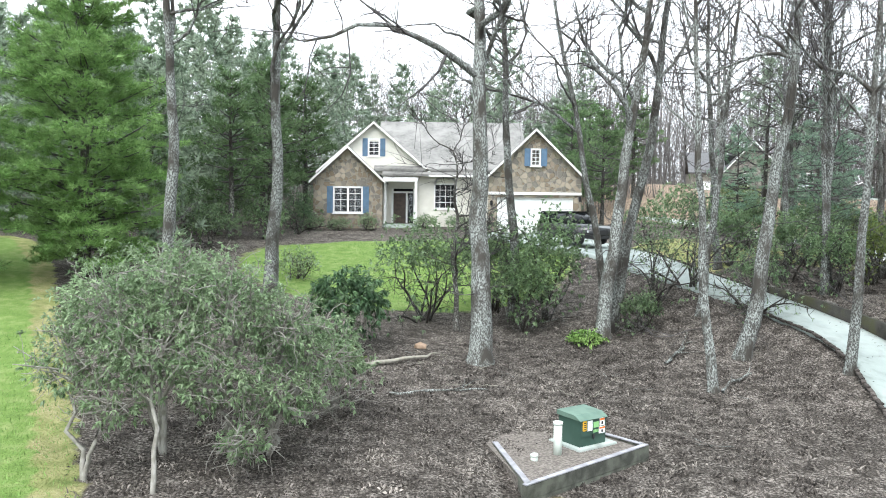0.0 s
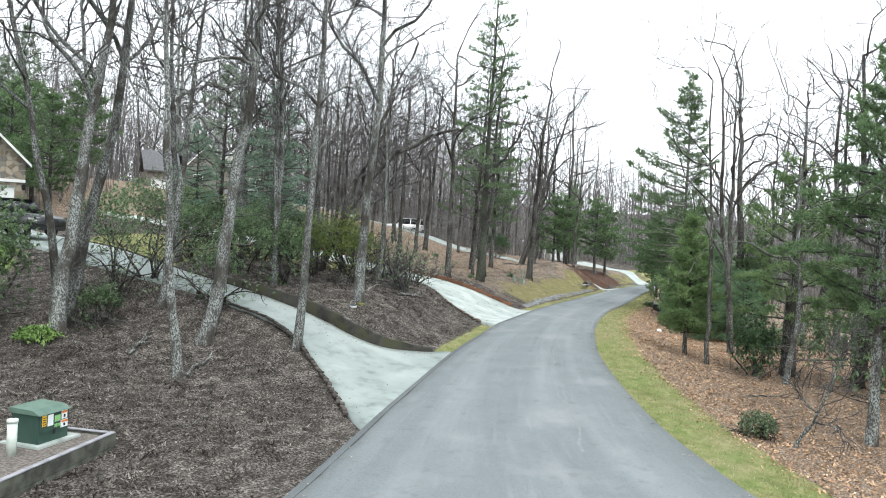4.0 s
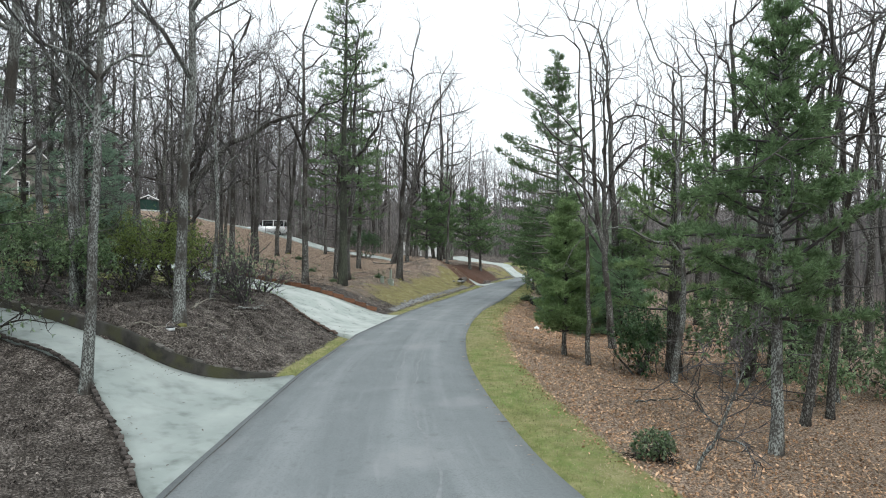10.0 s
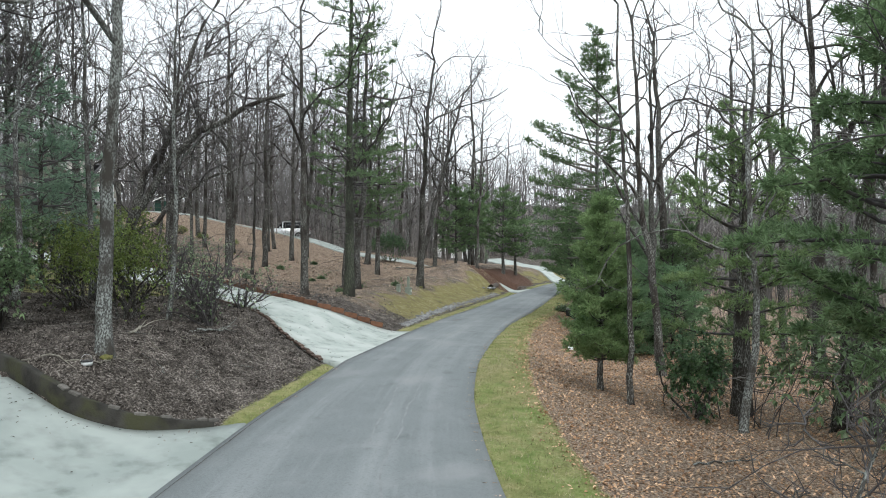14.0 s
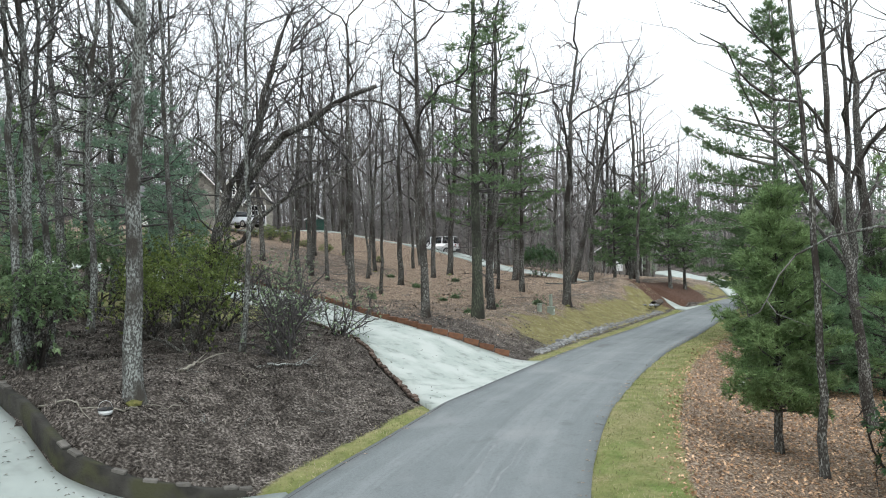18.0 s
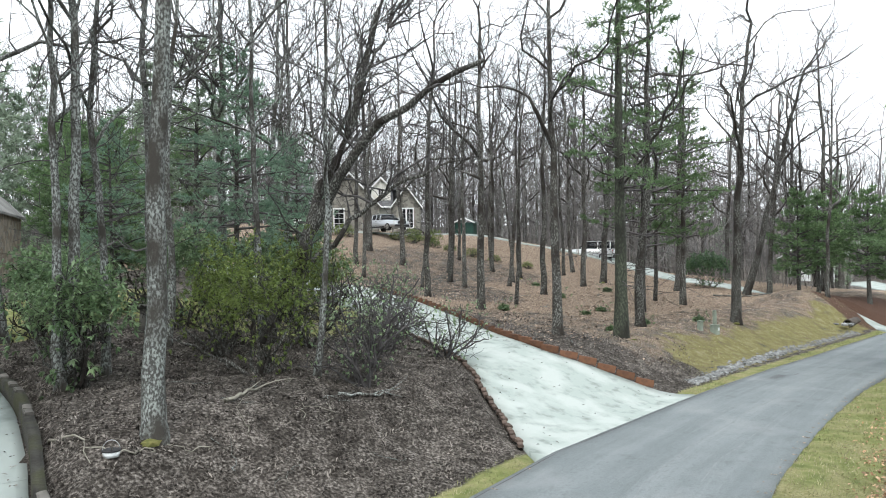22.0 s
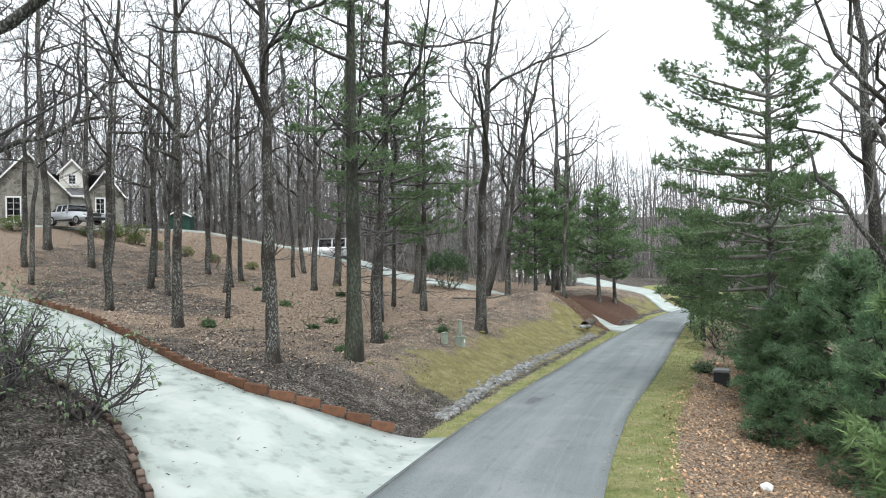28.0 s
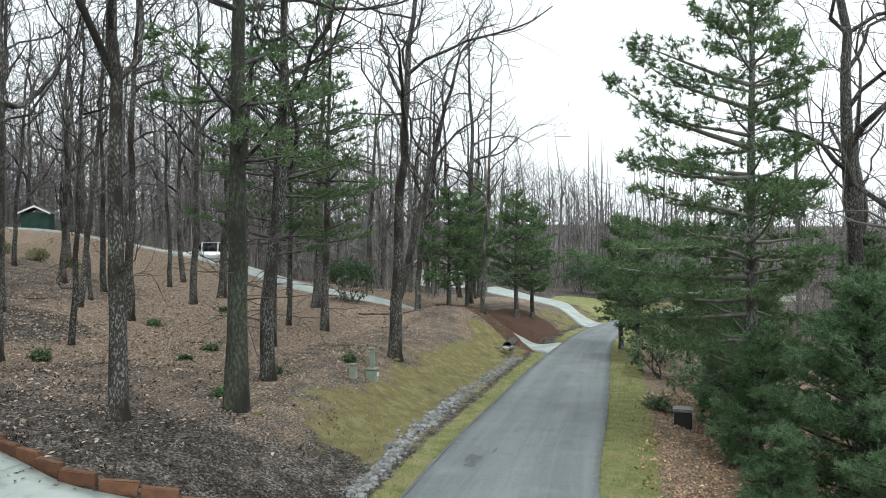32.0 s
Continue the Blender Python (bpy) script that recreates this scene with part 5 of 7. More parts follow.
gb.inputs["Base Color"].default_value = (0.75, 0.8, 0.83, 1)
gb.inputs["Roughness"].default_value, gb.inputs["Transmission Weight"].default_value, gb.inputs["IOR"].default_value = 0.03, 1.0, 1.5


def wall_panel(name, x0, x1, z0, z1, y, thick, holes, material, parent, gable=None, label=""):
    """An upright wall with real openings; gable: (x, z) of its peak."""
    bm = bmesh.new()
    xs = sorted({x0, x1, *(h[0] for h in holes), *(h[1] for h in holes)})
    zs = sorted({z0, z1, *(h[2] for h in holes), *(h[3] for h in holes)})
    for xa, xb in zip(xs[:-1], xs[1:]):
        for zc, zd in zip(zs[:-1], zs[1:]):
            cx, cz = (xa + xb) / 2, (zc + zd) / 2
            if not any(h[0] < cx < h[1] and h[2] < cz < h[3] for h in holes):
                box(bm, xa, xb, y, y + thick, zc, zd)
    if gable:
        lo = [bm.verts.new((x, yy, z)) for yy in (y, y + thick) for x, z in ((x0, z1), (x1, z1), gable)]
        for f in ((0, 1, 2), (5, 4, 3), (0, 3, 4, 1), (1, 4, 5, 2), (2, 5, 3, 0)):
            bm.faces.new([lo[i] for i in f])
    bmesh.ops.remove_doubles(bm, verts=bm.verts, dist=.0005)
    bmesh.ops.recalc_face_normals(bm, faces=bm.faces)
    return part(name, bm, material, parent, label)


def window(parent, x0, x1, z0, z1, y, cols=2, rows=3, shutters=0.0, mull=False, name="window"):
    """Frame, sill, bars and glass in an opening, with shutters beside it."""
    w = empty(name, 0, 0, 0)
    w.parent = parent
    bm = bmesh.new()
    t = .06
    for d in ((x0 - .04, x1 + .04, z1 - t, z1 + .05), (x0 - .04, x1 + .04, z0 - .05, z0 + t), (x0 - .04, x0 + t, z0, z1), (x1 - t, x1 + .04, z0, z1)):
        box(bm, d[0], d[1], y - .05, y + .06, d[2], d[3])
    if mull:
        box(bm, (x0 + x1) / 2 - .07, (x0 + x1) / 2 + .07, y - .045, y + .06, z0, z1)
    part("window_frame", bm, M_TRIM, w)
    boxed("window_sill", (x0 - .1, x1 + .1, y - .12, y + .03, z0 - .12, z0 - .055), M_TRIM, w, .01)
    for k in range(1, cols):
        x = x0 + (x1 - x0) * k / cols
        boxed("glazing_bar", (x - .016, x + .016, y - .01, y + .02, z0, z1), M_TRIM, w)
    for k in range(1, rows):
        z = z0 + (z1 - z0) * k / rows
        boxed("glazing_bar", (x0, x1, y - .008, y + .018, z - .016, z + .016), M_TRIM, w)
    boxed("pane", (x0 + t, x1 - t, y + .024, y + .034, z0 + t, z1 - t), M_GLASS, w)
    # black board behind the glass, in place of the room's darkness
    boxed("room_shade", (x0 - .1, x1 + .1, y + .5, y + .52, z0 - .1, z1 + .1), M_DARK, w)
    if shutters:
        for xa, xb in ((x0 - .06 - shutters, x0 - .06), (x1 + .06, x1 + .06 + shutters)):
            bm = bmesh.new()
            box(bm, xa, xb, y - .07, y - .02, z0 - .05, z1 + .05)
            n = max(6, int((z1 - z0) / .1))
            for k in range(n):
                z = z0 + (z1 - z0) * (k + .5) / n
                box(bm, xa + .05, xb - .05, y - .085, y - .07, z - .02, z + .03)
            part("shutter", bm, M_SHUTTER, w)
    return w


def gable_roof(parent, xl, xr, zl, xp, zp, y0, y1, material, over=.35, thick=.13, name="roof"):
    """Two slopes whose ridge runs back along y, with white rake boards."""
    for xe, sgn in ((xl, -1), (xr, 1)):
        dx, dz = xe - xp, zl - zp
        k = over / math.hypot(dx, dz)
        ex, ez = xe + dx * k, zl + dz * k
        prism(name, [(xp, zp + thick), (ex, ez + thick), (ex, ez), (xp, zp)], y0 - over, y1, material, parent)
        prism("rake_board", [(xp, zp + thick + .02), (ex, ez + thick + .02), (ex, ez - .03), (xp, zp - .03)], y0 - over - .05, y0 - over, M_TRIM, parent)


def slope_roof(parent, x0, x1, y0, z0, y1, z1, material, thick=.16):
    """One slope that rises towards the back."""
    v = [(x0, y0, z0), (x1, y0, z0), (x1, y1, z1), (x0, y1, z1)]
    v += [(x, y, z + thick) for x, y, z in v]
    return link("roof", mesh("roof", v, [(3, 2, 1, 0), (4, 5, 6, 7), (0, 1, 5, 4), (1, 2, 6, 5), (2, 3, 7, 6), (3, 0, 4, 7)]), material, parent)


def lap_siding(parent, x0, x1, z0, z1, y, holes, gable=None):
    """Overlapping boards across a wall."""
    z = z0
    while z < z1 - .02:
        spans = [(x0, x1)]
        if gable and z > gable[2]:
            f = (z - gable[2]) / (gable[1] - gable[2])
            if f > .97:
                break
            spans = [(x0 + (gable[0] - x0) * f + .12, x1 + (gable[0] - x1) * f - .12)]
        for h in holes:
            if h[2] - .1 < z < h[3]:
                spans = [s for a, b in spans for s in ((a, min(b, h[0] - .04)), (max(a, h[1] + .04), b)) if s[1] - s[0] > .05]
        for a, b in spans:
            boxed("lap_board", (a, b, y - .03, y - .004, z, z + .165), M_SIDING, parent)
        z += .19


def garage_door(parent, x0, x1, z0, z1, y):
    g = empty("garage_door", 0, 0, 0)
    g.parent = parent
    n = 4
    for k in range(n):
        a, b = z0 + (z1 - z0) * k / n, z0 + (z1 - z0) * (k + 1) / n
        bm = bmesh.new()
        box(bm, x0, x1, y, y + .05, a + .008, b - .008, .008)
        cols = max(2, int((x1 - x0) / .62))
        for c in range(cols):
            xa = x0 + (x1 - x0) * (c + .12) / cols
            xb = x0 + (x1 - x0) * (c + .88) / cols
            box(bm, xa, xb, y - .012, y, a + .1, b - .1)
        part("door_panel", bm, M_GARAGE, g)
    bm = bmesh.new()
    for d in ((x0 - .14, x0, z0, z1 + .14), (x1, x1 + .14, z0, z1 + .14), (x0, x1, z1, z1 + .14)):
        box(bm, d[0], d[1], y - .06, y + .06, d[2], d[3])
    part("door_frame", bm, M_TRIM, g)


def wall_lamp(parent, x, y, z):
    lamp = empty("wall_lamp", 0, 0, 0)
    lamp.parent = parent
    boxed("back_plate", (x - .06, x + .06, y - .03, y, z - .12, z + .12), M_DARK, lamp)
    cyl("lantern", .08, .26, M_DARK, lamp, (x, y - .14, z - .13), 8, .1)
    cyl("cap", .12, .08, M_DARK, lamp, (x, y - .14, z + .13), 8, .02)


# first house: stone bay, cream gable, stone garage
H = tagged(empty("house", .4, 54.5, 3.9), "stone and cream-sided house with grey shingle roof and blue shutters", "house")
bay_win = (-8.15, -6.12, 1.15, 2.95)
wall_panel("stone_bay_wall", -9.6, -4.7, -1.2, 3.45, 0, .3, [bay_win], M_STONEWALL, H, (-7.15, 5.72))
boxed("side_wall", (-9.6, -9.3, .3, 9, -1.2, 3.45), M_STONEWALL, H)
boxed("side_wall", (-5.0, -4.7, .3, 2.8, -1.2, 3.45), M_STONEWALL, H)
window(H, *bay_win, .04, 4, 4, .42, True)
gable_roof(H, -9.6, -4.7, 3.45, -7.15, 5.72, 0, 5, M_SHINGLE)
gab_win = (-5.83, -5.04, 5.3, 6.5)
wall_panel("gable_wall", -9.36, -1.5, 3.9, 4.2, 1.5, .25, [], M_SIDING, H)
wall_panel("gable_wall", -6.9, -3.95, 4.2, 6.55, 1.5, .25, [gab_win], M_SIDING, H)
for xa, xb in ((-9.36, -6.9), (-1.5, -3.95)):
    prism("gable_wall", [(xa, 4.2), (xb, 4.2), (xb, 6.33)], 1.5, 1.75, M_SIDING, H)
prism("gable_wall", [(-6.9, 6.33), (-6.9, 6.55), (-3.95, 6.55), (-3.95, 6.33)], 1.502, 1.75, M_SIDING, H)
prism("gable_wall", [(-6.65, 6.55), (-4.21, 6.55), (-5.43, 7.6)], 1.5, 1.75, M_SIDING, H)
lap_siding(H, -9.36, -1.5, 4.22, 7.5, 1.5, [(-6.4, -4.5, 5.2, 6.6)], (-5.43, 7.6, 4.2))
window(H, *gab_win, 1.53, 2, 4, .38)
gable_roof(H, -9.36, -1.5, 4.2, -5.43, 7.6, 1.5, 7.5, M_SHINGLE)
arch = (-.98, .62, 1.5, 3.3)
wall_panel("front_wall", -2.2, 2.9, -1.2, 4.2, 1.6, .25, [arch], M_SIDING, H)
lap_siding(H, -2.2, 2.9, -.1, 4.1, 1.6, [(arch[0], arch[1], arch[2], 3.8)])
window(H, *arch, 1.63, 4, 4)
bm = bmesh.new()
for k in range(12):
    a0, a1 = math.pi * k / 12, math.pi * (k + 1) / 12
    vs = [bm.verts.new((-.18 + .84 * math.cos(a) * r, 1.56, 3.32 + .5 * math.sin(a) * r)) for a, r in ((a0, 1), (a1, 1), (a1, .82), (a0, .82))]
    bm.faces.new(vs)
bmesh.ops.solidify(bm, geom=bm.faces[:], thickness=.05)
part("arch_trim", bm, M_TRIM, H)
boxed("porch_ceiling", (-4.7, -2.2, 1.2, 3.4, 3.5, 3.6), M_TRIM, H)
wall_panel("porch_wall", -4.7, -2.2, -1.2, 3.5, 2.7, .2, [(-4.15, -2.45, 0.35, 2.95)], M_SIDING, H)
boxed("porch_wall", (-2.3, -2.2, 1.85, 2.7, -1.2, 3.5), M_SIDING, H)
wall_panel("porch_front", -4.7, -2.2, 3.38, 4.2, 1.55, .2, [], M_SIDING, H)
door = empty("front_door", 0, 0, 0)
door.parent = H
boxed("leaf", (-4.05, -3.15, 2.78, 2.84, .37, 2.6), M_DOORWOOD, door)
boxed("sidelight", (-2.98, -2.6, 2.78, 2.8, .5, 2.55), M_GLASS, door)
bm = bmesh.new()
for d in ((-4.2, -4.06, .35, 2.95), (-3.13, -3.0, .35, 2.7), (-2.58, -2.42, .35, 2.95), (-4.06, -2.58, 2.62, 2.75)):
    box(bm, d[0], d[1], 2.68, 2.86, d[2], d[3])
part("door_frame", bm, M_TRIM, door)
# black board behind the door stands in for the unlit hall
boxed("dark_hall", (-4.3, -2.3, 3.3, 3.32, .2, 3.2), M_DARK, door)
boxed("porch_floor", (-4.7, -2.2, .6, 2.7, -1.2, .34), M_CONCRETE, H)
for k in range(2):
    boxed("step", (-4.4, -2.3, .25 - .35 * k, .6 - .35 * k, -1.2, .2 - .17 * k), M_CONCRETE, H)
boxed("column", (-4.66, -4.46, .9, 1.1, .34, 3.5), M_TRIM, H, .02)
boxed("column", (-2.42, -2.22, .9, 1.1, .34, 3.5), M_TRIM, H, .02)
boxed("porch_beam", (-4.7, -2.2, .88, 1.12, 3.42, 3.75), M_TRIM, H)
slope_roof(H, -4.75, 3.0, .8, 3.82, 1.7, 4.3, M_SHINGLE)
slope_roof(H, -5.4, 5.9, 1.1, 4.2, 7.5, 8.3, M_SHINGLE)
slope_roof(H, -5.4, 5.9, 13.9, 4.2, 7.5, 8.3, M_SHINGLE)
boxed("gutter", (-1.4, 2.9, .68, .8, 3.78, 3.92), M_TRIM, H)
boxed("back_wall", (-9.3, 5.9, 13.2, 13.5, -1.2, 4.2), M_SIDING, H)
boxed("side_wall", (5.6, 5.9, 6, 13.2, -1.2, 4.2), M_SIDING, H)
for xx in (-5.4, 5.6):
    v = [(xx, 1.3, 4.2), (xx, 13.7, 4.2), (xx, 7.5, 8.25), (xx + .2, 1.3, 4.2), (xx + .2, 13.7, 4.2), (xx + .2, 7.5, 8.25)]
    link("gable_end", mesh("gable_end", v, [(0, 1, 2), (5, 4, 3), (0, 3, 4, 1), (1, 4, 5, 2), (2, 5, 3, 0)]), M_SIDING, H)
gar_win = (5.62, 6.24, 4.5, 5.6)
wall_panel("stone_garage_wall", 2.75, 9.1, -1.4, 3.74, -2.2, .3, [(3.35, 8.55, -1.4, 2.3)], M_STONEWALL, H)
prism("stone_garage_gable", [(2.75, 3.74), (9.1, 3.74), (5.92, 6.85)], -2.2, -1.9, M_STONEWALL, H)
window(H, *gar_win, -2.26, 2, 4, .4)
boxed("band", (2.75, 9.1, -2.29, -2.2, 2.5, 2.68), M_TRIM, H)
boxed("side_wall", (8.8, 9.1, -1.9, 6, -1.4, 3.74), M_STONEWALL, H)
boxed("side_wall", (2.75, 3.05, -1.9, 1.7, -1.4, 3.74), M_SIDING, H)
gable_roof(H, 2.75, 9.1, 3.74, 5.92, 6.85, -2.2, 6, M_SHINGLE)
garage_door(H, 3.4, 8.5, -.62, 2.24, -2.05)
wall_lamp(H, 9.0, -2.22, 2.2)
wall_lamp(H, 2.95, -2.22, 1.9)

# second house, seen through the grove: grey stone gables, a white garage door
HX, HY, HZ, HT = 35.7, 83.3, 6.85, -14
J = tagged(empty("house", HX, HY, HZ, HT), "grey stone house with white trim, seen through the trees", "house")
w1, w2 = (-3.3, -2.3, .9, 2.8), (3.0, 4.4, .9, 2.8)
wall_panel("stone_wall", -4.65, 1.05, -1.5, 3.1, -.4, .3, [w1], M_STONEGREY, J, (-1.8, 6.2))
window(J, *w1, -.36, 2, 4)
gable_roof(J, -4.65, 1.05, 3.1, -1.8, 6.2, -.4, 9, M_SHINGLE_DARK)
wall_panel("garage_wall", -8.2, -4.65, -1.5, 2.9, .2, .3, [(-7.7, -5.2, -1.5, 2.0)], M_STONEGREY, J)
garage_door(J, -7.65, -5.25, -.3, 1.95, .3)
slope_roof(J, -8.5, -4.5, -.1, 2.8, 4.4, 5.3, M_SHINGLE_DARK)
wall_panel("siding_wall", 1.05, 2.3, -1.5, 3.2, .9, .25, [], M_SIDING, J)
lap_siding(J, 1.05, 2.3, -.3, 3.2, .9, [])
slope_roof(J, .9, 2.5, .4, 2.95, 4.4, 4.9, M_SHINGLE_DARK)
boxed("gutter", (1.0, 2.3, .3, .4, 2.9, 3.05), M_TRIM, J)
wall_panel("dormer_wall", .35, 2.25, 3.7, 4.9, 1.5, .2, [(1.0, 1.6, 4.0, 4.8)], M_SIDING, J, (1.3, 5.9))
window(J, 1.0, 1.6, 4.0, 4.8, 1.52, 2, 3)
gable_roof(J, .35, 2.25, 4.9, 1.3, 5.9, 1.5, 6, M_SHINGLE_DARK, .25)
wall_panel("stone_bay_wall", 2.3, 5.1, -1.5, 3.0, 0, .3, [w2], M_STONEGREY, J, (3.7, 4.9))
window(J, *w2, .04, 4, 4, 0, True)
gable_roof(J, 2.3, 5.1, 3.0, 3.7, 4.9, 0, 7, M_SHINGLE_DARK)
boxed("side_wall", (4.8, 5.1, .3, 8, -1.5, 3.0), M_STONEGREY, J)
boxed("side_wall", (-8.2, -7.9, .5, 8, -1.5, 2.9), M_STONEGREY, J)
boxed("back_wall", (-8.2, 5.1, 8, 8.3, -1.5, 3.1), M_STONEGREY, J)
slope_roof(J, -8.4, 4.4, 8.6, 3.1, 4.4, 5.1, M_SHINGLE_DARK)
wall_lamp(J, -4.9, .18, 1.9)

# the shed beside it
M_GREEN = mat("green_shed_paint", (0.018, 0.06, 0.045), 0.6, second=(0.014, 0.045, 0.036), scale=2)
shed = tagged(empty("garden_shed", 45.4, 82.6, ground_z(45.4, 82.6) - .35, -35), "small dark green garden shed beside a drive", "shed")
boxed("shed_wall", (-.95, .95, 0, 1.5, -.5, 1.55), M_GREEN, shed)
gable_roof(shed, -.95, .95, 1.55, 0, 2.0, 0, 1.5, mat("pale_green_roof", (0.05, 0.075, 0.065), 0.7, second=(0.08, 0.105, 0.09), scale=2), .2, .08)
boxed("shed_door", (-.4, .4, -.04, 0, 0, 1.45), M_GREEN, shed)

# a garage far along the lane
K = tagged(empty("garage", 92.5, 84.5, ground_z(92.5, 84.5) - .1, -50), "far white-doored garage with a brown wall", "garage")
wall_panel("front_wall", -4, 4, -1, 3, 0, .3, [(-3.3, -.4, -1, 2.3), (.4, 3.3, -1, 2.3)], M_STONEGREY, K, (0, 5.6))
garage_door(K, -3.25, -.45, .05, 2.25, .1)
garage_door(K, .45, 3.25, .05, 2.25, .1)
gable_roof(K, -4, 4, 3, 0, 5.6, 0, 9, M_SHINGLE_DARK)
boxed("side_wall", (-4, -3.7, .3, 9, -1, 3), M_STONEGREY, K)
boxed("side_wall", (3.7, 4, .3, 9, -1, 3), M_STONEGREY, K)
boxed("back_wall", (-4, 4, 8.7, 9, -1, 3), M_STONEGREY, K)


# ---- vehicles ----
def paint(name, color, metal=0.3):
    m = mat(name, color, 0.28, metal, second=tuple(c * .93 for c in color), scale=0.8, coat=0.6, spec=0.5)
    return m


M_TYRE = mat("tyre", (0.02, 0.02, 0.021), 0.85, bump=0.2)
M_RIM = mat("alloy_rim", (0.55, 0.56, 0.57), 0.3, 0.9)
M_CARGLASS = mat("tinted_car_glass", (0.012, 0.014, 0.016), 0.12, spec=0.3)
M_CHROME = mat("chrome", (0.7, 0.7, 0.7), 0.15, 1.0)
M_LENS = mat("lamp_lens", (0.7, 0.72, 0.74), 0.1, spec=0.8)
M_TAIL = mat("tail_lens", (0.35, 0.02, 0.02), 0.2, spec=0.7)
M_PLASTIC = mat("black_plastic", (0.03, 0.03, 0.032), 0.6)


def car(name, label, x, y, turn, color, side, roof, wide=.92, wheel=.36, axles=(.9, 3.7), length=4.6, plate=True):
    """side: outline of the body in length and height; roof: outline of the glass house. The nose points to +x."""
    root = tagged(empty(name, x, y, ground_z(x, y) + .12, turn), label, "car")
    P = paint(name + "_paint", color)

    def hull(nm, outline, half, top_half, material, z_top):
        bm = bmesh.new()
        k, lo = len(outline), min(z for _, z in outline)
        rows = []
        for sgn in (-1, 1):
            rows.append([bm.verts.new((a, sgn * (half + (top_half - half) * max(0, (z - lo)) / (z_top - lo)), z)) for a, z in outline])
        bm.faces.new(rows[0][::-1])
        bm.faces.new(rows[1])
        for i in range(k):
            bm.faces.new((rows[0][i], rows[0][(i + 1) % k], rows[1][(i + 1) % k], rows[1][i]))
        bmesh.ops.recalc_face_normals(bm, faces=bm.faces)
        bmesh.ops.bevel(bm, geom=bm.edges[:], offset=.045, segments=2, affect='EDGES')
        for f in bm.faces:
            f.smooth = True
        return part(nm, bm, material, root)
    hull("body", side, wide, wide * .96, P, max(z for _, z in side))
    zt, zb = max(z for _, z in roof), min(z for _, z in roof)
    hull("glass_house", roof, wide * .93, wide * .74, M_CARGLASS, zt)
    xs = [a for a, z in roof if z > zt - .08]
    boxed("roof_skin", (min(xs) - .08, max(xs) + .08, -wide * .77, wide * .77, zt - .03, zt + .035), P, root, .03)
    for sgn in (-1, 1):
        for px in (min(xs) * .98 + .02, (min(xs) + max(xs)) / 2, max(xs)):
            m = Matrix.Translation((px, sgn * wide * .845, (zt + zb) / 2)) @ Matrix.Rotation(sgn * math.atan2(wide * .19, zt - zb), 4, 'X')
            boxed("pillar", (-.05, .05, -.02, .02, -(zt - zb) / 2, (zt - zb) / 2), P, root, m=m)
        boxed("mirror", (max(xs) + .15, max(xs) + .32, sgn * wide - .02 if sgn > 0 else -wide - .18, wide + .18 if sgn > 0 else -wide + .02, zb + .05, zb + .2), P, root, .03)
        boxed("sill_trim", (axles[0] + .45, axles[1] - .45, sgn * wide - .02, sgn * wide + .02, .3, .4), M_PLASTIC, root)
        boxed("headlight", (length - .16, length - .02, sgn * wide * .8 - .17, sgn * wide * .8 + .12, .66, .84), M_LENS, root, .03)
        boxed("tail_light", (.0, .12, sgn * wide * .82 - .1, sgn * wide * .82 + .1, .75, 1.05), M_TAIL, root, .02)
        for k in (.42, .62):
            hx = axles[0] + (axles[1] - axles[0]) * k
            boxed("door_handle", (hx - .09, hx + .09, sgn * wide - .01, sgn * wide + .03, .86, .9), M_CHROME, root, .006)
        for ax in axles:
            tw = cyl("wheel", wheel, .24, M_TYRE, root, (ax, sgn * (wide - .1) + .12, wheel), 22, turn=Matrix.Rotation(radians(90), 4, 'X'))
            cyl("rim", wheel * .66, .03, M_RIM, tw, (ax, sgn * (wide - .1) + (.13 if sgn > 0 else -.1), wheel), 14, turn=Matrix.Rotation(radians(90), 4, 'X'))
            for s in range(5):
                m = Matrix.Translation((ax, sgn * (wide + .035), wheel)) @ Matrix.Rotation(s * 1.2566, 4, 'Y')
                boxed("spoke", (-.025, .025, -.012, .012, 0, wheel * .6), M_CHROME, tw, m=m)
    boxed("grille", (length - .03, length + .02, -wide * .5, wide * .5, .55, .82), M_PLASTIC, root, .02)
    boxed("bumper", (length - .06, length + .07, -wide * .9, wide * .9, .32, .52), M_PLASTIC, root, .04)
    boxed("rear_bumper", (-.07, .06, -wide * .9, wide * .9, .35, .55), M_PLASTIC, root, .04)
    if plate:
        boxed("number_plate", (-.085, -.07, -.2, .2, .58, .7), M_TRIM, root)
    return root


SUV_SIDE = [(0, .35), (0, 1.0), (.08, 1.12), (3.15, 1.14), (4.35, 1.02), (4.6, .86), (4.62, .35)]
SUV_ROOF = [(.05, 1.1), (.22, 1.72), (.5, 1.78), (2.55, 1.78), (3.25, 1.1)]
SEDAN_SIDE = [(0, .32), (0, .86), (.2, .98), (1.2, 1.0), (3.3, .98), (4.4, .8), (4.6, .62), (4.62, .32)]
SEDAN_ROOF = [(.75, .96), (1.35, 1.4), (1.7, 1.46), (2.55, 1.44), (3.35, .95)]
car("dark_suv", "black SUV parked on a concrete driveway by the garage", 6.3, 45.2, -60, (0.012, 0.013, 0.016), SUV_SIDE, SUV_ROOF)
car("white_suv", "white SUV parked on a narrow drive behind the trees", 55.6, 71.1, 133, (0.75, 0.76, 0.77), SUV_SIDE, SUV_ROOF)
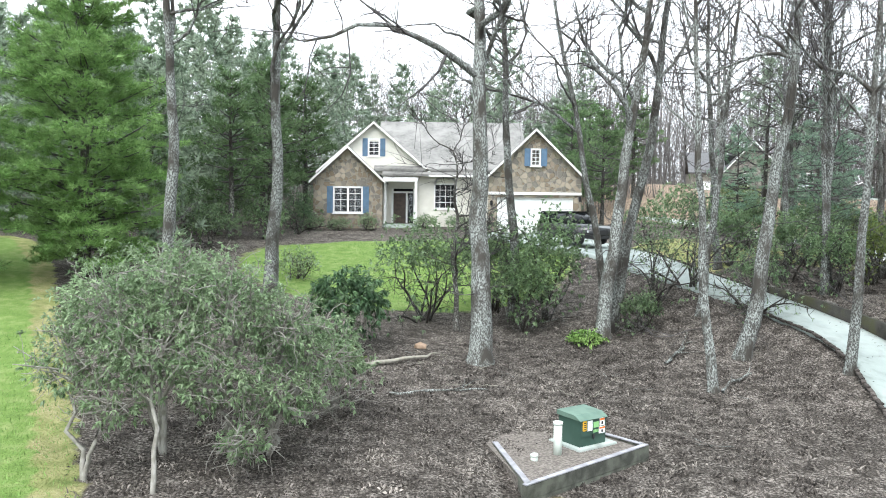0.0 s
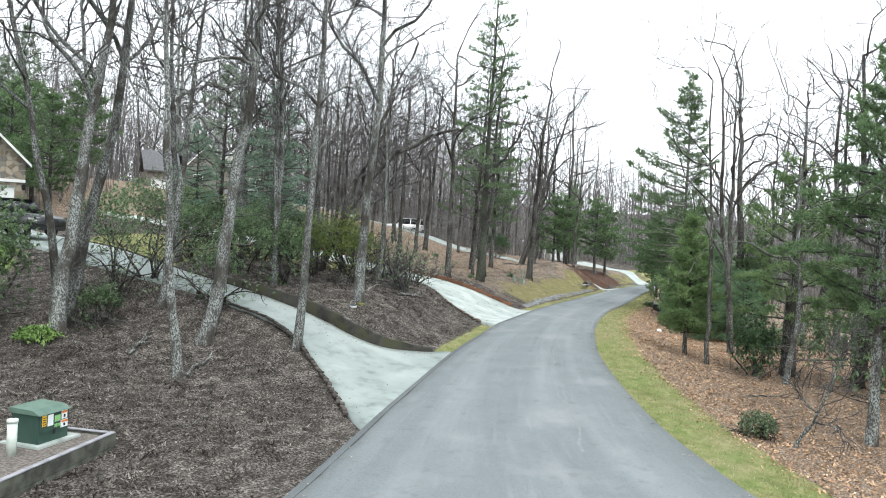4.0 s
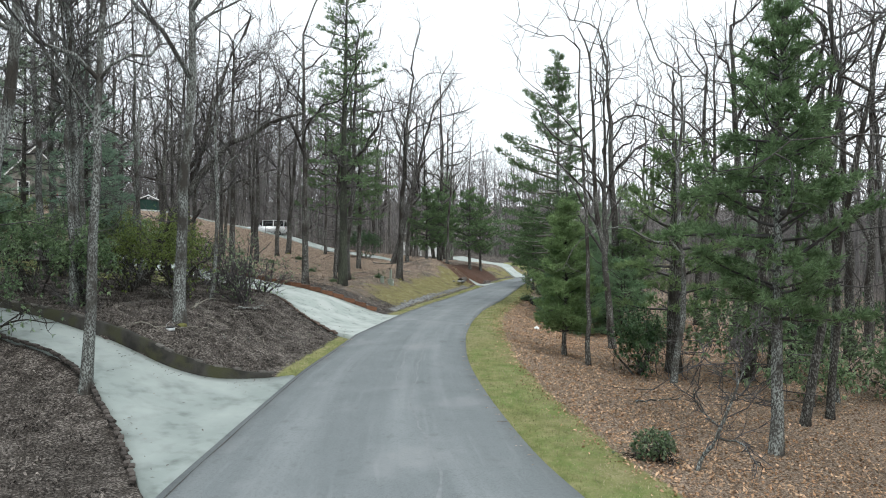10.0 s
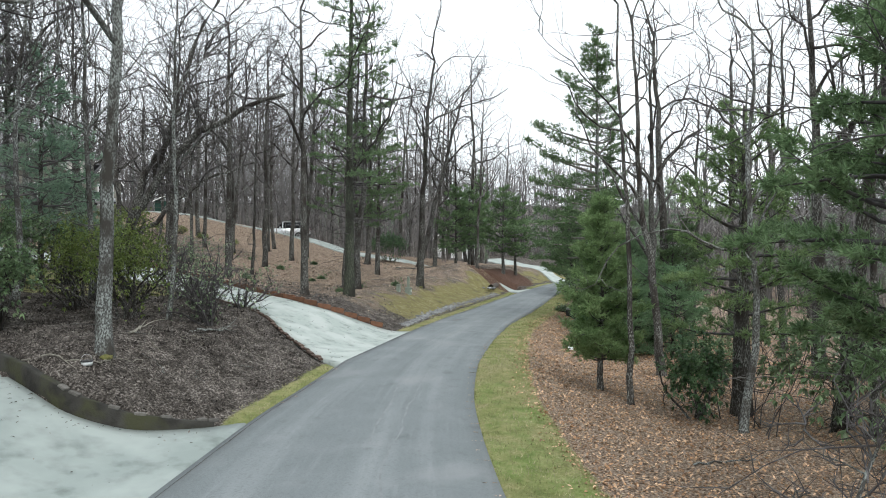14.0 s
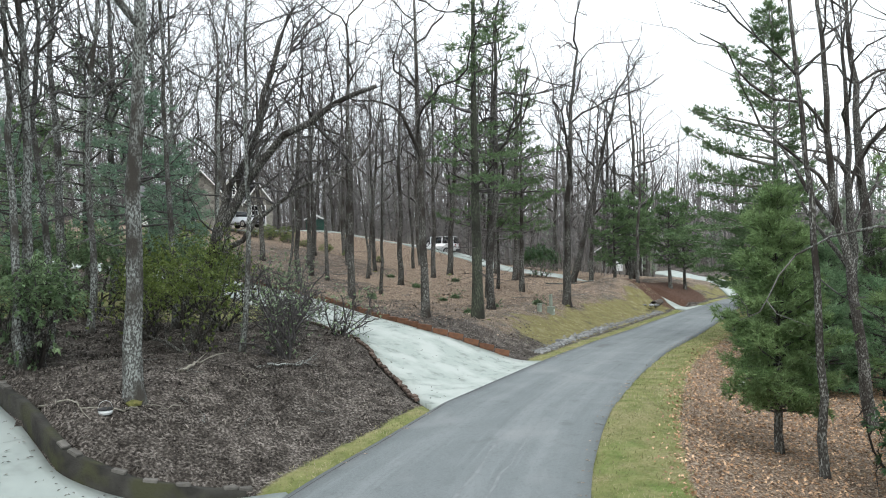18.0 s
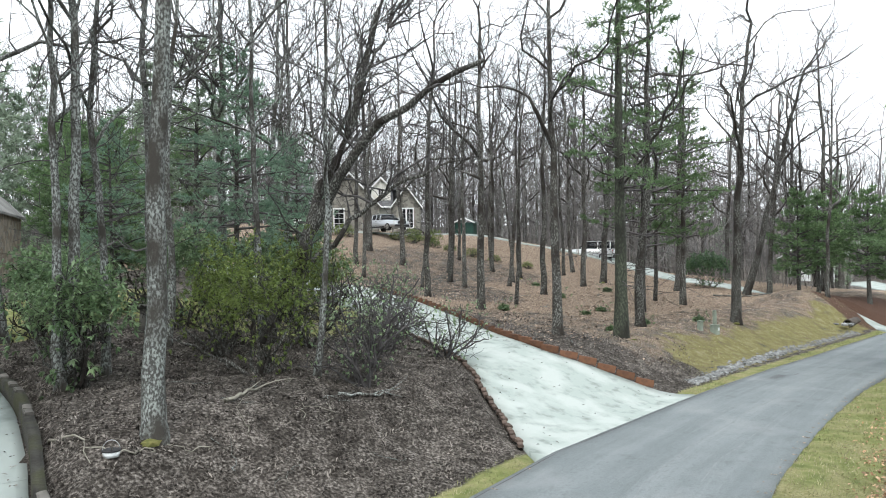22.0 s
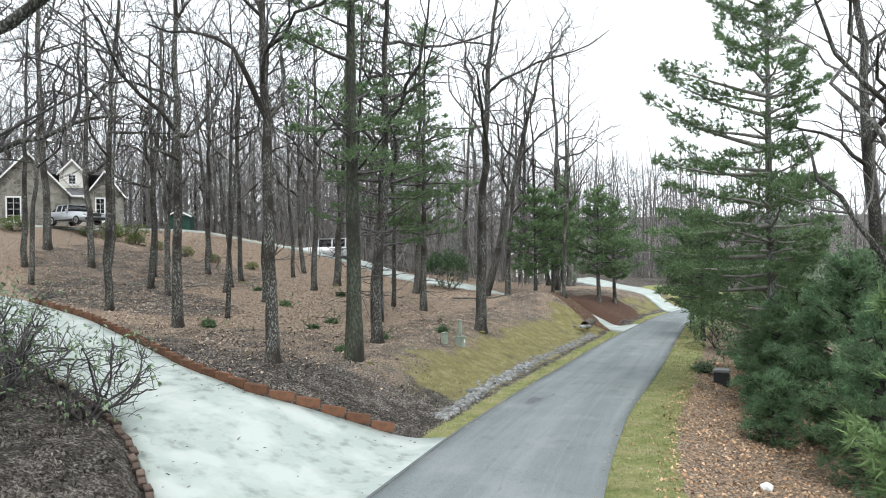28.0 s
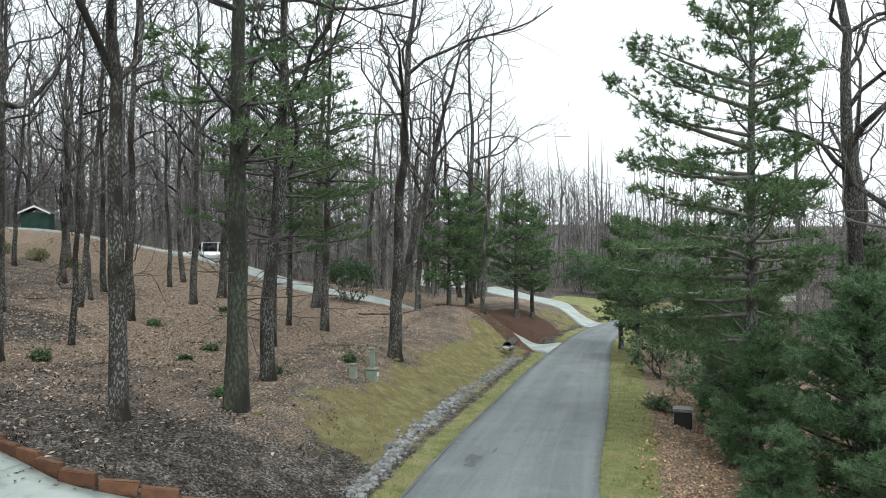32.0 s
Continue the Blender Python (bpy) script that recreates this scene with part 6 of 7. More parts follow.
car("silver_sedan", "silver sedan parked in front of a stone house", 34.9, 79.3, -68, (0.5, 0.52, 0.55), SEDAN_SIDE, SEDAN_ROOF, wheel=.33)


# ---- shrubs ----
SH = ("stems", "leaves")


def bush(label, x, y, seed, width, height, leaf, group="", name="shrub", **more):
    more["sprays"] = int(more.get("sprays", 300) * 1.55)
    more["length"], more["leaf_width"] = more.get("length", .13) * .95, more.get("leaf_width", .05) * 1.2
    meshes = shrub(seed, width, height, **more)
    root = plant(name, label, "shrub", meshes, (M_STEM if name == "rhododendron" else M_TWIG if "twiggy" in label else M_BARK, leaf), ("stem_frame", "foliage"), x, y, 0, 1, group)
    for c in root.children:
        c["kind"] = "stuff"
    return root


def sprawling_bush(seed, bases, lobes, leaf, leaves=7, length=.135, leaf_width=.05):
    """An old rhododendron: bare crooked stems that carry several leafy heads, with dead twigs between. lobes: centre, half sizes, sprays."""
    g = np.random.default_rng(seed)
    wood, spots, ways = Heap(), [], []
    for cx, cy, cz, rx, ry, rz, count in lobes:
        b = np.array([*min(bases, key=lambda q: (q[0] - cx) ** 2 + (q[1] - cy) ** 2 + g.uniform(0, 2)), -.2])
        c = np.array([cx, cy, cz])
        t = np.linspace(0, 1, 9)[:, None]
        p = b + (c - b) * t ** np.array([1.0, 1.0, .8]) + g.normal(0, .11, (9, 3)) * np.sin(t * np.pi)
        wood.add(*tube(p, np.linspace(.06, .018, 9), 6))
        for _ in range(20):
            u = unit(g.normal(0, 1, 3) + (0, 0, .2)) * (rx, ry, rz) * g.uniform(.7, 1.3)
            a = p[g.integers(5, 9)]
            m = (a + c + u) / 2 + g.normal(0, .14, 3)
            wood.add(*tube(np.array([a, m, c + u]), [.026, .018, .008], 4))
            for k in range(4):
                q = wander(g, m + (c + u - m) * (k / 4), unit(g.normal(0, 1, 3) + (0, 0, .1)), g.uniform(.3, .8), 3, .4)
                wood.add(*tube(q, np.linspace(.012, .005, 4), 3))
        u = g.normal(0, 1, (count, 3))
        u /= np.linalg.norm(u, axis=1, keepdims=True)
        lump = np.array([.8 + .5 * noise.noise((x * 2.2 + seed, y * 2.2 + cx, z * 2.2 + cz)) for x, y, z in u])[:, None]
        at = c + u * g.uniform(.35, 1, (count, 1)) ** .6 * lump * 1.2 * (rx, ry, rz)
        keep = at[:, 2] > .2
        spots.append(at[keep])
        ways.append((u + (0, 0, .35))[keep])
    v, f = leaf_quads(g, np.concatenate(spots), np.concatenate(ways), leaves, length, leaf_width, .35)
    return wood.mesh("stems"), np_mesh("leaves", v, f)


old_bush = sprawling_bush(1, [(-2.1, -1.0), (-.5, -1.5), (-1.0, .5), (.6, .2), (1.3, .6)],
                          [(-2.1, .3, 3.4, 1.4, 1.2, 1.0, 430), (-.5, .6, 4.0, 1.4, 1.2, .85, 460), (.6, .1, 3.5, 1.35, 1.2, 1.0, 480), (1.6, .4, 3.0, 1.1, 1.0, .85, 340), (-.8, -.6, 2.6, 1.4, .9, .9, 420), (.5, -.8, 2.0, 1.0, .8, .7, 240),
                           (1.85, -.3, 1.6, .85, .7, .55, 210), (-2.6, -.3, 2.3, 1.0, .9, .9, 230), (1.2, -1.0, .8, .6, .5, .4, 90), (-1.4, 1.0, 3.1, 1.3, 1.0, 1.0, 300), (2.2, .9, 2.3, .9, .8, .8, 200), (-1.6, -.9, 1.6, .8, .6, .6, 110)], M_LEAF)
root = plant("rhododendron", "large sprawling rhododendron with pale crooked stems on dark mulch", "shrub", old_bush, (M_STEM, M_LEAF), ("stem_frame", "foliage"), -5.2, 16.3)
for c in root.children:
    c["kind"] = "stuff"
bush("large rhododendron with pale crooked stems on dark mulch", -8.4, 21.5, 2, 5.0, 4.2, M_LEAF, name="rhododendron", stems=6, sprays=750, leaves=6, length=.15, leaf_width=.05, low=.2, bare=40)
bush("large rhododendron with pale crooked stems on dark mulch", -3.3, 19.6, 12, 3.2, 2.7, M_LEAF, name="rhododendron", stems=5, sprays=480, leaves=6, length=.14, leaf_width=.05, low=.2, bare=40)
bush("dark rhododendron with long drooping leaves", -3.3, 26.0, 3, 3.0, 2.9, M_LEAF_DARK, name="rhododendron", sprays=330, leaves=8, length=.22, leaf_width=.07, droop=1.1)
bush("low yellow-green shrub on mulch", -3.0, 23.4, 4, 1.2, .9, M_LEAF_HOLLY, sprays=110, stems=4, length=.11)
for k, (x, y, w, h) in enumerate([(-.7, 30.8, 4.8, 4.6), (2.2, 32.8, 3.4, 4.4), (4.3, 31.2, 3.4, 4.9), (3.2, 30.0, 2.8, 3.2)]):
    bush("airy evergreen laurel before the lawn", x, y, 20 + k, w, h, M_LEAF_MID, "laurels before the lawn", "laurel", sprays=400, leaves=7, length=.17, leaf_width=.065, hollow=.15, low=.26, stems=9)
for k, (x, y, w, h) in enumerate([(8.6, 30.6, 2.8, 4.4), (10.6, 32.2, 2.8, 4.8), (11.6, 28.4, 2.2, 3.0), (7.6, 29.0, 1.6, 1.6)]):
    bush("thin grey-green shrub beside the driveway", x, y, 30 + k, w, h, M_LEAF_MID, "shrubs beside the driveway", sprays=230, leaves=5, length=.13, hollow=.15, low=.32, bare=60, stems=8)
bush("low bright green patch of leaves on mulch", 5.4, 28.3, 40, 1.4, .5, M_LAWN, name="ground_cover", sprays=160, stems=4, length=.14, low=.0)
bush("small conifer beside the stone bay", -9.6, 50.5, 41, 2.4, 3.0, M_LEAF_DARK, sprays=420, length=.12, leaf_width=.03, low=.05)
for k, (x, y, w, h) in enumerate([(-7.2, 53.2, 2.0, 1.0), (-5.2, 53.0, 1.6, 1.3), (-1.2, 54.8, 2.0, 1.0), (1.2, 54.8, 2.0, 1.1), (-8.9, 52.6, 1.8, 1.2), (-6.9, 36.4, 2.6, 1.7)]):
    bush("brown-green shrub at the foot of the house", x, y, 50 + k, w, h, M_LEAF, "shrubs by the house", sprays=170, length=.1, low=.08, bare=30)
for k, (x, y, w, h) in enumerate([(19.6, 30.8, 3.0, 3.7), (21.4, 34.2, 2.8, 3.9), (18.9, 33.4, 2.4, 3.4)]):
    bush("dense yellow-green holly between two driveways", x, y, 60 + k, w, h, M_LEAF_HOLLY, "hollies of the island", "holly", sprays=430, leaves=7, length=.11, leaf_width=.045, hollow=.12, low=.16, stems=9, bare=40)
for k, (x, y, w, h) in enumerate([(14.9, 33.0, 3.2, 3.6), (15.6, 30.2, 2.6, 3.2), (13.9, 36.6, 2.6, 3.2), (18.0, 37.4, 3.2, 3.8), (16.6, 41.0, 3.2, 3.6), (23.0, 40.4, 3.2, 3.4), (20.6, 39.0, 3.0, 3.6)]):
    bush("airy evergreen laurel with crooked stems", x, y, 70 + k, w * .9, h * .92, M_LEAF_MID, "laurels of the island", "laurel", sprays=330, leaves=6, length=.16, leaf_width=.06, hollow=.12, low=.3, stems=9, bare=50)
for k, (x, y, w, h) in enumerate([(22.7, 31.3, 2.6, 3.4), (23.7, 33.6, 2.4, 3.0), (22.0, 29.8, 1.8, 2.6), (24.4, 36.2, 2.4, 2.6), (25.4, 33.2, 2.2, 2.0), (24.9, 38.6, 2.6, 2.6)]):
    bush("thin twiggy shrub with few leaves beside the drive", x, y, 80 + k, w, h, M_LEAF, "twiggy shrubs of the island", sprays=34, leaves=4, length=.1, hollow=.2, low=.35, stems=9, bare=50)
bush("dark round rhododendron on a crooked stem", 55.8, 58.8, 90, 3.4, 2.8, M_LEAF_DARK, name="rhododendron", sprays=420, leaves=7, length=.18, leaf_width=.07, low=.3)
bush("dark evergreen laurel among fallen leaves", 30.4, 15.8, 91, 2.1, 2.9, M_LEAF_DARK, name="laurel", sprays=260, leaves=7, length=.17, leaf_width=.06, low=.12, hollow=.15)
bush("dark green evergreen shrub beside a trunk", 24.2, 2.3, 92, 2.4, 2.3, M_LEAF_DARK, name="laurel", sprays=360, leaves=7, length=.15, leaf_width=.06, low=.12)
bush("small grey-green shrub on fallen leaves", 20.5, 10.5, 93, 1.1, .8, M_LEAF, sprays=120, length=.1, low=.05)
bush("low green plants on the verge", 49.4, 34.4, 94, 1.0, .5, M_LEAF, name="ground_cover", sprays=90, length=.1, low=0.0)
under = bush("evergreen shrub in the wood", 33.5, 7.2, 95, 3.2, 2.8, M_LEAF_MID, "evergreen shrubs of the wood", sprays=190, leaves=6, length=.2, leaf_width=.075, low=.15, stems=3, bare=8)
under_dark = bush("dark evergreen shrub in the wood", 35.8, 12.0, 96, 3.2, 3.0, M_LEAF_DARK, "evergreen shrubs of the wood", sprays=210, leaves=6, length=.2, leaf_width=.08, low=.12, stems=3, bare=8)
srng = random.Random(8)
for k in range(20):
    x, y = srng.uniform(28, 62), srng.uniform(-14, 24)
    if clear_of(x, y, 7):
        put(under if srng.random() < .5 else under_dark, x, y, srng.uniform(0, 360), srng.uniform(.6, 1.25))
for k in range(15):
    x, y = srng.uniform(25, 43), srng.uniform(-8, 13)
    if clear_of(x, y, 8.5):
        put(under_dark if srng.random() < .7 else under, x, y, srng.uniform(0, 360), srng.uniform(.5, 1.1))
for x, y, s in [(19.5, 52, 1.2), (17.5, 56, 1.3), (26.0, 66.5, 1.1), (13.4, 49.6, 1.0), (52.6, 34.4, .8), (56.0, 37.6, 1.0), (61.0, 40.6, 1.1), (-12.4, 41.5, .9), (-11.0, 46.5, 1.0), (-13.8, 50.0, 1.2), (-9.6, 55.5, .9), (-15.0, 45.0, 1.2)]:
    put(under, x, y, x * 50, s)
for x, y, s in [(84, 47.6, 1.2), (88, 48.6, 1.4), (92, 49.2, 1.3), (96, 49.4, 1.5), (100, 50, 1.4), (98.5, 63, 1.4), (101, 67.5, 1.6), (103, 72, 1.5), (96.5, 60, 1.3), (104, 62, 1.7), (78, 44.5, 1.1), (73, 42.5, 1.0)]:
    put(under_dark, x, y, x * 50, s)
box_bush = bush("clipped yellow-green boxwood beside a drive", 37.6, 74.6, 97, 1.5, .95, M_LEAF_HOLLY, "boxwoods", "boxwood", sprays=260, leaves=6, length=.07, leaf_width=.035, hollow=.6, low=.02, bare=5)
for x, y, s in [(36.2, 75.4, .9), (39.0, 73.9, 1.0), (40.4, 73.2, .8), (31.6, 75.4, 1.3), (30.0, 76.2, 1.4), (28.4, 76.2, 1.2), (42.0, 72.2, .9), (43.6, 71.0, .8), (46.2, 70.0, .7), (38.2, 77.0, 1.2), (39.8, 76.2, 1.3)]:
    put(box_bush, x, y, x * 77, s)
fern = bush("small green clump on fallen leaves", 32.9, 45.4, 98, .5, .28, M_LEAF_MID, "small green clumps of the grove", "fern_clump", sprays=60, stems=3, length=.12, low=0.0, bare=0)
for x, y, s in [(38.6, 45.8, 1), (42.2, 42.6, 1.1), (36.9, 44.4, .8), (39.6, 52.0, 1.1), (38.4, 41.6, .9), (45.0, 55.5, 1.1), (41.2, 58.5, 1.0), (35.2, 39.4, .8)]:
    put(fern, x, y, x * 91, s)


# ---- the electricity cabinet in its timber bed ----
M_TIMBER = mat("weathered_timber", (0.06, 0.062, 0.052), 0.9, second=(0.13, 0.138, 0.112), scale=3, bump=0.5, bump_scale=30, rand=0.2)
M_TIMBER_TOP = mat("grey_timber", (0.24, 0.24, 0.26), 0.9, second=(0.33, 0.33, 0.35), scale=4, bump=0.4, bump_scale=30)
M_CABINET = mat("cabinet_green", (0.03, 0.066, 0.05), 0.55, second=(0.042, 0.082, 0.064), scale=2, bump=0.05)
# lid colour: paler and greyer than the cabinet's sides
M_CABINET_TOP = mat("pale_cabinet_green", (0.12, 0.19, 0.15), 0.6, second=(0.09, 0.15, 0.118), scale=3)
M_PVC = mat("white_pvc", (0.62, 0.68, 0.62), 0.5, second=(0.52, 0.58, 0.52), scale=6)
M_YELLOW = mat("yellow_sticker", (0.7, 0.42, 0.03), 0.5)
M_ORANGE = mat("orange_sticker", (0.7, 0.2, 0.05), 0.5)
M_WHITE = mat("white_sticker", (0.75, 0.78, 0.78), 0.5)
M_INK = mat("print_ink", (0.03, 0.03, 0.03), 0.6)
M_LIME = mat("lime_print", (0.25, 0.5, 0.2), 0.5)

BX, BY = 1.75, 15.35
bz = ground_z(BX + 1.2, BY + 1.6) + .12
bed = tagged(empty("timber_bed", BX, BY, bz, 41), "raised bed of weathered timbers around a green cabinet", "raised bed")
for course, mm in ((0, M_TIMBER), (1, M_TIMBER), (2, M_TIMBER), (3, M_TIMBER_TOP)):
    z0, z1 = ((-.62, -.345), (-.34, -.065), (-.06, .24), (.244, .268))[course]
    boxed("timber", (0, 4.35, 0, .15, z0, z1), mm, bed, .012)
    boxed("timber", (4.2, 4.35, .155, 2.35, z0, z1), mm, bed, .012)
    boxed("timber", (0, .15, .155, 3.0, z0, z1), mm, bed, .012, m=Matrix.Rotation(radians(-31), 4, 'Z'))
v = [(.1, .1, .19), (4.25, .1, .19), (4.25, 2.4, .22), (2.6, 3.0, .24), (1.45, 2.7, .22)]
link("soil", mesh("soil", v + [(x, y, -.6) for x, y, z in v], [(0, 1, 2, 3, 4), *[(i, i + 5, (i + 1) % 5 + 5, (i + 1) % 5) for i in range(5)]]), mat("bed_soil", (0.10, 0.085, 0.075), 0.95, second=(0.2, 0.18, 0.16), scale=14, bump=0.9, bump_scale=25), bed)

cab_z = bz + .19
cab = tagged(empty("transformer_cabinet", 3.3, 17.95, cab_z, 34), "dark green metal transformer cabinet with warning stickers on a concrete pad", "electrical cabinet")
boxed("pad", (-.16, 1.12, -.16, .92, -.05, .06), M_CONCRETE, cab, .015)
prism("body", [(0, .06), (0, .72), (.86, .72), (.86, .06)], .0, .74, M_CABINET, cab)
bm = bmesh.new()
tv = [(-.03, -.05, .70), (.89, -.05, .70), (.89, .16, .80), (-.03, .16, .80), (-.03, .78, .82), (.89, .78, .82), (-.03, .78, .70), (.89, .78, .70)]
tv = [bm.verts.new(p) for p in tv]
for f in ((0, 1, 2, 3), (3, 2, 5, 4), (4, 5, 7, 6), (0, 3, 4, 6), (1, 7, 5, 2), (0, 6, 7, 1)):
    bm.faces.new([tv[i] for i in f])
bmesh.ops.recalc_face_normals(bm, faces=bm.faces)
part("lid", bm, M_CABINET_TOP, cab, "pale green sloping lid")
boxed("hood_front", (.01, .85, -.02, -.003, .3, .69), M_CABINET, cab)
for nm, d, m in (("yellow_sticker", (.07, .19, .44, .68), M_YELLOW), ("white_sticker", (.23, .39, .42, .67), M_WHITE), ("lime_sticker", (.43, .6, .48, .62), M_LIME), ("warning_sticker", (.63, .8, .5, .69), M_WHITE), ("warning_sticker", (.61, .82, .31, .48), M_WHITE)):
    boxed(nm, (d[0], d[1], -.028, -.021, d[2], d[3]), m, cab)
for d in ((.64, .79, .63, .68), (.62, .81, .425, .47)):
    boxed("warning_bar", (d[0], d[1], -.034, -.0285, d[2], d[3]), M_ORANGE, cab)
for k in range(4):
    boxed("print_bar", (.09, .17, -.034, -.0285, .47 + .05 * k, .49 + .05 * k), M_INK, cab)
    boxed("print_bar", (.43 + .045 * k, .46 + .045 * k, -.028, -.021, .36, .43), M_LIME, cab)
boxed("print_bar", (.69, .74, -.034, -.0285, .53, .6), M_INK, cab)
boxed("print_bar", (.69, .74, -.034, -.0285, .34, .4), M_INK, cab)
boxed("padlock_hasp", (.4, .46, -.05, -.02, .22, .34), M_PLASTIC, cab, .008)
pipe = tagged(empty("vent_pipe", 2.72, 17.6, cab_z), "upright white plastic pipe in the timber bed", "pipe")
cyl("pipe_tube", .1, .78, M_PVC, pipe, (0, 0, -.05), 18)
cyl("pipe_cap", .112, .07, M_PVC, pipe, (0, 0, .71), 18)
stub = tagged(empty("pipe_stub", 2.12, 17.15, cab_z), "short capped white plastic pipe in the timber bed", "pipe")
cyl("pipe_tube", .085, .16, M_PVC, stub, (0, 0, -.05), 18)
cyl("pipe_cap", .1, .06, M_PVC, stub, (0, 0, .1), 18, .08)

# ---- low walls and edgings ----
M_BLOCK = mat("wet_wall_block", (0.022, 0.021, 0.018), 0.9, second=(0.06, 0.058, 0.05), scale=1.6, bump=0.6, bump_scale=18, rand=0.35, third=(0.05, 0.052, 0.026), third_scale=1.8)
M_CAP = mat("wall_cap", (0.15, 0.142, 0.128), 0.9, second=(0.06, 0.056, 0.05), scale=3, bump=0.4, rand=0.25)
M_RED = mat("red_block", (0.18, 0.088, 0.05), 0.9, second=(0.12, 0.062, 0.04), scale=5, bump=0.5, bump_scale=30, rand=0.22)
M_BROWNBLOCK = mat("brown_block", (0.085, 0.06, 0.048), 0.9, second=(0.15, 0.11, 0.088), scale=5, bump=0.5, bump_scale=30, rand=0.3)

M_EDGE = mat("dark_edge_block", (0.05, 0.042, 0.037), 0.9, second=(0.1, 0.088, 0.078), scale=5, bump=0.5, bump_scale=30, rand=0.4)


def block_mesh(name, length, depth, height, seed):
    bm = box(bmesh.new(), -length / 2, length / 2, -depth / 2, depth / 2, 0, height, .014)
    r = random.Random(seed)
    for v in bm.verts:
        v.co += Vector((r.uniform(-.006, .006), r.uniform(-.008, .008), r.uniform(-.005, .005)))
    me = bpy.data.meshes.new(name)
    bm.to_mesh(me)
    bm.free()
    return me


def along(line, step):
    """Even steps on a line: place, heading, share of the way, and the slope in degrees."""
    p = np.array(line, float)
    if p.shape[1] == 2:
        p = np.c_[p, np.zeros(len(p))]
    s = np.r_[0, np.cumsum(np.hypot(*np.diff(p[:, :2], axis=0).T))]
    t = np.arange(step / 2, s[-1], step)
    x, y, z = (np.interp(t, s, p[:, k]) for k in range(3))
    u, v = np.maximum(t - .4, 0), np.minimum(t + .4, s[-1])
    dx, dy, dz = (np.interp(v, s, p[:, k]) - np.interp(u, s, p[:, k]) for k in range(3))
    return np.stack([x, y, np.degrees(np.arctan2(dy, dx)), t / s[-1], z, np.degrees(np.arctan2(dz, np.hypot(dx, dy)))], 1)


def edge_of(drive, side, k0, k1, off):
    """Part of a drive's edge, moved outwards, with the slab's height."""
    a, b, _ = DRIVES[drive]
    e = (a, b)[side][k0:k1]
    o = (b, a)[side][k0:k1]
    d = (e - o) / np.linalg.norm(e - o, axis=1, keepdims=True)
    return np.c_[e + d * off, EDGES[drive][side][k0:k1] + .025]


wall = tagged(empty("retaining_wall", 0, 0, 0), "low stained retaining wall of dark blocks along a driveway", "wall")
line = edge_of(0, 1, 13, 58, .14)
rows = along(line, .3)
heap = Heap()
ring, tops = [], []
for x, y, a, t, z, pitch in rows:
    top = .06 + .42 * math.sin(min(1, t * 2.6 + .04) * math.pi / 2) * (1 - max(0, t - .45) * 1.1) + .015 * math.sin(t * 60)
    c, q = math.cos(radians(a + 90)) * .1, math.sin(radians(a + 90)) * .1
    ring.append([(x + c, y + q, z - .3), (x + c, y + q, z + top), (x - c, y - q, z + top), (x - c, y - q, z - .3)])
    tops.append(top)
ring = np.array(ring)
i = np.arange(len(ring) * 4).reshape(-1, 4)
faces = np.concatenate([np.stack([i[:-1, k], i[:-1, k + 1], i[1:, k + 1], i[1:, k]], -1) for k in range(3)] + [i[:1], i[-1:, ::-1]])
link("wall_body", np_mesh("wall_body", ring.reshape(-1, 3), faces), M_BLOCK, wall)
caps = [block_mesh("cap_block", .27, .17, .07, 20 + k) for k in range(3)]
r = random.Random(4)
for (x, y, a, t, z, pitch), top in zip(rows, tops):
    if r.random() < (.75 if t < .3 else .3):
        ob = link("cap_block", caps[r.randrange(3)], M_CAP, wall)
        ob.matrix_basis = pose(x, y, z + top - .012, r.uniform(-3, 3), 0, a + r.uniform(-9, 9)) @ Matrix.Rotation(radians(-pitch), 4, 'Y')


def edging(name, label, drive, side, k0, k1, material, height, step, off, seed, stepped=0.0, depth=.14):
    root = tagged(empty(name, 0, 0, 0), label, "edging")
    kinds = [block_mesh("block", step * .98, depth, height, seed + k) for k in range(4)]
    r = random.Random(seed)
    for n, (x, y, a, t, z, pitch) in enumerate(along(edge_of(drive, side, k0, k1, off), step)):
        ob = link("block", kinds[r.randrange(4)], material, root)
        lift, tip = stepped * ((n % 2) / 2.0), 5.0 if stepped else 0.0
        ob.matrix_basis = pose(x, y, z - .05 + lift + r.uniform(-.012, .012), (0 if stepped else r.uniform(-7, 7)), 0, a + (r.uniform(-3, 3) if stepped else r.uniform(-13, 13))) @ Matrix.Translation((0, r.uniform(-.04, .04), 0)) @ Matrix.Rotation(radians(-pitch * .8 + tip), 4, 'Y')
    return root


edging("block_edging", "red stepped edging blocks along a concrete driveway", 1, 1, 20, 76, M_RED, .24, .62, .1, 50, .03)
edging("stone_edging", "brown weathered edging blocks along a concrete driveway", 1, 0, 15, 58, M_BROWNBLOCK, .085, .24, .1, 60)
edging("stone_edging", "dark weathered edging blocks along a concrete driveway", 0, 0, 13, 52, M_EDGE, .075, .25, .1, 70)
edging("stone_edging", "dark weathered edging blocks along a concrete driveway", 0, 1, 56, 86, M_EDGE, .08, .3, .1, 75)

# ---- the stony ditch ----
ditch = tagged(empty("stony_ditch", 0, 0, 0), "ditch lined with loose grey stones beside the lane", "ditch")
DITCH = [(35.1, 34.0), (40.2, 37.3), (46, 40.5), (51, 43.0), (55.5, 45.3)]


